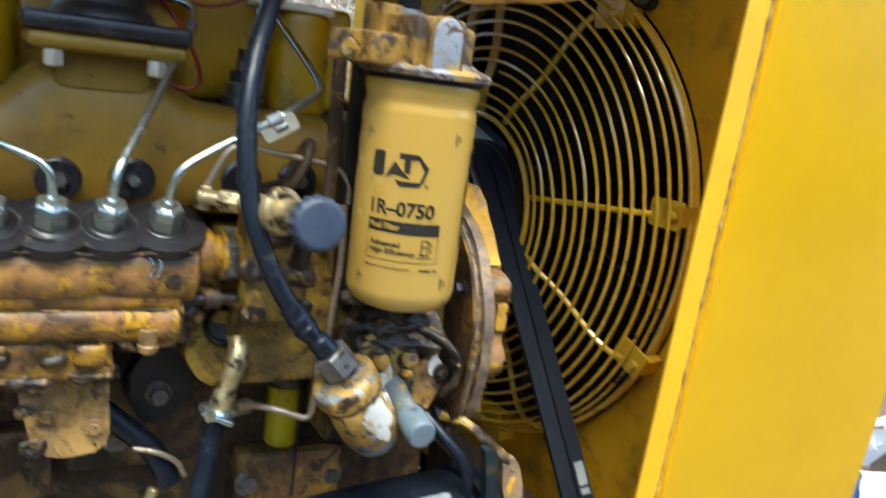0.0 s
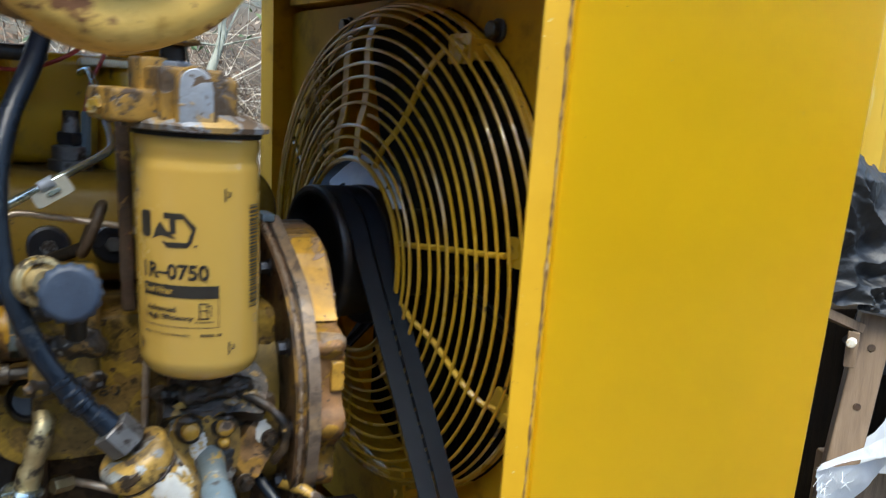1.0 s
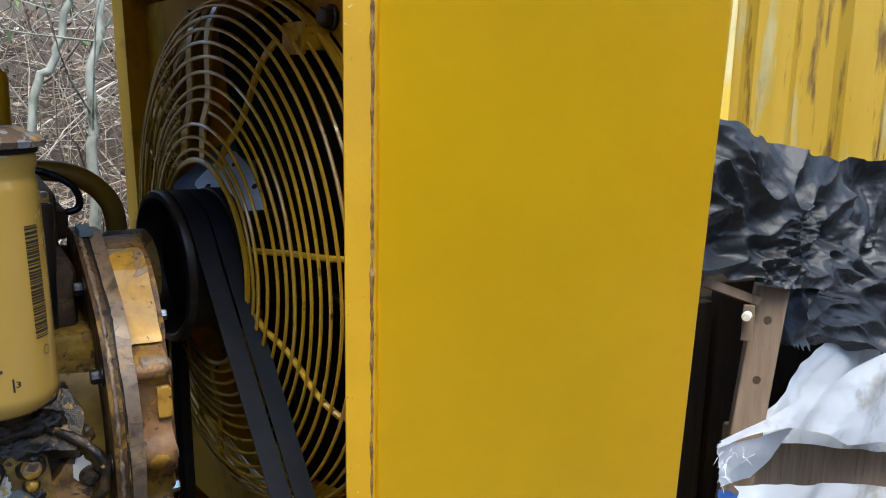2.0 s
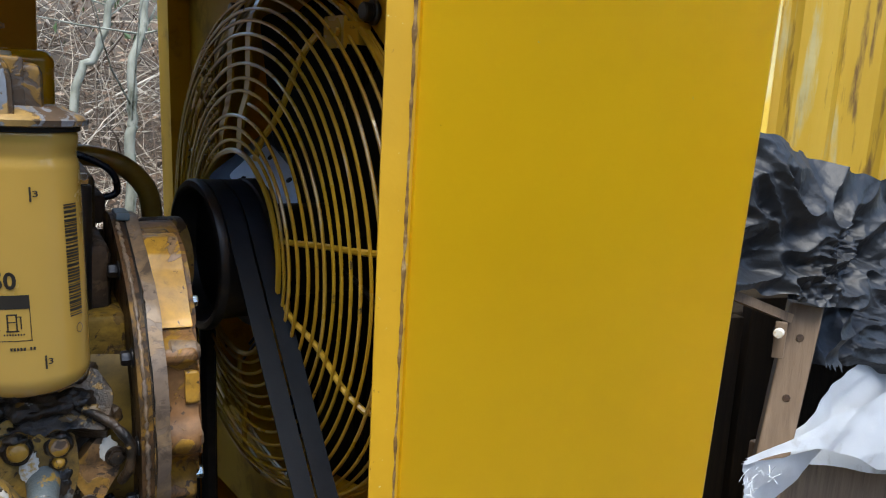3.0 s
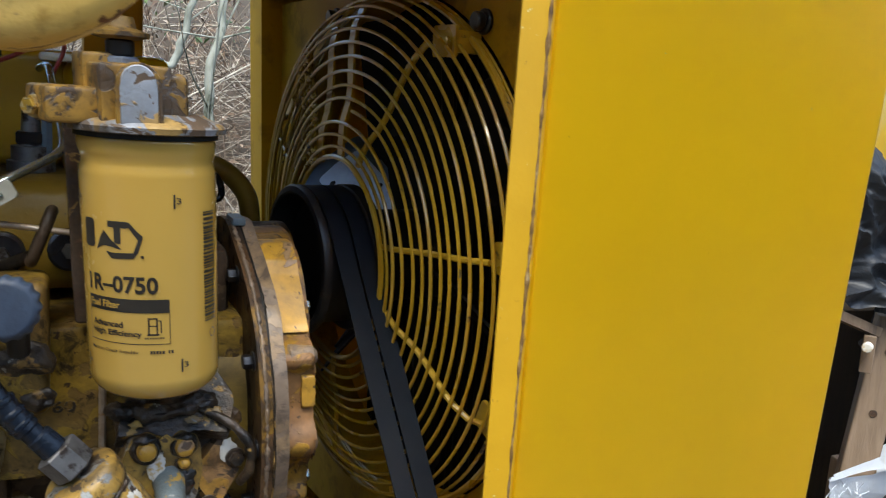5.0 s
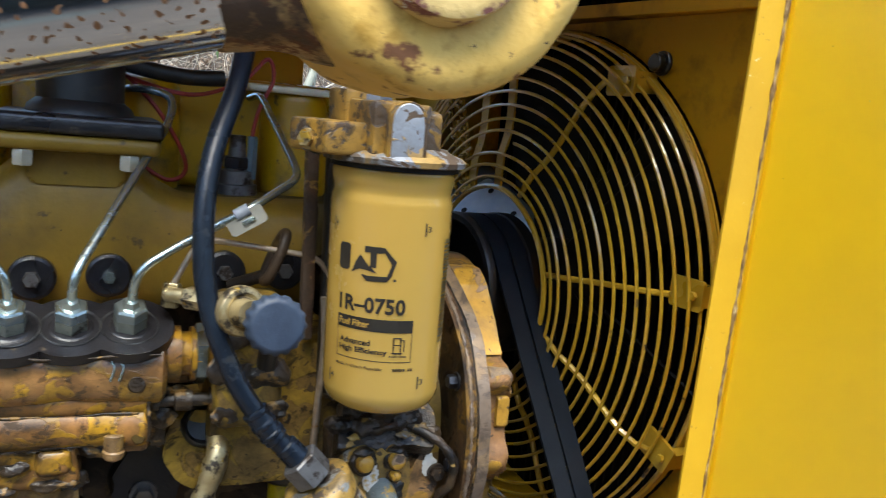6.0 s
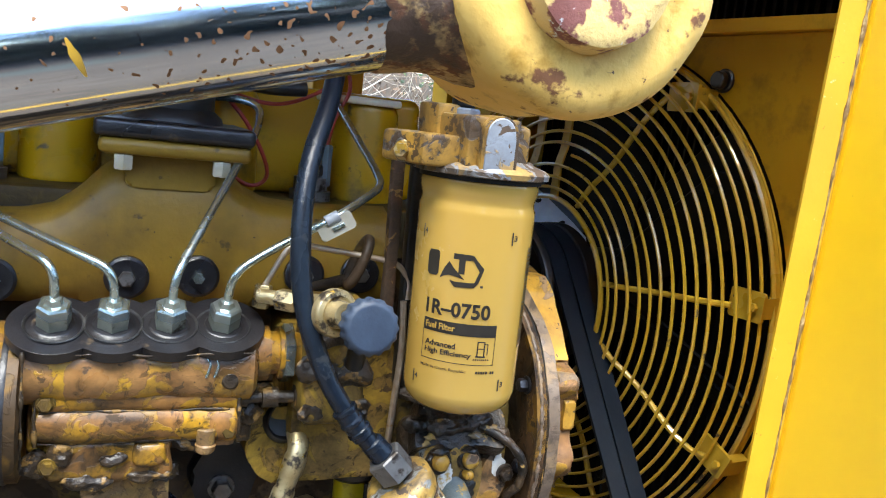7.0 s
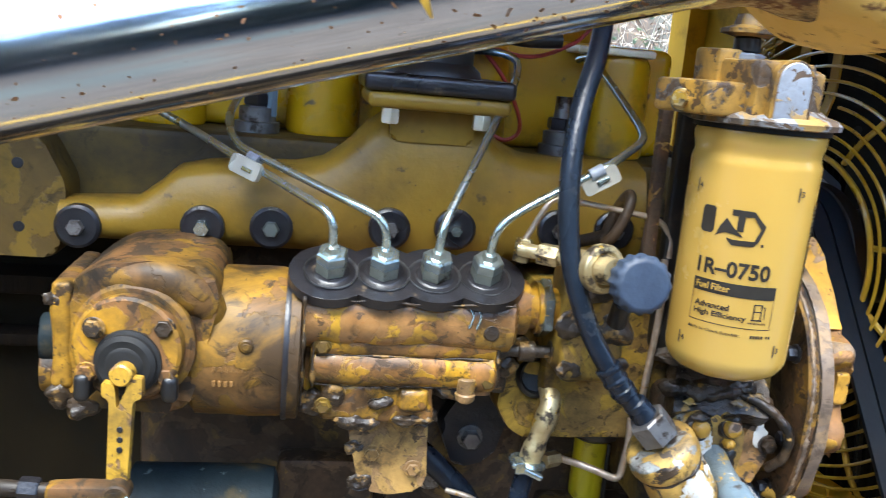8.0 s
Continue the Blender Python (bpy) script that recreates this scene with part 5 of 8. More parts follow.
    lathe(bm, (0.222, 0.790, 1.1955), X, [(0, 0.0050), (0.012, 0.0050), (0.0125, 0.0085), (0.020, 0.0085), (0.0205, 0.0055), (0.032, 0.0055), (0.0325, 0.0092), (0.046, 0.0092), (0.0465, 0.0055), (0.060, 0.0055), (0.0605, 0.0100), (0.071, 0.0100), (0.072, 0.006)], 20)
    rough_up(bm, 0.0006, 120)
    part("control_shaft", bm, M_GREASE, t, "black greasy control shaft with collars")
    # foot
    bm = B()
    prism(bm, round_outline([(0.112, 1.140), (0.181, 1.140), (0.185, 1.066), (0.178, 1.057), (0.152, 1.052), (0.130, 1.056), (0.122, 1.072), (0.113, 1.110)], 0.005), (0, 0.797, 0), (1, 0, 0), (0, 0, 1), -0.10, 0.004)
    rough_up(bm, 0.0015, 40)
    foot = part("foot", bm, M_PALECAST, t, "pale tan mounting foot")
    bolt("foot_bolt", foot, (0.134, 0.798, 1.092), (0, -1, 0), 0.0065, 0.003, M_PALECAST, 0.009)
    bolt("foot_bolt", foot, (0.172, 0.798, 1.078), (0, -1, 0), 0.0060, 0.003, M_PALECAST, 0.0085)
    for k, (x, z, r) in enumerate(((0.126, 1.064, 0.010), (0.118, 1.098, 0.008), (0.178, 1.128, 0.010))):
        grease_blot(foot, (x, 0.797, z), r, (1.1, 0.10, 0.9), 1.3 + k)
    # governor
    bm = B()
    lathe(bm, (-0.020, 0.812, 1.189), X, [(0, 0.058), (0.004, 0.063), (0.070, 0.064), (0.074, 0.063), (0.0745, 0.066), (0.086, 0.066), (0.088, 0.060)], 48)
    rough_up(bm, 0.0012, 40)
    gov = part("governor_housing", bm, M_GOV, t, "yellow governor housing with raised casting marks")
    bm = B()
    lathe(bm, (0.0535, 0.812, 1.189), X, [(0, 0.0665), (0.0022, 0.0672), (0.0045, 0.0665)], 48)
    part("joint", bm, M_GASKET, gov, "dark gasket joint")
    for k in range(10):
        bm = B()
        x = 0.0 + 0.0045 * (k % 6)
        z = 1.183 - 0.012 * (k // 6)
        box(bm, (x, 0.7475, z), (x + 0.0028, 0.751, z + 0.0045), 0.0006)
        part("casting_mark", bm, M_GOV, gov)
    bm = B()
    rod(bm, (0.025, 0.756, 1.205), (0.025, 0.747, 1.205), 0.006, seg=14)
    rod(bm, (0.025, 0.7475, 1.205), (0.025, 0.746, 1.205), 0.003, seg=12)
    part("boss", bm, M_GOV, gov)
    # arm housing to the left
    bm = B()
    prism(bm, round_outline([(-0.112, 1.245), (-0.085, 1.264), (-0.045, 1.270), (-0.004, 1.264), (0.004, 1.245), (-0.002, 1.215), (-0.012, 1.170), (-0.02, 1.145), (-0.105, 1.150), (-0.116, 1.180)], 0.012), (0, 0.752, 0), (1, 0, 0), (0, 0, 1), -0.12, 0.010, 3)
    rough_up(bm, 0.0015, 34)
    arm = part("arm_housing", bm, M_GOVDARK, t, "rounded tan arm housing")
    bm = B()
    tube(bm, smooth_path([(-0.098, 0.766, 1.244), (-0.06, 0.761, 1.254), (-0.03, 0.760, 1.251), (-0.008, 0.763, 1.234), (0.002, 0.772, 1.210)]), [0.008 + 0.010 * math.sin(math.pi * k / 24) for k in range(25)], 14)
    rough_up(bm, 0.0012, 60)
    part("shoulder", bm, M_GOV, arm)
    Y = V((-0.12, -1, 0.02)).normalized()
    c = V((-0.058, 0.752, 1.205))
    bm = B()
    lathe(bm, c, Y, [(0, 0.047), (0.006, 0.047), (0.009, 0.044), (0.0092, 0.0405), (0.020, 0.0405), (0.022, 0.038)], 44)
    cov = part("arm_cover", bm, M_GOVDARK, t, "round yellow cover")
    for dx, dz in ((-0.025, 0.017), (0.025, 0.019), (0.027, -0.019), (-0.030, -0.018)):
        bolt("cover_screw", cov, c + V((dx, -0.0215, dz)), Y, 0.007, 0.004, M_GREASE if dz > 0 else M_GOVDARK, 0.0085)
    bm = B()
    lathe(bm, c + Y * 0.020 + V((0.002, 0, -0.009)), Y, [(0, 0.025), (0.005, 0.025), (0.006, 0.0225), (0.010, 0.0225), (0.0125, 0.019), (0.012, 0.014), (0.014, 0.011)], 32)
    part("shaft_seal", bm, M_SEAL, cov, "black shaft seal")
    s = c + Y * 0.034 + V((0.004, 0, -0.012))
    bm = B()
    rod(bm, s, s + Y * 0.012, 0.0085, seg=20)
    part("shaft_end", bm, M_LEVER, cov)
    # lever
    bm = B()
    U, W = V((1, -0.12, 0)), V((0, 0, 1))
    prism(bm, round_outline([(-0.014, -0.006), (-0.014, -0.017), (-0.0085, -0.020), (-0.0105, -0.094), (0.0045, -0.094), (0.0085, -0.020), (0.015, -0.016), (0.015, -0.001), (0.006, -0.001), (0.004, -0.010), (-0.003, -0.026), (-0.005, -0.008)], 0.002), s + Y * 0.003, U, W, 0.007, 0.0015)
    lev = part("lever", bm, M_LEVER, t, "yellow throttle lever with drilled holes")
    for k in range(3):
        bm = B()
        p = s + Y * 0.0093 + V((-0.0005, 0, -0.042 - 0.008 * k))
        rod(bm, p, p + Y * 0.0015, 0.0024, seg=10)
        part("hole", bm, M_SEAL, lev)
    bm = B()
    box(bm, (-0.120, 0.750, 1.165), (-0.104, 0.85, 1.250), 0.005, 0, 3)
    rough_up(bm, 0.002, 50)
    part("end_flange", bm, M_GOVDARK, arm, "chipped end flange")
    for k, (x, z, r) in enumerate(((-0.113, 1.158, 0.011), (-0.098, 1.150, 0.012), (-0.118, 1.236, 0.007))):
        grease_blot(arm, (x, 0.752, z), r, (1.0, 0.5, 0.8), 2.7 * k)
    # black bracket ears beside the seal
    for dx in (-0.032, 0.028):
        bm = B()
        box(bm, (s.x + dx - 0.006, 0.722, s.z - 0.028), (s.x + dx + 0.006, 0.745, s.z - 0.006), 0.005, 12 if dx > 0 else -8, 3)
        rough_up(bm, 0.0015, 70)
        part("stop_lug", bm, M_BLACK, cov)
    for x, z in ((-0.135, 1.19), (-0.135, 1.165)):
        bm = B()
        rod(bm, (x + 0.03, 0.80, z), (x - 0.004, 0.795, z), 0.024, 0.020, 24)
        part("end_cap", bm, M_GOVDARK if z < 1.18 else M_BLUEBLK, t)
    return t


def throttle_link():
    t = thing("throttle_link", (-0.12, 0.70, 1.09), "yellow throttle link rod with a cotter pin at the lever", "linkage")
    bm = B()
    tube(bm, [V((-0.42, 0.706, 1.112)), V((-0.14, 0.704, 1.107)), V((-0.09, 0.703, 1.104))], 0.006, 12)
    part("rod", bm, M_BLOCK, t)
    bm = B()
    hexbar(bm, (-0.128, 0.704, 1.107), (-0.114, 0.704, 1.106), 0.0085)
    part("jam_nut", bm, M_GASKET, t)
    bm = B()
    box(bm, (-0.110, 0.695, 1.097), (-0.056, 0.713, 1.112), 0.005)
    rod(bm, (-0.060, 0.694, 1.104), (-0.060, 0.714, 1.104), 0.0095, seg=18)
    rough_up(bm, 0.0012, 60)
    part("clevis_end", bm, M_GOVDARK, t)
    bm = B()
    tube(bm, smooth_path([(-0.078, 0.690, 1.100), (-0.066, 0.688, 1.104), (-0.056, 0.689, 1.098), (-0.046, 0.690, 1.104)]), 0.0013, 6)
    tube(bm, smooth_path([(-0.078, 0.690, 1.106), (-0.064, 0.688, 1.100), (-0.050, 0.690, 1.108)]), 0.0013, 6)
    part("cotter_pin", bm, M_ZINC, t, "bright cotter pin")
    return t


def oil_canister():
    bm = B()
    lathe(bm, (-0.075, 0.81, 1.022), (1, 0, 0), [(0, 0.03), (0.004, 0.047), (0.11, 0.047), (0.125, 0.044), (0.13, 0.03)], 36)
    t = thing("filter_canister", (-0.01, 0.81, 0.975), "dark blue-black canister lying below the governor", "canister")
    part("can", bm, M_BLUEBLK, t)
    bm = B()
    hexbar(bm, (0.053, 0.81, 1.022), (0.075, 0.81, 1.022), 0.012)
    part("end_nut", bm, M_BLOCK, t)
    return t


injection_pump()
throttle_link()
oil_canister()


# ---- fuel filter ----
FX, FY, FR, FZ0, FZ1 = 0.4134, 0.7316, 0.0484, 1.207, 1.4065


def on_can(phi, z, lift=0.0004):
    """A place on the canister at phi degrees from its front, turning to the right."""
    a = radians(phi)
    r = FR + lift
    return V((FX + r * math.sin(a), FY - r * math.cos(a), z))


def can_patch(bm, phi0, phi1, z0, z1, lift=0.0004, n=8):
    cols = [[bm.verts.new(on_can(phi0 + (phi1 - phi0) * k / n, z, lift)) for z in (z0, z1)] for k in range(n + 1)]
    for a, b in zip(cols, cols[1:]):
        bm.faces.new((a[0], b[0], b[1], a[1]))
    return bm


def can_strip(bm, cols, lift=0.0004):
    """A printed shape given by its lower and upper edge at some angles."""
    fine = []
    for (p0, a0, b0), (p1, a1, b1) in zip(cols, cols[1:]):
        n = max(1, int(abs(p1 - p0) / 2))
        fine += [(p0 + (p1 - p0) * k / n, a0 + (a1 - a0) * k / n, b0 + (b1 - b0) * k / n) for k in range(n)]
    fine.append(cols[-1])
    got = [(bm.verts.new(on_can(p, lo, lift)), bm.verts.new(on_can(p, hi, lift))) for p, lo, hi in fine]
    for a, b in zip(got, got[1:]):
        bm.faces.new((a[0], b[0], b[1], a[1]))
    return bm


def can_shape(bm, pts, lift=0.0004):
    """A printed outline of (phi, z) corners."""
    bm.faces.new([bm.verts.new(on_can(p, z, lift)) for p, z in pts])
    return bm


def can_text(body, phi0, phi1, z, height, material, parent, name, lift=0.0005, weight=0.012):
    cu = bpy.data.curves.new(name, "FONT")
    cu.body = body
    cu.resolution_u = 3
    cu.offset = weight
    ob = bpy.data.objects.new(name, cu)
    scene.collection.objects.link(ob)
    dg = bpy.context.evaluated_depsgraph_get()
    me = bpy.data.meshes.new_from_object(ob.evaluated_get(dg))
    bpy.data.objects.remove(ob)
    xs = [v.co.x for v in me.vertices]
    ys = [v.co.y for v in me.vertices]
    x0, x1, y0, y1 = min(xs), max(xs), min(ys), max(ys)
    bm = B()
    bm.from_mesh(me)
    bmesh.ops.triangulate(bm, faces=bm.faces)
    bmesh.ops.subdivide_edges(bm, edges=[e for e in bm.edges if e.calc_length() > (x1 - x0) * 0.03], cuts=1)
    for v in bm.verts:
        f, g = (v.co.x - x0) / (x1 - x0), (v.co.y - y0) / (y1 - y0)
        v.co = leaned(on_can(phi0 + (phi1 - phi0) * f, z + height * g, lift))
    ob = new(name, bpy.data.meshes.new(name))
    bm.to_mesh(ob.data)
    bm.free()
    ob.data.materials.append(material)
    ob.parent = parent
    return ob


def cast_text(body, o, width, height, material, parent, name):
    """Raised characters on a face that looks towards the open side."""
    cu = bpy.data.curves.new(name, "FONT")
    cu.body = body
    cu.resolution_u = 2
    cu.offset, cu.extrude = 0.02, 0.06
    ob = bpy.data.objects.new(name, cu)
    scene.collection.objects.link(ob)
    me = bpy.data.meshes.new_from_object(ob.evaluated_get(bpy.context.evaluated_depsgraph_get()))
    bpy.data.objects.remove(ob)
    x0, x1 = min(v.co.x for v in me.vertices), max(v.co.x for v in me.vertices)
    y0, y1 = min(v.co.y for v in me.vertices), max(v.co.y for v in me.vertices)
    bm = B()
    bm.from_mesh(me)
    for v in bm.verts:
        v.co = V(o) + V(((v.co.x - x0) / (x1 - x0) * width, -v.co.z * 0.012, (v.co.y - y0) / (y1 - y0) * height))
    return part(name, bm, material, parent)


def fuel_filter():
    t = thing("fuel_filter", (FX, FY, FZ0), "pale yellow spin-on fuel filter with black print", "filter", leans=True)
    bm = B()
    h = FZ1 - FZ0
    prof = [(0, 0.012), (0.0005, 0.030), (0.003, 0.040), (0.008, 0.0458), (0.014, 0.0486), (0.020, 0.0495), (0.172, 0.0495), (0.176, 0.0493), (0.1795, 0.0480), (0.183, 0.0478), (0.187, 0.0487), (0.190, 0.0497), (0.196, 0.0499), (0.1985, 0.0490), (h, 0.046)]
    lathe(bm, (FX, FY, FZ0), (0, 0, 1), [(d, r * FR / 0.0495) for d, r in prof], 72)
    can = part("can", bm, M_FILTER, t)
    # plain-shape emblem: a notched block, a peak, a hammer and an angled bracket
    bm = B()
    can_strip(bm, [(-69, 1.3300, 1.3450), (-67, 1.3278, 1.3482), (-63.5, 1.3275, 1.3484), (-57.5, 1.3278, 1.3484), (-55.5, 1.3300, 1.3470)])
    part("emblem_block", bm, M_INK, can, "printed black emblem shape")
    bm = B()
    can_strip(bm, [(-53.5, 1.3262, 1.3268), (-50, 1.3284, 1.3345), (-45, 1.3300, 1.3412), (-38, 1.3295, 1.3345), (-29.5, 1.3277, 1.3283)])
    part("emblem_peak", bm, M_INK, can)
    bm = B()
    can_strip(bm, [(-41, 1.3435, 1.3482), (-35.5, 1.3435, 1.3482), (-35.4, 1.3320, 1.3482), (-29.5, 1.3320, 1.3482), (-29.4, 1.3435, 1.3482), (-24.5, 1.3435, 1.3482)])
    part("emblem_block", bm, M_INK, can)
    bm = B()
    can_strip(bm, [(-27.5, 1.3442, 1.3484), (-22.2, 1.3438, 1.3480), (-15.5, 1.3352, 1.3415), (-11.5, 1.3370, 1.3382)])
    can_strip(bm, [(-43, 1.3250, 1.3262), (-38, 1.3209, 1.3252), (-19.5, 1.3217, 1.3258), (-15.5, 1.3260, 1.3352), (-11.5, 1.3370, 1.3382)])
    part("emblem_bracket", bm, M_INK, can)
    bm = B()
    can_patch(bm, -13.5, -11, 1.3222, 1.3242, n=2)
    part("emblem_dot", bm, M_INK, can)
    can_text("1R\u20130750", -66, -0.5, 1.2955, 0.0130, M_INK, can, "part_number", weight=0.030)
    bm = B()
    can_patch(bm, -67, 8.3, 1.2812, 1.2914, n=12)
    part("title_bar", bm, M_INK, can, "black printed bar")
    can_text("Fuel Filter", -64, -33, 1.2838, 0.0055, M_FILTER, can, "title", 0.0009, 0.02)
    bm = B()
    for a in ((-67, -66.4, 1.2570, 1.2812), (7.7, 8.3, 1.2570, 1.2812), (-67, 8.3, 1.2568, 1.2574)):
        can_patch(bm, *a)
    part("print_frame", bm, M_INK, can)
    can_text("Advanced", -63, -31, 1.2690, 0.0050, M_INK, can, "slogan", weight=0.028)
    can_text("High Efficiency", -63, -15, 1.2615, 0.0058, M_INK, can, "slogan", weight=0.028)
    bm = B()
    for a in ((-10, -8.8, 1.2650, 1.2775), (-3.2, -2.0, 1.2650, 1.2775), (-10, -2.0, 1.2765, 1.2775), (-9.5, -2.6, 1.2710, 1.2718), (-11, -1.0, 1.2640, 1.2652), (0.2, 1.2, 1.2660, 1.2755), (-2.0, 1.2, 1.2750, 1.2757)):
        can_patch(bm, *a, n=3)
    for k in range(8):
        can_patch(bm, -13 + 2.1 * k, -11.8 + 2.1 * k, 1.2612, 1.2626, n=1)
    part("pump_symbol", bm, M_INK, can, "small printed pump symbol")
    can_text("Made in Czech Republic", -66.5, -18.5, 1.2490, 0.0032, M_INK, can, "origin_print")
    bm = B()
    for k, w in enumerate((2.4, 2.2, 2.4, 2.2, 2.4, 0, 2.0, 2.4)):
        if w:
            can_patch(bm, -9 + 2.5 * k, -9 + 2.5 * k + w * 0.8, 1.2496, 1.2520, n=1)
    part("code_bar", bm, M_INK, can)
    for phi, z, digit in ((-79, 1.3625, "4"), (15.5, 1.3640, "3"), (-75, 1.2390, "4"), (18.5, 1.2395, "3")):
        bm = B()
        can_patch(bm, phi - 1.5, phi + 0.2, z - 0.006, z + 0.0045, n=2)
        m = part("turn_mark", bm, M_INK, can)
        can_text(digit, phi + 1.2, phi + 5.4, z - 0.0026, 0.0046, M_INK, m, "turn_digit")
    bm = B()
    random.seed(4)
    z = 1.2695
    while z < 1.3540:
        w = random.choice((0.0006, 0.0010, 0.0016, 0.0022))
        can_patch(bm, 43.5, 60.5, z, z + w, n=3)
        z += w + random.choice((0.0006, 0.0009, 0.0014))
    part("stripe_code", bm, M_INK, can, "printed stripe code")
    bm = B()
    for k in range(14):
        a0, a1 = 2 * math.pi * k / 14, 2 * math.pi * (k + 0.75) / 14
        can_shape(bm, [(55 + 4.8 * math.cos(a0), 1.2590 + 0.0040 * math.sin(a0)), (55 + 4.8 * math.cos(a1), 1.2590 + 0.0040 * math.sin(a1)), (55 + 3.8 * math.cos(a1), 1.2590 + 0.0031 * math.sin(a1)), (55 + 3.8 * math.cos(a0), 1.2590 + 0.0031 * math.sin(a0))])
    part("round_symbol", bm, M_INK, can)
    return t


def filter_head():
    t = thing("mounting_casting", (FX, FY + 0.03, FZ1), "chipped aluminium casting with yellow paint remains above the filter", "casting", leans=True)
    bm = B()
    lathe(bm, (FX, FY, FZ1 - 0.001), (0, 0, 1), [(0, 0.040), (0.0005, 0.0505), (0.004, 0.0505), (0.0045, 0.044)], 56)
    part("seal", bm, M_SEAL, t, "black rubber seal")
    bm = B()
    lathe(bm, (FX, FY, FZ1 + 0.003), (0, 0, 1), [(0, 0.051), (0.001, 0.0560), (0.005, 0.0565), (0.008, 0.053), (0.011, 0.044), (0.014, 0.040)], 56)
    part("flange", bm, M_RIM, t, "chipped grey and ochre flange")
    bm = B()
    box(bm, (FX - 0.074, FY - 0.034, FZ1 + 0.008), (FX - 0.030, FY + 0.03, FZ1 + 0.033), 0.004, 12, 2)
    rough_up(bm, 0.0005, 70)
    part("port_block", bm, M_HEAD, t)
    bm = B()
    box(bm, (FX - 0.038, FY - 0.040, FZ1 + 0.008), (FX + 0.010, FY + 0.035, FZ1 + 0.050), 0.003, 8, 2)
    rough_up(bm, 0.0005, 70, 2)
    part("centre_block", bm, M_HEAD, t)
    # arched bare boss facing the front
    d = V((math.sin(radians(-3)), -math.cos(radians(-3)), 0))
    side = V((math.cos(radians(-3)), math.sin(radians(-3)), 0))
    arch = [(-0.0155, 0.0), (0.0155, 0.0), (0.0150, 0.028)] + [(0.0145 * math.cos(radians(a)), 0.032 + 0.0135 * math.sin(radians(a))) for a in range(15, 180, 15)] + [(-0.0150, 0.028)]
    bm = B()
    o = V((FX - 0.006, FY, FZ1 + 0.006)) + d * 0.050
    deep = -0.05 if side.cross(V((0, 0, 1))).dot(d) > 0 else 0.05
    prism(bm, arch, o, side, (0, 0, 1), deep, 0.0012, 2)
    part("boss_rim", bm, M_HEAD, t)
    bm = B()
    prism(bm, [(x * 0.80, 0.002 + z * 0.92) for x, z in arch], o + d * 0.0012, side, (0, 0, 1), deep * 0.1, 0.0008, 1)
    part("arched_boss", bm, M_ALU, t, "bare grey aluminium boss")
    bm = B()
    box(bm, (FX + 0.004, FY - 0.035, FZ1 + 0.006), (FX + 0.026, FY + 0.03, FZ1 + 0.046), 0.006, 0, 2)
    part("side_block", bm, M_HEAD, t)
    # left port with a bolt
    bm = B()
    rod(bm, (0.378, 0.737, 1.424), (0.339, 0.724, 1.424), 0.0105, 0.0095, 20)
    port = part("port", bm, M_STEEL, t, "oily steel port with banjo bolt")
    bolt("banjo_bolt", port, (0.341, 0.720, 1.424), (-0.6, -0.75, 0), 0.0062, 0.007, M_BRASS, 0.008)
    for k, r in enumerate((0.0102, 0.0096)):
        bm = B()
        ring(bm, V((0.378, 0.737, 1.424)).lerp(V((0.339, 0.724, 1.424)), 0.45 + 0.3 * k), (-0.042, -0.019, 0), r, 0.0022, 24, 8)
        part("sealing_ring", bm, M_GASKET, port)
    bm = B()
    rod(bm, (0.361, 0.729, 1.424), (0.361, 0.714, 1.424), 0.0078, seg=18)
    part("plug", bm, M_GASKET, port)
    # stack on top
    bm = B()
    box(bm, (0.368, 0.735, 1.434), (0.391, 0.765, 1.464), 0.003, 12)
    rough_up(bm, 0.0006, 70, 4)
    part("valve_body", bm, M_HEAD, t)
    bm = B()
    hexbar(bm, (0.398, 0.745, 1.452), (0.398, 0.745, 1.462), 0.014)
    part("hex_cap", bm, M_ALU, t)
    bm = B()
    rod(bm, (0.398, 0.745, 1.462), (0.398, 0.745, 1.474), 0.010, seg=18)
    part("stem", bm, M_BLACK, t)
    bm = B()
    lathe(bm, (0.398, 0.745, 1.474), (0, 0, 1), [(0, 0.012), (0.002, 0.021), (0.005, 0.021), (0.008, 0.012), (0.016, 0.010)], 28)
    part("cap", bm, M_HEAD, t)
    return t


cast_text("60", (0.3385, 0.8045, 1.1640), 0.0190, 0.0105, M_GREASE, bpy.data.objects["front_housing"], "casting_number")


def filter_bracket():
    t = thing("filter_bracket", (0.365, 0.80, 1.13), "rusty steel bracket with flaking yellow paint behind the filter", "bracket", leans=True)
    bm = B()
    box(bm, (0.3570, 0.790, 1.245), (0.3685, 0.800, 1.425), 0.003)
    rough_up(bm, 0.0008, 60)
    part("strap", bm, M_BRACKET, t)
    bm = B()
    box(bm, (0.376, 0.792, 1.20), (0.400, 0.806, 1.43), 0.004)
    part("post", bm, M_BLACK, t)
    bm = B()
    tube(bm, smooth_path([(0.377, 0.79, 1.285), (0.378, 0.787, 1.24), (0.375, 0.787, 1.19), (0.372, 0.789, 1.13)]), 0.0032, 8)
    part("drain_tube", bm, M_COPPER, t, "weathered thin tube")
    return t


fuel_filter()
filter_head()
filter_bracket()


# ---- lines, hoses and fittings ----
def fuel_line(pts, label, r=0.0036, bend=0.016, material=None):
    bm = B()
    tube(bm, bent_path(pts, bend), r, 12)
    return solo("fuel_line", bm, material or M_ZINC, label, "fuel line", "injector fuel lines", angle=60)


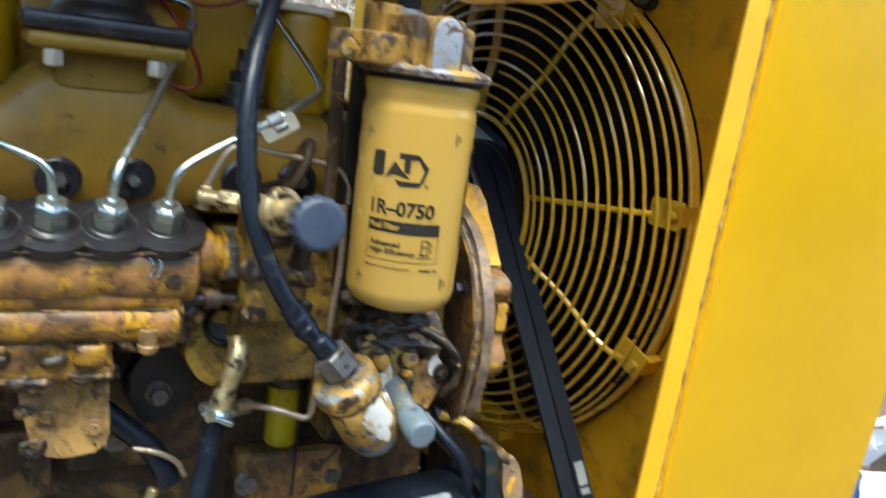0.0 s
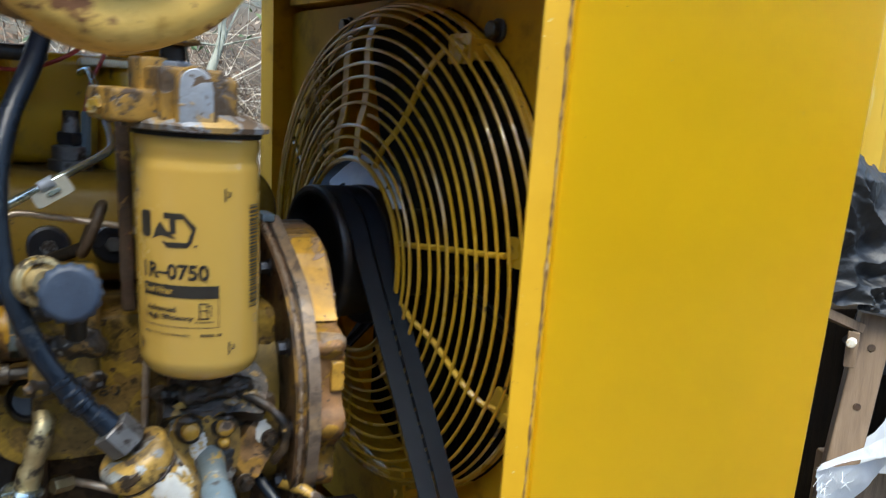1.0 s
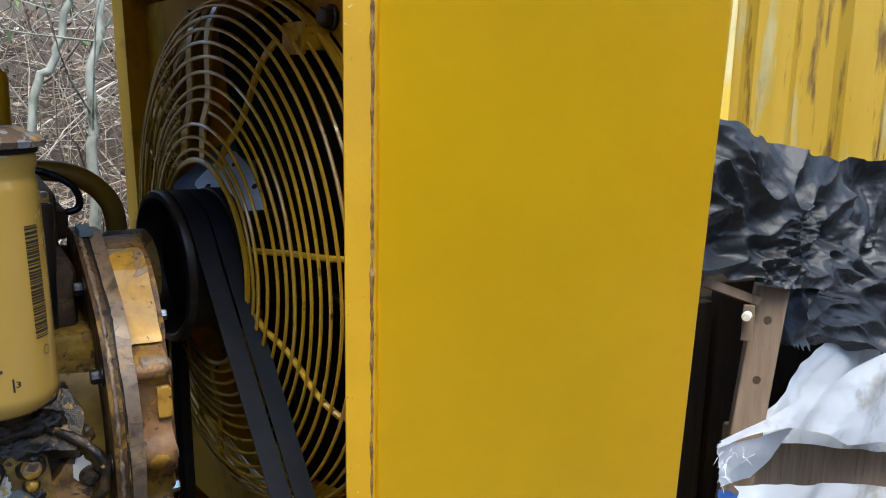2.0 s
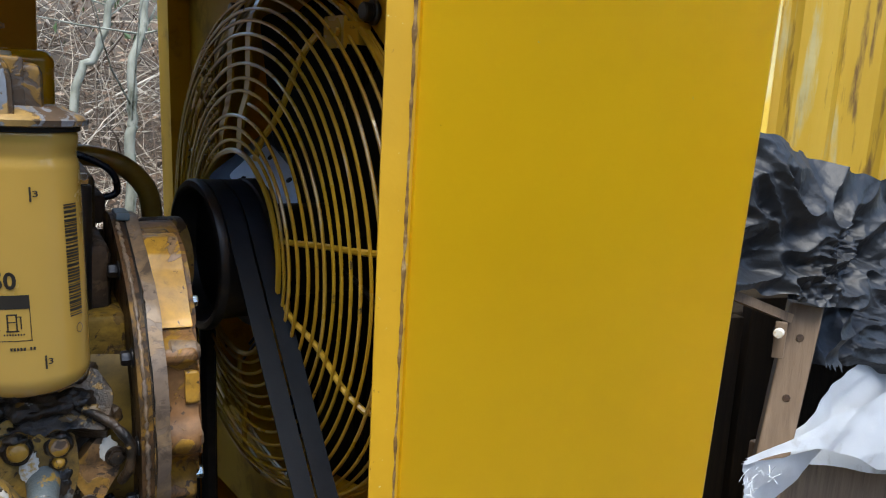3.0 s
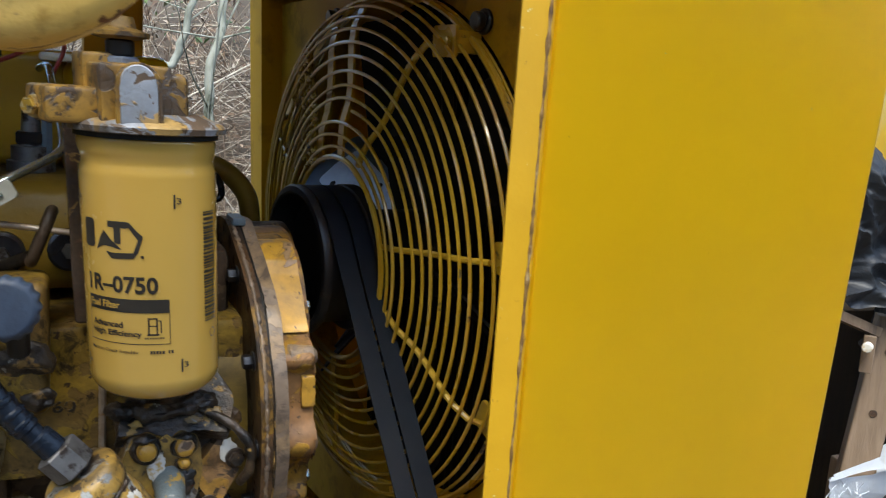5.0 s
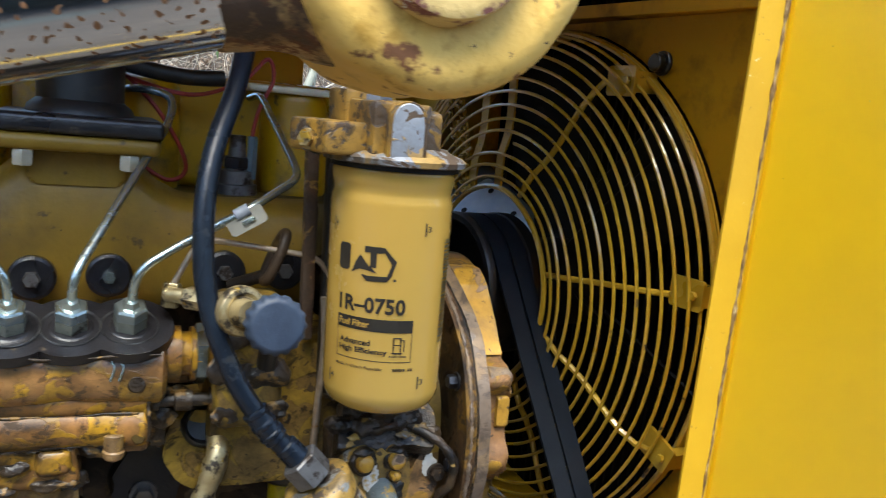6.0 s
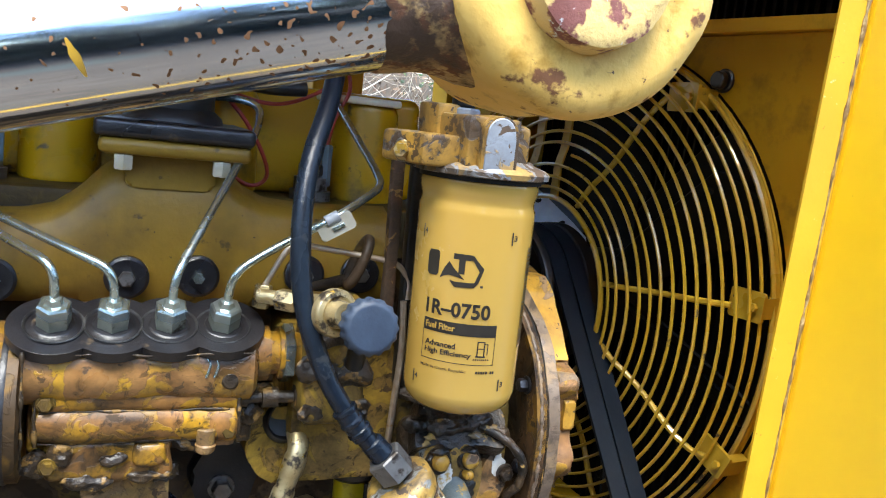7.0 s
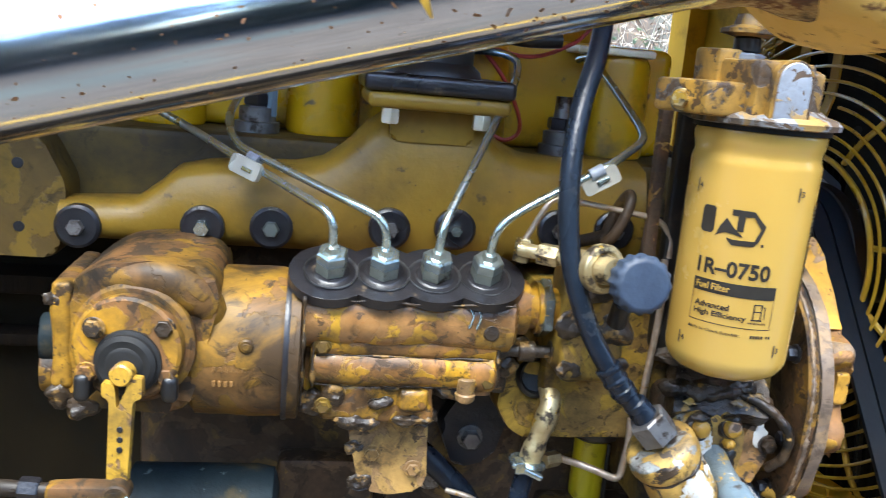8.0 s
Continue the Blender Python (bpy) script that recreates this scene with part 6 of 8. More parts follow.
LINES = [
    [(0.088, 0.774, 1.279), (0.087, 0.768, 1.310), (0.060, 0.795, 1.320), (-0.045, 0.900, 1.358), (-0.150, 0.962, 1.40)],
    [(0.131, 0.775, 1.279), (0.129, 0.769, 1.308), (0.104, 0.782, 1.317), (0.000, 0.868, 1.349), (-0.010, 0.900, 1.370), (0.004, 0.955, 1.405)],
    [(0.174, 0.776, 1.279), (0.175, 0.770, 1.305), (0.249, 0.882, 1.424), (0.252, 0.896, 1.446), (0.222, 0.912, 1.450), (0.200, 0.955, 1.445)],
    [(0.217, 0.777, 1.279), (0.220, 0.770, 1.309), (0.245, 0.776, 1.325), (0.306, 0.770, 1.363), (0.350, 0.806, 1.385), (0.350, 0.823, 1.396), (0.338, 0.945, 1.455), (0.330, 0.962, 1.45)],
]
for i, pts in enumerate(LINES):
    fuel_line(pts, "bright zinc plated injector line rising from the pump")
fuel_line([(0.247, 0.79, 1.290), (0.262, 0.79, 1.320), (0.271, 0.79, 1.333), (0.331, 0.79, 1.325), (0.366, 0.79, 1.320), (0.379, 0.79, 1.306), (0.380, 0.79, 1.286)], "thin rust-spotted return line crossing the manifold", 0.0026, 0.012, M_COPPER)
fuel_line([(0.318, 0.834, 1.073), (0.340, 0.81, 1.076), (0.369, 0.80, 1.067), (0.373, 0.80, 1.110), (0.372, 0.80, 1.130)], "thin bent copper tube above the alternator", 0.0035, 0.010, M_COPPER)


def line_clip(c, along, label, proud=0.0):
    t = thing("line_clip", c, label, "pipe clip", "clear plastic line clips")
    a = V(along).normalized()
    n = V((-0.15, -1, 0.05)).normalized()
    w = n.cross(a).normalized()
    mat_ = surface("translucent_plastic", [(0.36, 0.35, 0.30), (0.45, 0.44, 0.38)], (0.2, 0.35), scale=60, bump=0.1)
    mat_.node_tree.nodes["Principled BSDF"].inputs["Transmission Weight"].default_value = 0.35
    bm = B()
    prism(bm, round_outline([(-0.016, -0.015), (0.016, -0.015), (0.016, 0.0005), (-0.016, 0.0005)], 0.003), V(c) + n * (proud - 0.003), a, w, 0.005, 0.001)
    part("plate", bm, mat_, t)
    bm = B()
    tube(bm, [V(c) - a * 0.006, V(c) + a * 0.006], 0.0052, 14)
    part("saddle", bm, M_ALU, t, "metal saddle")
    bm = B()
    prism(bm, [(-0.004, -0.010), (0.007, -0.010), (0.007, -0.0065), (-0.004, -0.0065)], V(c) + n * (proud + 0.002), a, w, 0.002, 0.0005)
    part("tab", bm, M_ZINC, t, "bright tab")
    return t


line_clip((0.298, 0.770, 1.3585), (0.061, -0.006, 0.038), "clear plastic clip on an injector line")
line_clip((0.019, 0.850, 1.3395), (0.105, -0.08, -0.032), "clear plastic clip joining two injector lines", 0.019)


def supply_hose():
    t = thing("supply_hose", (0.30, 0.72, 1.18), "thick black rubber fuel hose with a steel hexagon end", "hose")
    pts = smooth_path([(0.335, 0.93, 1.70), (0.312, 0.84, 1.56), (0.292, 0.785, 1.465), (0.272, 0.752, 1.410), (0.264, 0.733, 1.360), (0.268, 0.722, 1.300), (0.287, 0.714, 1.245), (0.311, 0.708, 1.206), (0.333, 0.705, 1.181)], 8)
    bm = B()
    tube(bm, pts, 0.0082, 16)
    hose = part("hose", bm, M_HOSE, t)
    bm = B()
    sleeve = []
    for a, b in zip(pts[-11:-4], pts[-10:-3]):
        sleeve += [a.lerp(b, k / 4) for k in range(4)]
    tube(bm, sleeve, [0.0098 + (0.0009 if k % 9 in (1, 2, 3) else 0.0) - (0.0010 if k in (0, 27) else 0.0) for k in range(len(sleeve))], 16)
    part("crimp_sleeve", bm, M_HOSE, hose, "crimped black sleeve")
    bm = B()
    d = (V((0.352, 0.703, 1.162)) - V((0.326, 0.706, 1.190))).normalized()
    c = V((0.350, 0.7035, 1.1645))
    hexbar(bm, c - d * 0.013, c + d * 0.010, 0.0165, 0.2)
    part("hex_nut", bm, M_STEEL, t, "dull steel hexagon nut")
    bm = B()
    rod(bm, c - d * 0.030, c - d * 0.012, 0.0098, 0.0105, 18)
    part("neck", bm, M_HOSE, t)
    return t


def primer():
    t = thing("priming_pump", (0.30, 0.72, 1.285), "round blue-grey knurled priming knob on a brass fitting", "priming pump")
    c = V((0.312, 0.675, 1.289))
    d = V((-0.05, -1.0, 0.12)).normalized()
    u, v, n = basis(d)
    bm = B()
    seg = 72
    prof = [(-0.020, 0.0195, 0.0), (-0.018, 0.0218, 1.0), (-0.006, 0.0222, 1.0), (-0.003, 0.0208, 0.4), (-0.001, 0.0190, 0.0), (0.0, 0.0165, 0.0), (-0.0006, 0.008, 0.0)]
    rings = []
    for s, r, kn in prof:
        rings.append([bm.verts.new(c + n * s + (u * math.cos(2 * math.pi * i / seg) + v * math.sin(2 * math.pi * i / seg)) * (r + kn * 0.0009 * math.cos(2 * math.pi * i / 4.5))) for i in range(seg)])
    for a, b in zip(rings, rings[1:]):
        for i in range(seg):
            bm.faces.new((a[i], a[(i + 1) % seg], b[(i + 1) % seg], b[i]))
    bm.faces.new(rings[0])
    bm.faces.new(rings[-1])
    part("knob", bm, M_KNOB, t, "blue-grey knurled plastic knob")
    bm = B()
    lathe(bm, c - d * 0.019, -d, [(0, 0.012), (0.004, 0.013), (0.018, 0.013), (0.02, 0.010), (0.05, 0.010)], 24)
    part("barrel", bm, M_BLACK, t)
    bm = B()
    p = V((0.292, 0.714, 1.291))
    lathe(bm, p, (0.30, -0.90, 0.08), [(-0.03, 0.011), (-0.006, 0.011), (-0.004, 0.0185), (-0.003, 0.0195), (0.003, 0.0195), (0.005, 0.0180), (0.0055, 0.0145), (0.004, 0.0120), (0.016, 0.010)], 28)
    part("brass_union", bm, M_BRASS, t, "worn brass union")
    bm = B()
    hexbar(bm, (0.258, 0.772, 1.288), (0.272, 0.760, 1.288), 0.0095)
    rod(bm, (0.243, 0.784, 1.288), (0.285, 0.752, 1.288), 0.0062, seg=16)
    part("elbow", bm, M_BRASS, t)
    bm = B()
    hexbar(bm, (0.247, 0.788, 1.276), (0.249, 0.789, 1.296), 0.0075)
    part("tube_nut", bm, M_BRASS, t)
    bm = B()
    rod(bm, (0.318, 0.725, 1.262), (0.318, 0.735, 1.240), 0.008, seg=16)
    part("outlet", bm, M_BLACK, t)
    bm = B()
    box(bm, (0.284, 0.755, 1.180), (0.338, 0.815, 1.288), 0.008, 0, 3)
    rough_up(bm, 0.0015, 40)
    part("body", bm, M_PALEOLIVE, t, "greasy olive-yellow pump body")
    for k, (x, z, r) in enumerate(((0.292, 1.232, 0.014), (0.322, 1.228, 0.016), (0.304, 1.262, 0.015), (0.330, 1.196, 0.010), (0.290, 1.192, 0.009))):
        grease_blot(t, (x, 0.756, z), r, (1.2, 0.35, 0.9), 2.3 * k + 1)
    return t


def lifting_eye():
    bm = B()
    path = [V((0.333 + 0.016 * math.sin(a) * 0.5, 0.800 - 0.012 * math.cos(a), 1.317 + 0.021 * math.sin(a) * 1.0)) for a in [2 * math.pi * k / 24 for k in range(24)]]
    tube(bm, path, 0.0048, 10, closed=True)
    rod(bm, (0.327, 0.806, 1.300), (0.300, 0.83, 1.285), 0.0055)
    return solo("hook_eye", bm, M_BLOCK, "greasy dark steel eye beside the return line", "hook")


supply_hose()
primer()
lifting_eye()


# ---- timing cover ----
def timing_cover():
    t = thing("timing_cover", (0.53, 0.90, 0.95), "cast timing gear cover with tan and orange flaking paint", "gear cover", leans=True)
    shape = [(0.96, 1.300), (0.935, 1.316), (0.885, 1.318), (0.850, 1.303), (0.810, 1.286), (0.783, 1.270), (0.764, 1.254), (0.750, 1.238), (0.738, 1.213), (0.730, 1.188), (0.726, 1.165), (0.726, 1.130), (0.734, 1.087), (0.760, 1.050), (0.81, 1.035), (0.90, 1.02), (0.96, 1.02)]
    bm = B()
    prism(bm, round_outline(shape, 0.015), (0.4965, 0, 0), (0, 1, 0), (0, 0, 1), 0.0102, 0.002)
    part("back_plate", bm, M_COVERDARK, t, "greasy back plate")
    bm = B()
    prism(bm, round_outline([(y + 0.0015, z) for y, z in shape], 0.015), (0.5067, 0, 0), (0, 1, 0), (0, 0, 1), 0.0023, 0.0)
    part("gasket", bm, M_SEAL, t, "black gasket edge")
    inner = [(0.95, 1.300), (0.91, 1.308), (0.86, 1.298), (0.832, 1.282), (0.810, 1.245), (0.790, 1.20), (0.782, 1.14), (0.788, 1.09), (0.82, 1.06), (0.90, 1.03), (0.95, 1.03)]
    bm = B()
    prism(bm, round_outline(shape, 0.015), (0.509, 0, 0), (0, 1, 0), (0, 0, 1), 0.0115, 0.003)
    rough_up(bm, 0.0012, 40)
    part("flange", bm, M_TANFLANGE, t, "grey and tan bare flange")
    bm = B()
    prism(bm, round_outline(inner, 0.02), (0.516, 0, 0), (0, 1, 0), (0, 0, 1), 0.042, 0.012, 3)
    rough_up(bm, 0.0015, 35)
    part("dome", bm, M_COVERGEAR, t)
    # thick lumpy rim: raised pads, bolt lugs and hollows follow one another down the near side
    rim = [(0.89, 1.304), (0.850, 1.302), (0.828, 1.290), (0.820, 1.276), (0.806, 1.262), (0.797, 1.250), (0.788, 1.236), (0.780, 1.228), (0.762, 1.224), (0.750, 1.218), (0.748, 1.209), (0.757, 1.201), (0.758, 1.190),
           (0.757, 1.165), (0.752, 1.152), (0.744, 1.142), (0.740, 1.131), (0.746, 1.121), (0.760, 1.114), (0.774, 1.098), (0.776, 1.082), (0.768, 1.068), (0.776, 1.056), (0.83, 1.05), (0.90, 1.1), (0.90, 1.25)]
    bm = B()
    prism(bm, round_outline(rim, 0.004, 2), (0.518, 0, 0), (0, 1, 0), (0, 0, 1), 0.032, 0.005, 3)
    rough_up(bm, 0.0012, 60)
    part("lumpy_rim", bm, M_COVERGEAR, t)
    bm = B()
    prism(bm, round_outline([(0.95, 1.215), (0.810, 1.212), (0.796, 1.200), (0.788, 1.182), (0.785, 1.150), (0.785, 1.100), (0.790, 1.070), (0.81, 1.050), (0.95, 1.03)], 0.010), (0.425, 0, 0), (0, 1, 0), (0, 0, 1), 0.0713, 0.006, 3)
    rough_up(bm, 0.0016, 24)
    part("rear_housing", bm, M_OLIVE, t, "dull olive-yellow gear housing")
    # knobbly sealant pressed out along the back plate
    path = []
    for (ya, za), (yb, zb) in zip(shape[2:13], shape[3:14]):
        n = max(3, int(math.hypot(yb - ya, zb - za) / 0.0018))
        path += [V((0.5015 + 0.0012 * noise.noise(V((za * 90, k * 0.7, 1))), ya + (yb - ya) * k / n + 0.0006, za + (zb - za) * k / n)) for k in range(n)]
    bm = tube(B(), path, [0.0019 + 0.0014 * noise.noise(p * 210) for p in path], 7)
    part("sealant", bm, M_TANFLANGE, t, "grimy knobbly sealant", angle=70)
    grease_shade_line(t, [(0.5075, 0.8105, 1.284), (0.5075, 0.7635, 1.252), (0.5075, 0.7375, 1.212), (0.5075, 0.7295, 1.186), (0.5075, 0.7255, 1.16), (0.5075, 0.7265, 1.12), (0.5075, 0.735, 1.085)], 0.0015, 2.2)
    for y, z, r in ((0.762, 1.213, 0.012), (0.756, 1.131, 0.012)):
        bm = B()
        rod(bm, (0.524, y, z), (0.553, y, z), r, r * 0.85, 18, 0.004)
        part("bolt_lug", bm, M_TANFLANGE, t, "tan bolt lug")
    # painted pads lie proud of the bare tan rim, their edges broken
    for edge_, deep in (([(0.846, 1.303), (0.826, 1.290), (0.8175, 1.277), (0.803, 1.262), (0.794, 1.250), (0.785, 1.236), (0.779, 1.2305)], 0.030), ([(0.7555, 1.197), (0.7550, 1.180), (0.7545, 1.166)], 0.012)):
        bm = B()
        prism(bm, round_outline([(y - 0.0022, z) for y, z in edge_] + [(y + 0.020, z) for y, z in reversed(edge_)], 0.003), (0.5505 - deep, 0, 0), (0, 1, 0), (0, 0, 1), deep, 0.003, 3)
        rough_up(bm, 0.0008, 80)
        part("rim_pad", bm, M_PAD, t, "bright orange-yellow raised pad")
    bm = B()
    box(bm, (0.500, 0.872, 1.314), (0.513, 0.905, 1.322), 0.002)
    part("bare_tab", bm, M_PLUG, t, "bare shiny metal tab")
    for y, z in ((0.828, 1.275), (0.757, 1.213), (0.745, 1.135), (0.762, 1.075), (0.82, 1.05)):
        bolt("cover_bolt", t, (0.4965, y, z), (-1, 0, 0), 0.0068, 0.008, M_GASKET, 0.009)
    for y, z, r in ((0.838, 1.240, 0.006), (0.84, 1.10, 0.008), (0.83, 1.06, 0.007)):
        bolt("cover_stud", t, (0.552, y, z), (1, 0, 0), r, 0.015, M_ZINC)
    return t


timing_cover()


# ---- fuel transfer pump below the filter ----
def lump(bm, c, r, stretch, seed):
    """An uneven lump of caked grease and dirt."""
    made = bmesh.ops.create_icosphere(bm, subdivisions=4, radius=r, matrix=pose(*c) @ Matrix.Diagonal((*stretch, 1)))
    bm.normal_update()
    k = V((seed, 0, 2 * seed))
    for v in made["verts"]:
        v.co += v.normal * r * (0.42 * noise.noise(v.co * 60 + k) + 0.26 * noise.noise(v.co * 150 + k) + 0.10 * noise.noise(v.co * 380 + k))


def transfer_pump():
    t = thing("transfer_pump", (0.43, 0.76, 1.05), "greasy fuel transfer pump with worn yellow and white paint", "fuel pump")
    bm = B()
    box(bm, (0.388, 0.774, 1.075), (0.480, 0.84, 1.168), 0.012, 0, 3)
    rough_up(bm, 0.004, 45)
    part("body", bm, M_SLUDGE, t, "pump body caked in brown grease")
    # yellow front casting under the two capped bolts
    bm = B()
    prism(bm, round_outline([(0.396, 1.090), (0.388, 1.130), (0.394, 1.156), (0.410, 1.163), (0.424, 1.154), (0.438, 1.162), (0.452, 1.152), (0.454, 1.125), (0.446, 1.090)], 0.006), (0, 0.744, 0), (1, 0, 0), (0, 0, 1), -0.03, 0.005, 3)
    rough_up(bm, 0.0022, 55)
    front = part("front_casting", bm, M_PUMPW, t, "yellow front casting with flaked paint")
    paint_patch(front, (0.4175, 0.7425, 1.1345), (0.05, -1, 0.15), (0.1, 0, 1), 0.007, 0.013, 0.05, M_WHITEWORN, "white undercoat", 1.3)
    paint_patch(front, (0.4420, 0.7425, 1.118), (0.05, -1, 0.15), (0.3, 0, 1), 0.006, 0.010, 0.05, M_SLUDGE, "grease stain", 4.4)
    for x, y, z, r in ((0.4085, 0.741, 1.1495, 0.0082), (0.4385, 0.743, 1.1490, 0.0078), (0.4385, 0.745, 1.1345, 0.0050)):
        ax = V((0.06, -1, 0.06)).normalized()
        bm = B()
        lathe(bm, V((x, y, z)) - ax * 0.004, ax, [(0, r * 1.5), (0.004, r * 1.42), (0.0056, r * 1.2), (0.0050, r * 1.02)], 30)
        rough_up(bm, 0.0026, 120, x)
        boss = part("boss", bm, M_SLUDGE, front, "greasy boss")
        bm = B()
        lathe(bm, V((x, y, z)) - ax * 0.001, ax, [(0, r), (0.006, r * 0.98), (0.0085, r * 0.82), (0.0098, r * 0.45), (0.0102, r * 0.1)], 20)
        rough_up(bm, 0.0007, 160, x)
        part("capped_bolt", bm, M_PAD, t, "orange painted round bolt")
        if r > 0.006:
            bm = B()
            lump(bm, (x - 0.001, y - 0.001, z + r * 1.15), r * 0.8, (1.35, 0.8, 0.45), x * 40)
            part("grease", bm, M_SLUDGE, front, "caked grease", angle=80)
    # inlet barrel under the hose nut
    p, q = V((0.350, 0.704, 1.160)), V((0.418, 0.7215, 1.0625))
    d = (q - p).normalized()
    bm = B()
    lathe(bm, p + d * 0.008, d, [(0, 0.016), (0.002, 0.0235), (0.004, 0.0275), (0.007, 0.0296), (0.0165, 0.0300), (0.0215, 0.0285), (0.0235, 0.0265), (0.025, 0.0255), (0.028, 0.0262), (0.046, 0.0278), (0.064, 0.0268), (0.077, 0.0245)], 44)
    rough_up(bm, 0.0014, 50)
    inlet = part("inlet_barrel", bm, M_PUMPW, t, "yellow barrel with worn white paint")
    bm = B()
    lathe(bm, p + d * 0.083, d, [(0, 0.0246), (0.004, 0.0240), (0.012, 0.0205), (0.018, 0.0145), (0.020, 0.006)], 36)
    rough_up(bm, 0.0012, 60)
    part("barrel_end", bm, M_PLUG, inlet, "dull grey barrel end")
    bm = B()
    u, v, n = basis(d)
    tube(bm, [p + d * (0.0335 + 0.0018 * noise.noise(V((math.cos(a) * 2, math.sin(a) * 2, 1)))) + (u * math.cos(a) + v * math.sin(a)) * 0.0258 for a in [2 * math.pi * k / 56 for k in range(56)]], [0.0012 + 0.0022 * abs(noise.noise(V((k * 0.23, 4, 0)))) for k in range(56)], 8, closed=True)
    part("grease", bm, M_SLUDGE, inlet, "dark uneven band in the groove", angle=80)
    out = V((0.0074, -0.0266, 0.0004)).normalized()
    paint_patch(inlet, p + d * 0.055 + out * 0.0279, out, d, 0.0165, 0.020, 0.0279, M_WHITEWORN, "large white worn patch", 7.1)
    paint_patch(inlet, p + d * 0.050 + V((0.0205, -0.0155, 0.0105)).normalized() * 0.0279, (0.0205, -0.0155, 0.0105), d, 0.007, 0.010, 0.0279, M_WHITEWORN, "small white worn patch", 2.6)
    paint_patch(inlet, p + d * 0.020 + V((-0.3, -1, -0.2)).normalized() * 0.0312, (-0.3, -1, -0.2), d, 0.012, 0.005, 0.0312, M_SLUDGE, "grease stain", 3.9)
    # plugged outlet
    a, b = V((0.4270, 0.748, 1.1190)), V((0.4230, 0.669, 1.1060))
    pd = (b - a).normalized()
    bm = B()
    lathe(bm, a, pd, [(0, 0.0135), (0.012, 0.0125), (0.030, 0.0112), (0.056, 0.0108)], 30)
    rough_up(bm, 0.0010, 70)
    plug = part("plug_barrel", bm, M_PLUGWORN, t, "grey barrel with yellow paint remains")
    bm = B()
    lathe(bm, a + pd * 0.050, pd, [(0, 0.0115), (0.001, 0.0135), (0.026, 0.0138), (0.030, 0.0118), (0.031, 0.007)], 30)
    part("plug_cap", bm, M_PLUG, plug, "blue-grey cap")
    bm = B()
    prism(bm, round_outline([(0.441, 1.100), (0.450, 1.100), (0.4585, 1.044), (0.4500, 1.043)], 0.001), (0, -0.028, 0), (1, 0, 0), (0, 0.70, 1), 0.003, 0.0006)
    part("tab", bm, M_PAD, t, "narrow yellow tab")
    # side flange with its dark bolts
    bm = B()
    prism(bm, round_outline([(0.004, 0.029), (0.012, 0.024), (0.021, 0.004), (0.018, -0.006), (0.003, -0.030), (-0.005, -0.028), (-0.020, -0.002), (-0.018, 0.006)], 0.004), (0.468, 0.757, 1.117), (1, 0.1, 0), (0, 0.12, 1), -0.022, 0.004, 3)
    rough_up(bm, 0.0020, 70)
    flange = part("side_flange", bm, M_FLANGE, t, "orange-brown flange with worn paint")
    paint_patch(flange, (0.4770, 0.7585, 1.1345), (0.05, -1, 0.12), (0, 0, 1), 0.007, 0.009, 0.06, M_WHITEWORN, "white undercoat", 5.2)
    for x, y, z in ((0.4835, 0.7575, 1.1275), (0.4610, 0.7545, 1.0880)):
        bolt("flange_bolt", flange, (x, y, z), (0.1, -1, 0.05), 0.0070, 0.006, M_SLUDGE, 0.0090)
    # sloping cover caked in grease, and the curled black strap beside it
    bm = B()
    prism(bm, round_outline([(0.384, 0.000), (0.390, 0.020), (0.398, 0.052), (0.470, 0.060), (0.482, 0.030), (0.478, -0.004), (0.452, 0.006), (0.430, -0.002), (0.408, 0.004)], 0.005), (0, 0.748, 1.158), (1, 0, 0), (0, 0.72, 0.69), -0.02, 0.004, 3)
    rough_up(bm, 0.0045, 40, 4.0)
    cover = part("greasy_cover", bm, M_SLUDGE, t, "cover under brown caked grease", angle=70)
    for k, (x, y, z, r, w) in enumerate(((0.392, 0.765, 1.176, 0.012, (1.0, 1.0, 0.8)), (0.424, 0.762, 1.176, 0.015, (1.6, 0.9, 0.5)), (0.452, 0.768, 1.180, 0.014, (1.3, 1.0, 0.6)), (0.412, 0.795, 1.194, 0.020, (1.3, 1.0, 0.5)), (0.446, 0.800, 1.192, 0.020, (1.3, 1.0, 0.5)), (0.474, 0.770, 1.160, 0.013, (1.0, 0.8, 1.1)))):
        bm = B()
        lump(bm, (x, y, z), r, w, 3.1 * k)
        part("grease_lump", bm, M_SLUDGE, cover, "brown caked grease", angle=80)
    for k, (x, z, w, h) in enumerate(((0.402, 1.166, 0.006, 0.003), (0.447, 1.166, 0.008, 0.0035), (0.466, 1.170, 0.005, 0.004))):
        paint_patch(cover, (x, 0.7435 + 0.9 * (z - 1.158), z + 0.003), (0.0, -0.7, 0.7), (0, 0.7, 0.7), w, h, 0.05, M_PUMPW, "paint remains", 2.2 * k)
    bm = B()
    path = smooth_path([(0.4488, 0.768, 1.176), (0.468, 0.752, 1.168), (0.4827, 0.744, 1.159), (0.4930, 0.741, 1.143), (0.4935, 0.744, 1.122), (0.488, 0.756, 1.105)])
    tube(bm, path, [0.0042 + 0.0016 * noise.noise(p_ * 70) for p_ in path], 12)
    rough_up(bm, 0.0012, 90)
    part("curled_strap", bm, M_SLUDGE, t, "curled black strap")
    return t


transfer_pump()


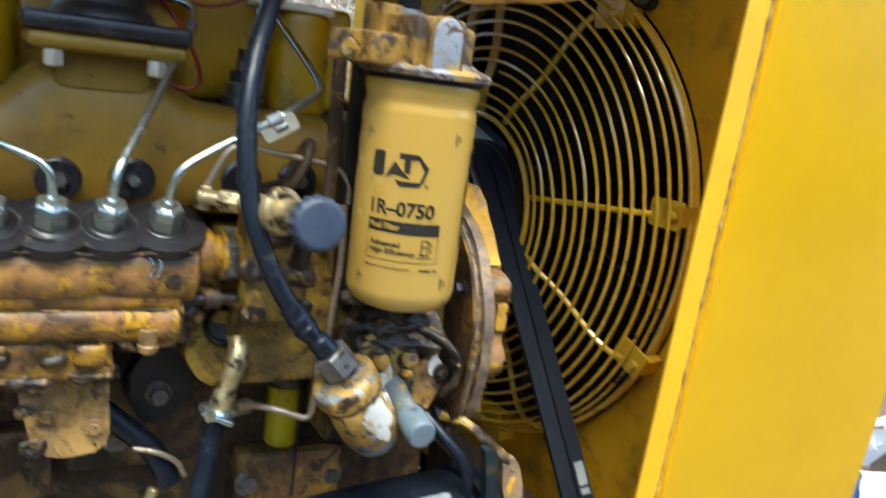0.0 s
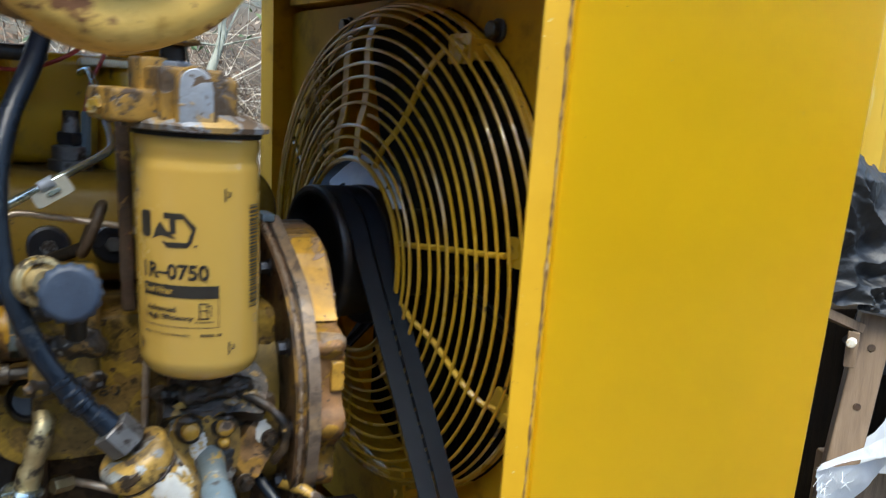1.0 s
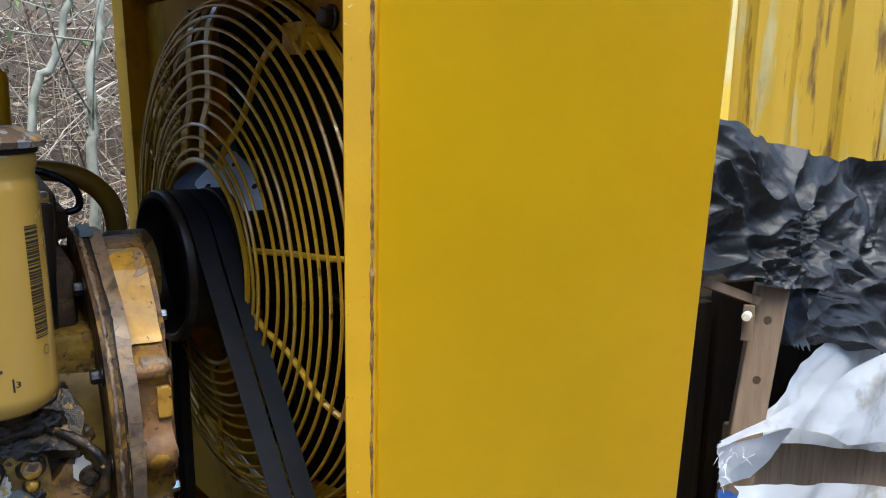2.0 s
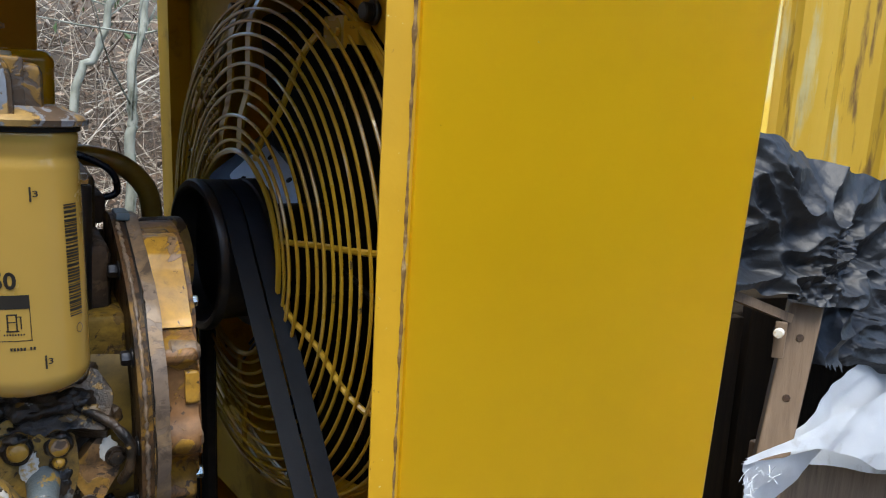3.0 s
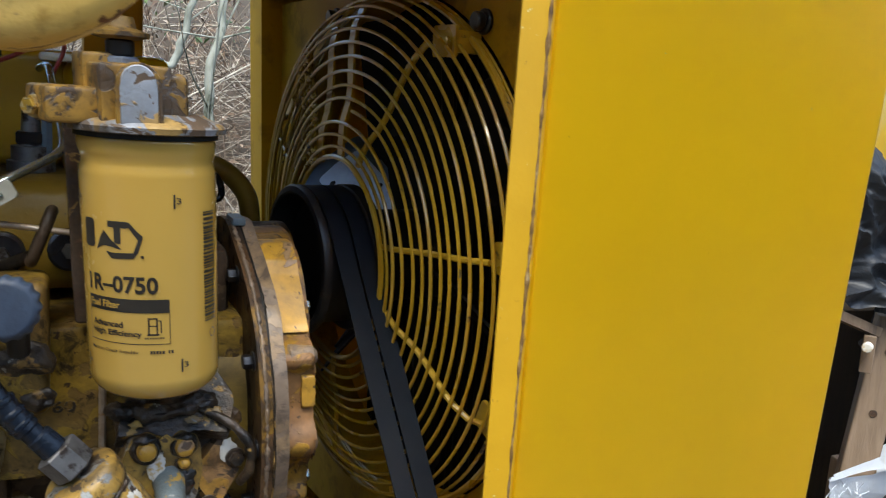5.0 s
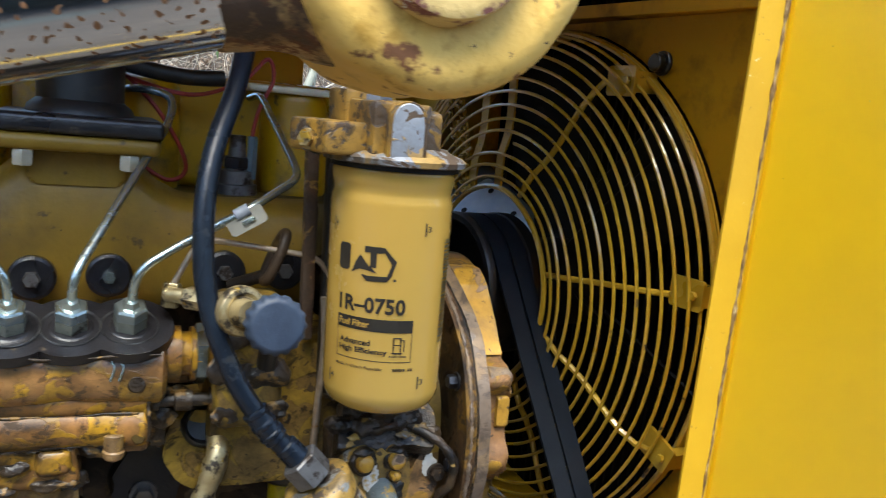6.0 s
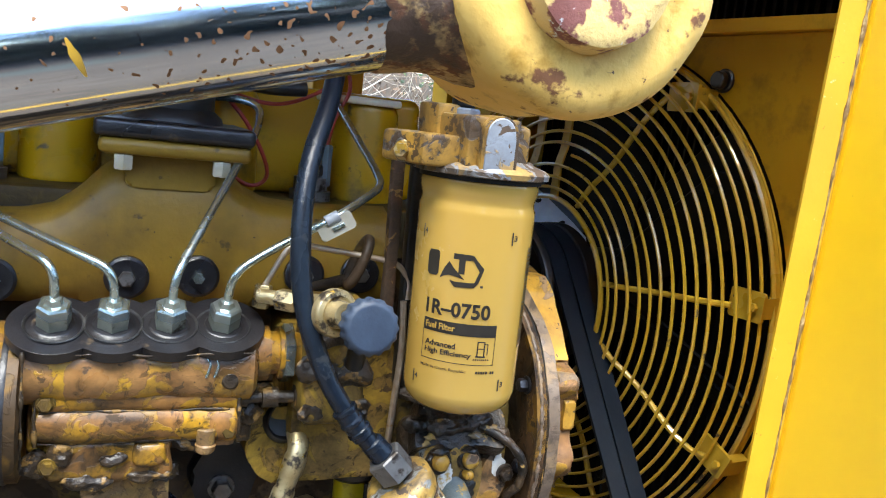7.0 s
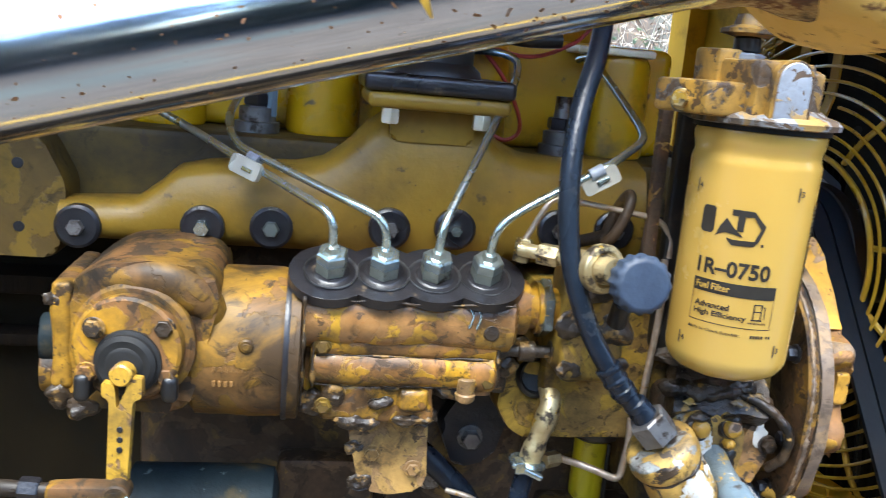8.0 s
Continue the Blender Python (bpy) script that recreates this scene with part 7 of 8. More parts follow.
# ---- drain hose, yellow cap and small fittings under the pump ----
def drain_hose():
    t = thing("drain_hose", (0.262, 0.80, 0.90), "black drain hose held by a zinc clamp to a brass elbow", "hose")
    bm = B()
    tube(bm, smooth_path([(0.280, 0.80, 1.090), (0.272, 0.795, 1.055), (0.262, 0.785, 1.000), (0.252, 0.778, 0.950), (0.245, 0.775, 0.86)]), 0.0090, 16)
    part("hose", bm, M_HOSE, t)
    bm = B()
    ring(bm, (0.2775, 0.799, 1.085), (0.2, 0.1, 1), 0.0135, 0.0042, 28, 8)
    box(bm, (0.262, 0.780, 1.082), (0.272, 0.794, 1.094), 0.002)
    rod(bm, (0.260, 0.785, 1.090), (0.288, 0.782, 1.078), 0.0035, seg=10)
    part("clamp", bm, M_ZINC, t, "bright zinc hose clamp")
    bm = B()
    tube(bm, smooth_path([(0.280, 0.80, 1.088), (0.287, 0.80, 1.115), (0.294, 0.803, 1.140), (0.294, 0.815, 1.152)]), [0.0105] * 4 + [0.009] * 3 + [0.0105] * 4 + [0.0095] * 8, 14)
    part("elbow", bm, M_BRASS, t, "chipped brass elbow")
    bm = B()
    hexbar(bm, (0.301, 0.822, 1.075), (0.318, 0.833, 1.073), 0.0075)
    part("tube_nut", bm, M_BRASS, t)
    return t


def elbow_bracket():
    t = thing("elbow_bracket", (0.28, 0.84, 1.105), "yellow-olive casting round the brass elbow with a dark opening", "bracket")
    bm = B()
    prism(bm, round_outline([(0.250, 1.128), (0.252, 1.156), (0.262, 1.172), (0.292, 1.176), (0.310, 1.170), (0.312, 1.148), (0.302, 1.132), (0.296, 1.104), (0.282, 1.096), (0.262, 1.108)], 0.006), (0, 0.822, 0), (1, 0, 0), (0, 0, 1), -0.07, 0.007, 3)
    rough_up(bm, 0.003, 40)
    part("casting", bm, M_PALEOLIVE, t, angle=60)
    ax = V((0.05, -1, 0.35)).normalized()
    # shallow cup; its black colour stands for the shade in the hole
    bm = B()
    lathe(bm, V((0.283, 0.822, 1.160)), ax, [(0, 0.020), (0.004, 0.019), (0.006, 0.0165), (0.003, 0.0140), (-0.004, 0.013), (-0.005, 0.004)], 28)
    rough_up(bm, 0.0012, 70)
    part("opening", bm, M_BLACK, t, "shallow opening coloured black for its dark inside")
    return t


def filler_cap():
    t = thing("filler_tube", (0.386, 0.925, 0.985), "yellow oil filler tube with a black collar", "filler tube")
    bm = B()
    lathe(bm, (0.384, 0.92, 0.985), (0, 0, 1), [(0, 0.015), (0.004, 0.0185), (0.07, 0.0185), (0.072, 0.016)], 28)
    part("tube", bm, surface("bright_yellow_plastic", [(0.46, 0.36, 0.008), (0.54, 0.43, 0.01)], (0.3, 0.45), scale=20, bump=0.05, layers=[((0.25, 0.18, 0.02), 30, 0.6, 0.7, 0.5)]), t)
    bm = B()
    lathe(bm, (0.384, 0.92, 1.057), (0, 0, 1), [(0, 0.022), (0.006, 0.031), (0.020, 0.037), (0.028, 0.037), (0.03, 0.02)], 28)
    part("collar", bm, M_BLACK, t, "black collar")
    bm = B()
    rod(bm, (0.394, 0.894, 0.93), (0.394, 0.894, 1.06), 0.0025, seg=8)
    part("strap", bm, M_BLACK, t)
    return t


def black_bracket():
    bm = B()
    prism(bm, round_outline([(0.205, 1.085), (0.232, 1.135), (0.262, 1.140), (0.275, 1.095), (0.262, 1.05), (0.225, 1.04)], 0.01), (0, 0.872, 0), (1, 0, 0), (0, 0, 1), -0.03, 0.004)
    rough_up(bm, 0.002, 40)
    b = solo("support_bracket", bm, M_GASKET, "black greasy support bracket with a bolt", "bracket")
    bolt("bracket_bolt", b, (0.238, 0.872, 1.075), (0, -1, 0), 0.010, 0.010, M_STEEL, 0.013)
    bolt("bracket_bolt", b, (0.252, 0.872, 1.128), (0, -1, 0), 0.007, 0.006, M_CASTY)
    bm = B()
    tube(bm, smooth_path([(0.165, 0.86, 1.085), (0.20, 0.855, 1.055), (0.232, 0.850, 1.025), (0.25, 0.85, 0.99)]), 0.0115, 12)
    h = thing("cable_conduit", (0.2, 0.855, 1.0), "dark sleeved conduit below the pump foot", "cable")
    part("sleeve", bm, M_HOSE, h)
    bm = B()
    tube(bm, smooth_path([(0.212, 0.838, 1.035), (0.232, 0.832, 1.032), (0.252, 0.836, 1.018), (0.262, 0.842, 1.000)]), 0.0028, 10)
    part("tie", bm, M_COPPER, h, "pale metal tie")
    bm = B()
    rod(bm, (0.236, 0.85, 0.985), (0.215, 0.845, 0.925), 0.0055, seg=10)
    solo("grease_nipple", bm, M_BRASS, "chipped brass rod beside the drain hose", "fitting")


drain_hose()
elbow_bracket()
filler_cap()
black_bracket()


# ---- wiring and coolant pipe at the back ----
def wire(pts, label, r=0.0021, material=None):
    bm = B()
    tube(bm, smooth_path(pts, 8), r, 8)
    return solo("wire", bm, material or M_RED, label, "wire", "red wires")


wire([(0.215, 0.93, 1.458), (0.240, 0.92, 1.432), (0.262, 0.925, 1.398), (0.268, 0.93, 1.375), (0.252, 0.93, 1.366), (0.225, 0.935, 1.380)], "thin red wire looping beside the inlet")
wire([(0.20, 0.93, 1.462), (0.27, 0.94, 1.448), (0.32, 0.95, 1.466), (0.345, 0.955, 1.490), (0.352, 0.955, 1.470), (0.340, 0.958, 1.440), (0.334, 0.962, 1.405)], "thin red wire running along the valve cover")
bm = B()
tube(bm, smooth_path([(0.175, 0.90, 1.478), (0.225, 0.915, 1.468), (0.265, 0.925, 1.464), (0.300, 0.930, 1.466)]), 0.0075, 12)
solo("loom_sleeve", bm, M_BLACK, "black ribbed loom sleeve beside the inlet", "cable")

t_ = thing("coolant_pipe", (0.52, 1.15, 1.2), "dark yellow coolant pipe curving behind the filter", "pipe")
bm = B()
tube(bm, smooth_path([(0.40, 1.15, 1.345), (0.47, 1.15, 1.352), (0.525, 1.15, 1.345), (0.560, 1.15, 1.318), (0.572, 1.15, 1.28), (0.575, 1.15, 1.18)]), 0.013, 14)
part("pipe", bm, M_MANIFOLD, t_)
bm = B()
tube(bm, smooth_path([(0.44, 1.08, 1.362), (0.48, 1.08, 1.358), (0.515, 1.08, 1.340), (0.522, 1.08, 1.315), (0.500, 1.08, 1.308), (0.47, 1.08, 1.310)]), 0.0042, 10)
part("small_hose", bm, M_HOSE, t_, "thin black hose")
bm = B()
box(bm, (0.44, 1.03, 1.285), (0.505, 1.12, 1.318), 0.006)
part("thermostat_base", bm, M_BLOCK, t_)

t_ = thing("fuel_pump_top", (0.455, 0.86, 1.20), "black electric sender beside the filter", "sender")
bm = B()
rod(bm, (0.462, 0.835, 1.20), (0.462, 0.835, 1.352), 0.012, seg=20)
part("body", bm, M_BLACK, t_)
bm = B()
hexbar(bm, (0.462, 0.835, 1.352), (0.462, 0.835, 1.362), 0.010)
part("hex_top", bm, M_ZINC, t_)


# ---- hydraulic cylinder rod in front of the engine ----
# yellow paint mark on the rod: distance along it, middle angle, span
MARK = (0.2285, -0.25, 0.5)


def hydraulic_rod():
    c = V((0.325, 0.485, 1.527))
    ax = V((-1.0, 0.0, -0.285)).normalized()
    t = thing("hydraulic_rod", c, "chrome hydraulic cylinder rod with a rusted yellow eye end", "hydraulic cylinder")
    bm = B()
    lathe(bm, c + ax * 0.094, ax, [(0, 0.029), (0.001, 0.0325), (0.954, 0.0325), (0.956, 0.02)], 56)
    part("rod", bm, M_CHROME, t, "polished chrome rod with rust specks")
    u, v, n = basis(ax)
    bm = B()
    rows_ = []
    for k in range(9):
        a = MARK[1] + MARK[2] * (k / 8 - 0.5)
        w = 0.0021 * math.sin(math.pi * (k + 0.6) / 9.2) * (0.85 + 0.3 * noise.noise(V((k * 0.9, 3, 0))))
        out = u * math.cos(a) + v * math.sin(a)
        rows_.append([bm.verts.new(c + ax * (MARK[0] + sd * w + 0.004 * (k / 8 - 0.5)) + out * 0.0328) for sd in (-1, 1)])
    for a, b in zip(rows_, rows_[1:]):
        bm.faces.new((a[0], a[1], b[1], b[0]))
    part("paint_mark", bm, M_LEVER, t, "dab of yellow paint")
    bm = B()
    lathe(bm, c + ax * 0.045, ax, [(0, 0.050), (0.012, 0.046), (0.024, 0.040), (0.036, 0.036), (0.046, 0.0342), (0.054, 0.0332), (0.056, 0.032)], 44)
    rough_up(bm, 0.0018, 60)
    part("weld_neck", bm, M_RUSTY, t, "rusty weld neck")
    bm = B()
    Y = V((0, 1, 0))
    lathe(bm, c + V((0, -0.052, 0)), Y, [(0, 0.058), (0.003, 0.066), (0.010, 0.0705), (0.094, 0.0705), (0.101, 0.066), (0.104, 0.058)], 56)
    rough_up(bm, 0.002, 45)
    part("eye", bm, M_CLEVIS, t, "pale yellow eye with rust patches", angle=80)
    bm = B()
    lathe(bm, c + V((-0.004, -0.066, -0.003)), Y, [(0, 0.031), (0.002, 0.0355), (0.016, 0.0385), (0.13, 0.0385), (0.134, 0.033)], 44)
    rough_up(bm, 0.0008, 60)
    part("pin", bm, M_PIN, t, "rusty pin end")
    bm = B()
    lathe(bm, c + ax * 1.05, ax, [(0, 0.035), (0.002, 0.055), (0.03, 0.056), (0.032, 0.052), (0.7, 0.052)], 48)
    part("barrel", bm, M_PANEL, t, "yellow cylinder barrel")
    return t


hydraulic_rod()


# ---- heap beside the machine ----
FOLD_RND = random.Random(29)
FOLDS = [(V((FOLD_RND.gauss(0, 1), FOLD_RND.gauss(0, 0.5), FOLD_RND.gauss(0, 1))).normalized(), f, FOLD_RND.random()) for f in (2.6, 3.4, 4.6, 6.1, 8.3, 9.7, 12.5, 16.0, 21.0, 30.0, 41.0)]


def crumple(p, seed, fine=1.0):
    """Flat facets that meet in sharp folds, large ones and small ones, each fold fading out along its length."""
    q = p + V((noise.noise(p * 5 + V((seed, 0, 0))), noise.noise(p * 5 + V((0, seed, 3))), noise.noise(p * 5 + V((4, 1, seed))))) * 0.035
    tot = 0.0
    for k, (n, f, ph) in enumerate(FOLDS):
        w = (q.dot(n) * f + ph + seed * 0.37) % 1.0
        hold = min(1.0, max(0.0, 0.55 + 1.9 * noise.noise(p * (1.2 + 0.45 * f) + V((seed, k * 3.3, 0)))))
        tot += (abs(2 * w - 1) - 0.5) / f ** 1.05 * hold * (1.0 if f < 10 else fine)
    return tot * 3.0


def drape(p, seed):
    """Height of a gathered film: broad rolling folds, sharp pleats that bend along them and small wrinkles between."""
    k = V((seed, 2.0 * seed, -seed))
    bend = V((noise.noise(p * 4 + k), noise.noise(p * 4 - k), noise.noise(p * 4 + k * 2)))
    q = p + bend * 0.09
    roll = noise.noise(q * 5.0 + k)
    pleat = 1 - 2.6 * abs(noise.noise(V((q.x * 9.0 + q.z * 6.0, q.y * 6, q.z * 13.0 - q.x * 5.0)) + k))
    small = 1 - 2.4 * abs(noise.noise(q * 24 + bend * 2.0 + k))
    tiny = 1 - 2.2 * abs(noise.noise(q * 62 - k))
    gate = min(1.0, max(0.15, 0.55 + 1.5 * noise.noise(p * 7 + k * 3)))
    return 0.046 * roll + 0.022 * pleat + 0.0120 * small * gate + 0.0042 * tiny * gate


def cloth(bm, corners, nu, nv, depth, fine, seed, fray=0.0, thick=0.001, arch=0.0):
    """A folded sheet spanned by four corners, its rim drawn in unevenly."""
    p00, p10, p11, p01 = [V(c) for c in corners]
    nrm = (p10 - p00).cross(p01 - p00).normalized()
    if nrm.y > 0:
        nrm = -nrm
    rows_ = []
    for i in range(nu + 1):
        col = []
        for j in range(nv + 1):
            s, w = i / nu, j / nv
            ds = fray * noise.noise(V((seed, w * 9, s * 3)))
            dw = fray * noise.noise(V((s * 9, seed, w * 3)))
            s2, w2 = s + ds * (1 if s in (0.0, 1.0) else 0.5), w + dw * (1 if w in (0.0, 1.0) else 0.5)
            p = p00 * (1 - s2) * (1 - w2) + p10 * s2 * (1 - w2) + p11 * s2 * w2 + p01 * (1 - s2) * w2
            p.z += arch * (1 - w) * max(0.0, math.sin(math.pi * min(1.0, s / 0.6)))
            col.append(bm.verts.new(p + nrm * (depth * crumple(p, seed, fine) if fine else drape(p, seed) * depth)))
        rows_.append(col)
    for a, b in zip(rows_, rows_[1:]):
        for j in range(nv):
            bm.faces.new((a[j], b[j], b[j + 1], a[j + 1]))
    if thick:
        bmesh.ops.solidify(bm, geom=bm.faces[:], thickness=thick)
    return bm


def timber_post():
    t = thing("timber_post", (1.64, 1.03, 0.0), "weathered grey-brown timber post with a white-headed bolt", "post")
    a, b = V((1.618, 1.035, 0.55)), V((1.690, 1.035, 1.122))
    d = (b - a).normalized()
    w = V((0.72, -0.69, 0)).normalized()
    w = (w - d * w.dot(d)).normalized()
    bm = B()
    prism(bm, round_outline([(-0.029, -0.024), (0.029, -0.024), (0.029, 0.024), (-0.029, 0.024)], 0.005), a - d * 0.55, w, d.cross(w), (b - a).length + 0.55, 0.003)
    part("beam", bm, M_WOOD, t)
    bm = B()
    p, q = V((1.650, 1.045, 1.098)), V((1.500, 1.030, 1.150))
    e = (q - p).normalized()
    prism(bm, [(-0.02, -0.008), (0.02, -0.008), (0.02, 0.008), (-0.02, 0.008)], p, V((0, 1, 0)), e.cross(V((0, 1, 0))), (q - p).length if V((0, 1, 0)).cross(e.cross(V((0, 1, 0)))).dot(e) > 0 else -(q - p).length, 0.002)
    part("rail", bm, M_WOOD, t, "thin timber rail")
    bm = B()
    box(bm, (1.612, 1.012, 1.030), (1.624, 1.032, 1.096), 0.002, 40)
    part("cleat", bm, M_WOOD, t, "short timber cleat")
    bm = B()
    rod(bm, (1.606, 1.014, 1.080), (1.590, 1.004, 1.081), 0.0085, seg=18)
    part("white_bolt", bm, M_WHITEWORN, t, "white capped bolt")
    for z in (1.062, 0.95):
        bm = B()
        p = a + d * ((z - a.z) / d.z) + d.cross(w) * -0.0245
        rod(bm, p, p - d.cross(w) * 0.001, 0.007, seg=14)
        part("knot", bm, M_BRACKET, t, "dark knot")
    return t


def plastic_heap():
    t = thing("plastic_sheet", (1.7, 1.1, 1.1), "crumpled dull black plastic sheet heaped on the timber", "plastic sheet")
    bm = B()
    cloth(bm, [(1.40, 1.00, 1.185), (1.86, 0.985, 1.105), (1.90, 1.06, 1.335), (1.43, 1.07, 1.440)], 190, 130, 1.0, 0, 1.3, 0.09, 0)
    part("front_fold", bm, M_PLASTIC, t, angle=50)
    bm = B()
    cloth(bm, [(1.72, 1.10, 1.00), (2.35, 1.00, 0.90), (2.45, 1.12, 1.34), (1.75, 1.15, 1.33)], 190, 130, 1.0, 0, 6.1, 0.08, 0)
    part("back_fold", bm, M_PLASTIC, t, angle=50)
    bm = B()
    cloth(bm, [(1.735, 1.02, 1.005), (1.770, 1.02, 1.000), (1.800, 1.03, 1.13), (1.750, 1.03, 1.13)], 24, 60, 0.6, 0, 2.1, 0.15, 0)
    part("torn_tail", bm, M_PLASTIC, t, angle=50)
    return t


def sack_heap():
    t = thing("white_sack", (1.75, 1.0, 0.6), "torn open white woven sack with frayed edges and a blue print", "sack")
    bm = B()
    cloth(bm, [(1.640, 1.030, 0.835), (2.20, 0.99, 0.700), (2.30, 1.06, 0.930), (1.890, 1.060, 0.985)], 60, 40, 0.030, 0.35, 3.7, 0.02)
    part("back_face", bm, M_TARP, t, angle=20)
    bm = B()
    cloth(bm, [(1.4945, 0.950, 0.874), (2.05, 0.945, 0.782), (2.06, 0.955, 1.015), (1.4965, 0.952, 0.884)], 90, 30, 0.022, 0.35, 8.2, 0.03, 0.001, 0.035)
    part("front_flap", bm, M_TARP, t, angle=20)
    bm = B()
    cloth(bm, [(1.512, 0.965, 0.795), (1.625, 0.985, 0.775), (1.722, 0.975, 0.866), (1.4985, 0.957, 0.876)], 40, 30, 0.016, 0.4, 5.2, 0.04)
    part("inner_face", bm, M_TARP, t, angle=20)
    bm = B()
    cloth(bm, [(1.53, 0.93, 0.640), (2.05, 0.92, 0.560), (2.05, 0.94, 0.690), (1.545, 0.950, 0.798)], 70, 30, 0.022, 0.35, 9.4, 0.04)
    part("lower_flap", bm, M_TARP, t, angle=20)
    bm = B()
    cloth(bm, [(1.492, 0.945, 0.735), (1.560, 0.942, 0.730), (1.550, 0.946, 0.778), (1.497, 0.950, 0.800)], 30, 30, 0.020, 1.0, 5.5, 0.08)
    part("blue_print", bm, M_BLUE, t, "blue printed corner", angle=30)
    rnd = random.Random(12)
    bm = B()
    for k in range(26):
        s = rnd.random() ** 2
        p = V((1.497 + 0.06 * s, 0.949, 0.872 - 0.07 * rnd.random()))
        d = V((rnd.gauss(-0.4, 0.6), -0.3, rnd.gauss(-0.1, 0.5))).normalized() * rnd.uniform(0.008, 0.03)
        tube(bm, [p, p + d * 0.5 + V((0, 0, 0.003)), p + d], 0.0004, 4)
    part("frayed_threads", bm, M_TARP, t)
    return t


timber_post()
plastic_heap()
sack_heap()
bm = B()
box(bm, (1.70, 1.05, 0.50), (2.6, 1.10, 0.82), 0.006, -4)
solo("board", bm, M_WOOD, "brown timber board under the sack", "board")
# fills a zone of deep shade; the near-black boards hold that shade
crate = thing("crate", (1.9, 1.45, 0.0), "near-black board crate added to fill the deep shade behind the post", "crate")
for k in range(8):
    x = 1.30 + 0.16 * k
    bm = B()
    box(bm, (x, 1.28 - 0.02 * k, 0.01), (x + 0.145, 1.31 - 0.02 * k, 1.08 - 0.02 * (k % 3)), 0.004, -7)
    part("board", bm, M_NEARBLACK, crate)
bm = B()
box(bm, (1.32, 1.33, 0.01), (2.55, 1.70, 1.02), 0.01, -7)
part("inside", bm, M_NEARBLACK, crate)


def yellow_container():
    t = thing("sheet_wall", (2.9, 2.0, 0.0), "weathered yellow ribbed steel wall standing behind the heap", "container")
    o, along = V((2.05, 2.35, 0.0)), V((1.0, -0.62, 0)).normalized()
    nrm = V((along.y, -along.x, 0))
    prof = []
    s = 0.0
    while s < 2.6:
        prof += [(s, 0.0), (s + 0.10, 0.0), (s + 0.13, 0.035), (s + 0.25, 0.035), (s + 0.28, 0.0)]
        s += 0.30
    bm = B()
    cols = []
    for s, h in prof:
        p = o + along * s + nrm * h
        cols.append([bm.verts.new((p.x, p.y, z)) for z in (0.0, 1.3, 2.6)])
    for a, b in zip(cols, cols[1:]):
        if (a[0].co - b[0].co).length > 1e-5:
            for k in range(2):
                bm.faces.new((a[k], b[k], b[k + 1], a[k + 1]))
    bmesh.ops.solidify(bm, geom=bm.faces[:], thickness=-0.003)
    part("ribbed_panel", bm, M_CORR, t, angle=20)
    bm = B()
    p = o + along * 0.62 + nrm * 0.04
    box(bm, (p.x - 0.035, p.y - 0.02, 0.0), (p.x + 0.035, p.y + 0.02, 2.6), 0.004, -32)
    part("upright", bm, M_CORR, t)
    return t


yellow_container()


# ---- ground, bank, brush and trees ----
def bank(x, y):
    if y < 1.7:
        return 0.0
    k = min(1.0, (y - 1.7) / 3.4)
    return 2.3 * k * k * (3 - 2 * k) + min(1, (y - 1.7)) * 0.12 * noise.noise(V((x * 1.3, y * 1.3, 0)))


def ground():
    def spread(a, n):
        return [math.copysign(abs(k / n) ** 2.6 * a, k) for k in range(-n, n + 1)]
    xs, ys = [0.6 + v for v in spread(600, 34)], [3.0 + v for v in spread(600, 34)]
    bm = B()
    g = [[bm.verts.new((x, y, bank(x, y))) for y in ys] for x in xs]
    for a, b in zip(g, g[1:]):
        for k in range(len(ys) - 1):
            bm.faces.new((a[k], b[k], b[k + 1], a[k + 1]))
    return solo("ground", bm, M_GROUND, "brown leaf-littered ground rising to a bank", "ground", kind="structure")


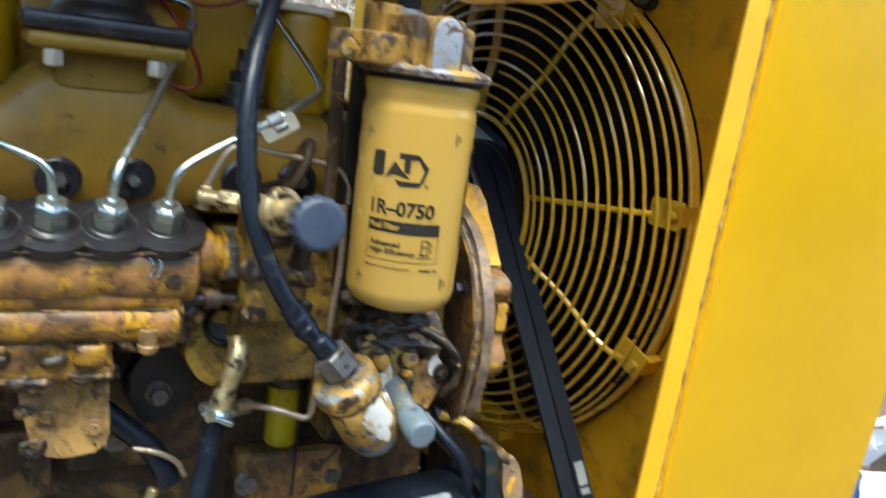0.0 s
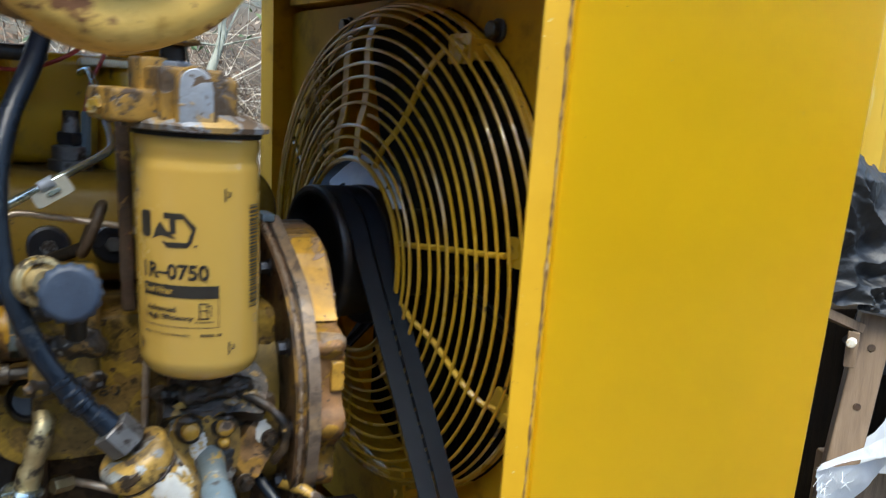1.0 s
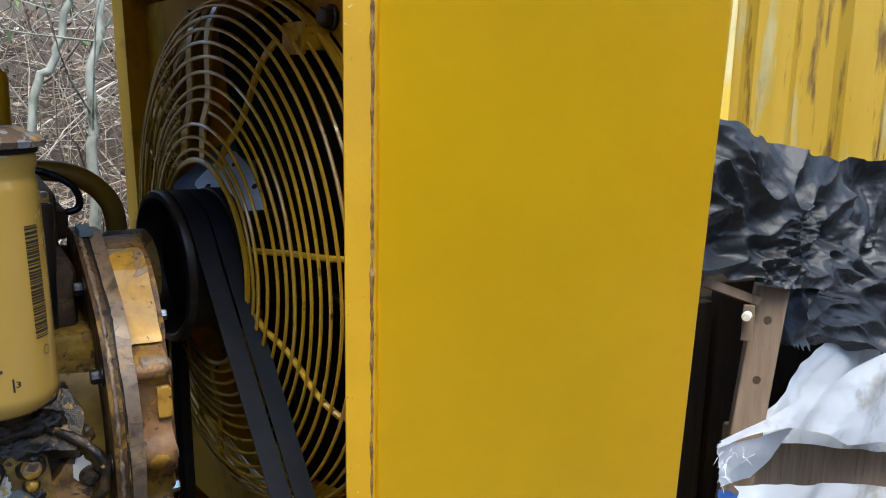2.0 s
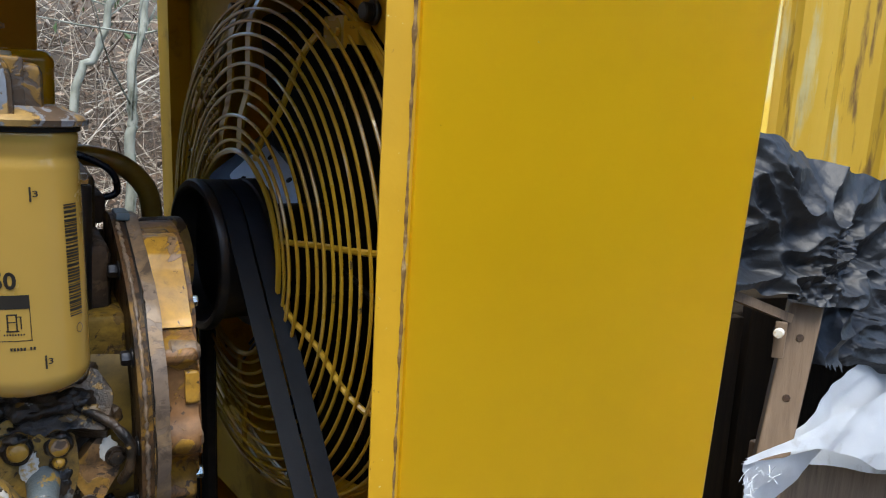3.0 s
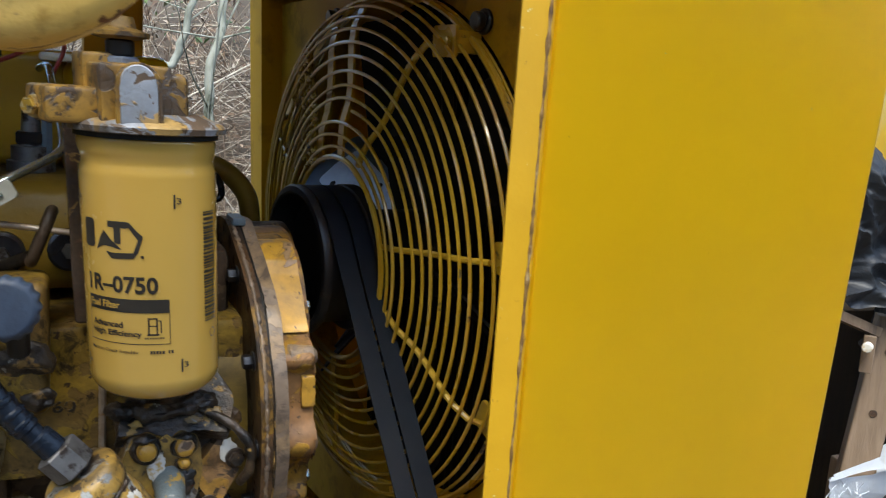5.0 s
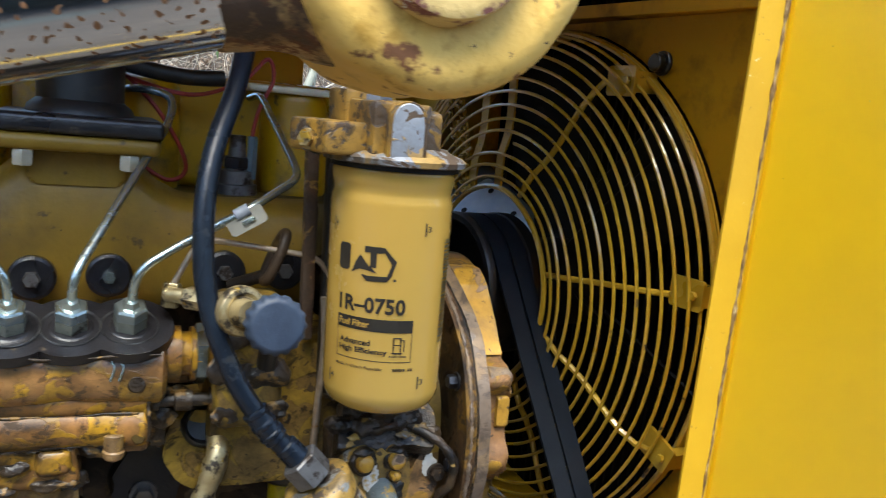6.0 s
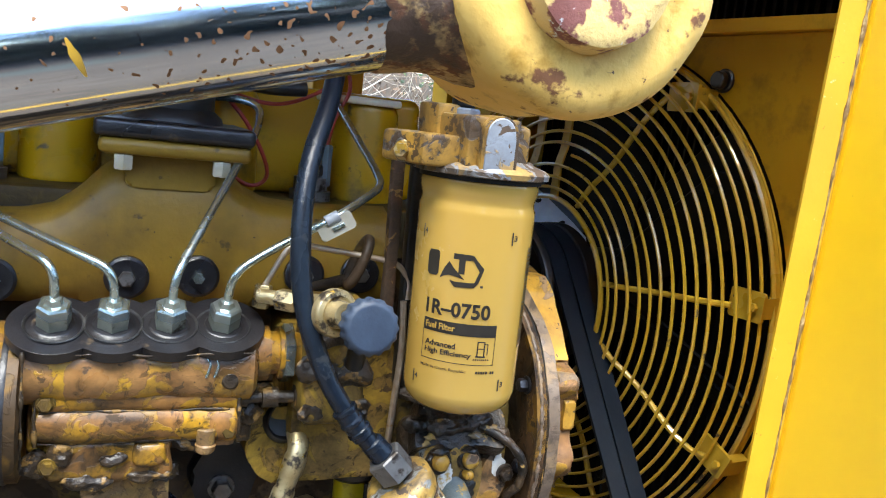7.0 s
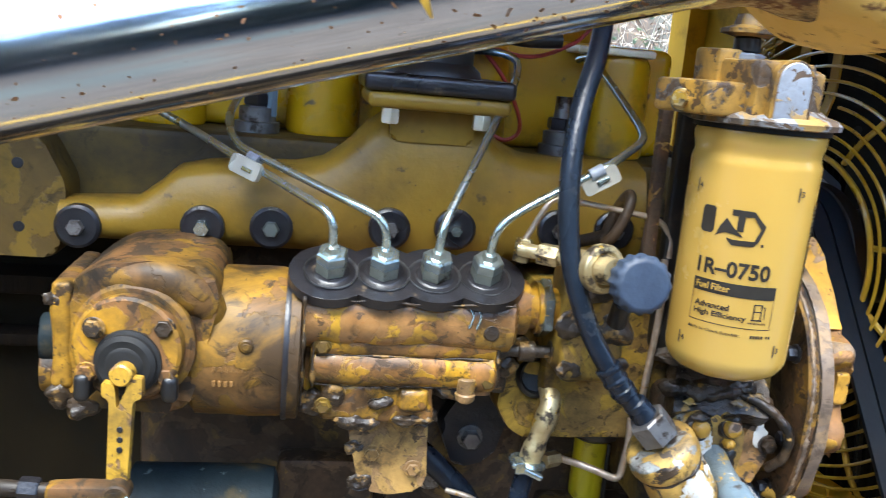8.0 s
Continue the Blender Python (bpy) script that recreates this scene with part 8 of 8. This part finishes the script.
def brush():
    rnd = random.Random(7)
    bm = B()
    for k in range(1500):
        x, y = rnd.uniform(-1.2, 3.2), rnd.uniform(1.85, 4.4)
        p = V((x, y, bank(x, y) + rnd.uniform(0.0, 0.25)))
        if rnd.random() < 0.55:
            d = V((rnd.gauss(0, 0.7), rnd.gauss(0, 0.5), rnd.uniform(0.1, 1.0))).normalized()
        else:
            d = V((rnd.gauss(0, 1), rnd.gauss(0, 0.6), rnd.gauss(0.1, 0.35))).normalized()
        L, r = rnd.uniform(0.25, 0.9), rnd.choice((0.0015, 0.002, 0.003, 0.0045))
        pts = [p]
        for _ in range(4):
            d = (d + V((rnd.gauss(0, 0.22), rnd.gauss(0, 0.2), rnd.gauss(-0.03, 0.2)))).normalized()
            pts.append(pts[-1] + d * L / 4)
        tube(bm, pts, [r, r * 0.9, r * 0.8, r * 0.6, r * 0.3], 4, cap=False)
    for k in range(3600):       # the thicket seen through the gap beside the cowl
        x, y = rnd.uniform(0.1, 1.6), rnd.uniform(1.95, 3.6)
        p = V((x, y, bank(x, y) + rnd.uniform(0.0, 0.35)))
        d = V((rnd.gauss(0, 0.9), rnd.gauss(0, 0.4), rnd.gauss(0.35, 0.5))).normalized()
        L, r = rnd.uniform(0.15, 0.6), rnd.choice((0.0008, 0.001, 0.0014, 0.002))
        pts = [p]
        for _ in range(3):
            d = (d + V((rnd.gauss(0, 0.3), rnd.gauss(0, 0.2), rnd.gauss(-0.05, 0.25)))).normalized()
            pts.append(pts[-1] + d * L / 3)
        tube(bm, pts, [r, r * 0.9, r * 0.7, r * 0.4], 3, cap=False)
    me = bpy.data.meshes.new("brush")
    bm.to_mesh(me)
    bm.free()
    me.materials.append(M_TWIG)
    tagged(new("brush", me), "tangled dry grey-brown twigs on the bank", "brush", kind="stuff")
    for name, mat_, n, lo, hi, label in (("dead_leaves", M_DRYLEAF, 9000, 0.0, 0.30, "curled brown dead leaves among the twigs"), ("green_leaves", M_LEAF, 2600, 0.55, 1.5, "small green leaves above the bank")):
        verts, faces = [], []
        for k in range(n):
            x, y = (rnd.uniform(0.0, 1.7), rnd.uniform(1.9, 3.9)) if k % 4 else (rnd.uniform(-1.2, 3.2), rnd.uniform(2.0, 4.6))
            z = bank(x, y) + rnd.uniform(lo, hi) * (1 if name == "dead_leaves" else rnd.uniform(0.6, 1.3))
            if name == "green_leaves" and z < 1.58 - 0.25 * noise.noise(V((x * 2, y * 2, 4))):
                continue
            s = rnd.uniform(0.008, 0.024)
            u = V((rnd.gauss(0, 1), rnd.gauss(0, 1), rnd.gauss(0, 1))).normalized()
            w = u.orthogonal().normalized()
            c, b = V((x, y, z)), len(verts)
            verts += [c - u * s, c + w * s * 0.45 + u.cross(w) * s * 0.2, c + u * s, c - w * s * 0.45 + u.cross(w) * s * 0.2]
            faces.append((b, b + 1, b + 2, b + 3))
        me = bpy.data.meshes.new(name)
        me.from_pydata([tuple(v) for v in verts], [], faces)
        me.materials.append(mat_)
        tagged(new(name, me), label, "leaves", kind="stuff")


def sapling(pts, r0, r1, seed, label):
    rnd = random.Random(seed)
    t = thing("sapling", pts[0], label, "tree", "thin trees on the bank")
    path = smooth_path(pts, 6)
    n = len(path)
    bm = B()
    tube(bm, [p + V((rnd.gauss(0, 0.004), 0, 0)) for p in path], [r0 + (r1 - r0) * i / (n - 1) for i in range(n)], 10)
    part("trunk", bm, M_BARK, t)
    for k in range(7):
        i = rnd.randrange(n // 4, n - 2)
        d = V((rnd.gauss(0, 1), rnd.gauss(0, 0.6), rnd.uniform(0.3, 1.0))).normalized()
        bp = [path[i]]
        for _ in range(4):
            d = (d + V((rnd.gauss(0, 0.25), rnd.gauss(0, 0.25), rnd.gauss(0.1, 0.2)))).normalized()
            bp.append(bp[-1] + d * rnd.uniform(0.08, 0.2))
        bm = B()
        tube(bm, bp, [r0 * 0.2, r0 * 0.16, r0 * 0.12, r0 * 0.08, r0 * 0.04], 6)
        part("limb", bm, M_BARK, t)
    verts, faces = [], []
    top = path[-1]
    for k in range(260):
        c = top + V((rnd.gauss(0, 0.4), rnd.gauss(0, 0.3), rnd.gauss(0.1, 0.35)))
        s = rnd.uniform(0.015, 0.04)
        u = V((rnd.gauss(0, 1), rnd.gauss(0, 1), rnd.gauss(0, 1))).normalized()
        w = u.orthogonal().normalized()
        b = len(verts)
        verts += [c - u * s, c + w * s * 0.45, c + u * s, c - w * s * 0.45]
        faces.append((b, b + 1, b + 2, b + 3))
    me = bpy.data.meshes.new("crown")
    me.from_pydata([tuple(v) for v in verts], [], faces)
    me.materials.append(M_LEAF)
    cr = new("crown", me)
    cr.parent = t
    cr.matrix_parent_inverse = Matrix.Translation(-t.location)
    return t


ground()
brush()
sapling([(0.700, 2.30, 0.30), (0.690, 2.30, 1.20), (0.698, 2.30, 1.35), (0.705, 2.30, 1.50), (0.735, 2.32, 1.68), (0.72, 2.35, 2.3), (0.80, 2.4, 3.2)], 0.015, 0.008, 3, "slender pale-barked sapling on the bank")
sapling([(0.50, 2.30, 0.3), (0.555, 2.30, 1.34), (0.615, 2.30, 1.50), (0.645, 2.30, 1.62), (0.68, 2.3, 1.9), (0.75, 2.35, 2.6), (0.70, 2.4, 3.1)], 0.012, 0.006, 5, "leaning thin pale sapling on the bank")
for k, (x, y) in enumerate(((-0.1, 2.6), (0.25, 3.1), (1.3, 2.8))):
    z = bank(x, y)
    sapling([(x, y, z - 0.1), (x + 0.05, y, z + 0.5), (x + 0.02 * k, y + 0.05, z + 1.1), (x + 0.1, y + 0.1, z + 1.9)], 0.009, 0.004, 20 + k, "thin grey sapling among the brush")


def wood(a, b, foot, h, seed, trees, size=0.10):
    """A dense wood along a line on the ground, added to hold back low skylight: tapered trunks with limbs, crowns and
    undergrowth of small leaves in clumps.
    """
    rnd = random.Random(seed)
    a, b = V(a), V(b)
    across = V((b.y - a.y, a.x - b.x)).normalized()
    verts, faces, kinds = [], [], []

    def limb(p, q, r0, r1):
        u, v, n = basis(q - p)
        k = len(verts)
        for c, r in ((p, r0), (q, r1)):
            verts.extend(c + (u * math.cos(2 * math.pi * m / 5) + v * math.sin(2 * math.pi * m / 5)) * r for m in range(5))
        for m in range(5):
            faces.append((k + m, k + (m + 1) % 5, k + 5 + (m + 1) % 5, k + 5 + m))
            kinds.append(1)

    def clump(c, spread, count):
        for _ in range(count):
            p = c + V((rnd.gauss(0, spread), rnd.gauss(0, spread), rnd.gauss(0, spread * 0.7)))
            if p.z < foot:
                continue
            s = size * rnd.uniform(0.5, 1.3)
            u = V((rnd.gauss(0, 1), rnd.gauss(0, 1), rnd.gauss(0, 0.7))).normalized()
            w = u.orthogonal().normalized()
            k = len(verts)
            verts.extend((p - u * s, p + w * s * 0.45, p + u * s, p - w * s * 0.45))
            faces.append((k, k + 1, k + 2, k + 3))
            kinds.append(0)

    for t in range(trees):
        q = a.lerp(b, (t + rnd.uniform(0.1, 0.9)) / trees) + across * rnd.gauss(0, 0.45)
        top = h * rnd.uniform(0.65, 1.1)
        root = V((q.x, q.y, foot - 0.1))
        tip = root + V((rnd.gauss(0, 0.12), rnd.gauss(0, 0.12), top))
        limb(root, tip, 0.05 * size * 10, 0.014)
        for k in range(7):
            p = root.lerp(tip, rnd.uniform(0.25, 0.95))
            e = p + V((rnd.gauss(0, 0.28), rnd.gauss(0, 0.28), rnd.uniform(0.05, 0.35)))
            limb(p, e, 0.016, 0.006)
            clump(e, 0.15, 42)
        for k in range(4):
            clump(V((q.x + rnd.gauss(0, 0.3), q.y + rnd.gauss(0, 0.3), foot + rnd.uniform(0.05, 0.30) * h)), 0.20, 48)
    me = bpy.data.meshes.new("screen_wood")
    me.from_pydata([tuple(v) for v in verts], [], faces)
    me.materials.append(M_FARWOOD)
    me.materials.append(M_BARK)
    me.polygons.foreach_set("material_index", kinds)
    return tagged(new("screen_wood", me), "dark green leafy wood added round the clearing to hold back low sky", "wood", kind="stuff")


# mostly out of view: they cut low skylight and darken the chrome's reflection
wood((-12, -3.6), (12, -3.6), 0.0, 3.0, 11, 120)
wood((-9, -8), (-9, 7), 0.0, 5.0, 12, 44, 0.17)
wood((-9, 6.5), (13, 6.5), 2.1, 1.6, 13, 30, 0.12)
wood((14, -8), (14, 7), 0.0, 1.2, 14, 22, 0.12)
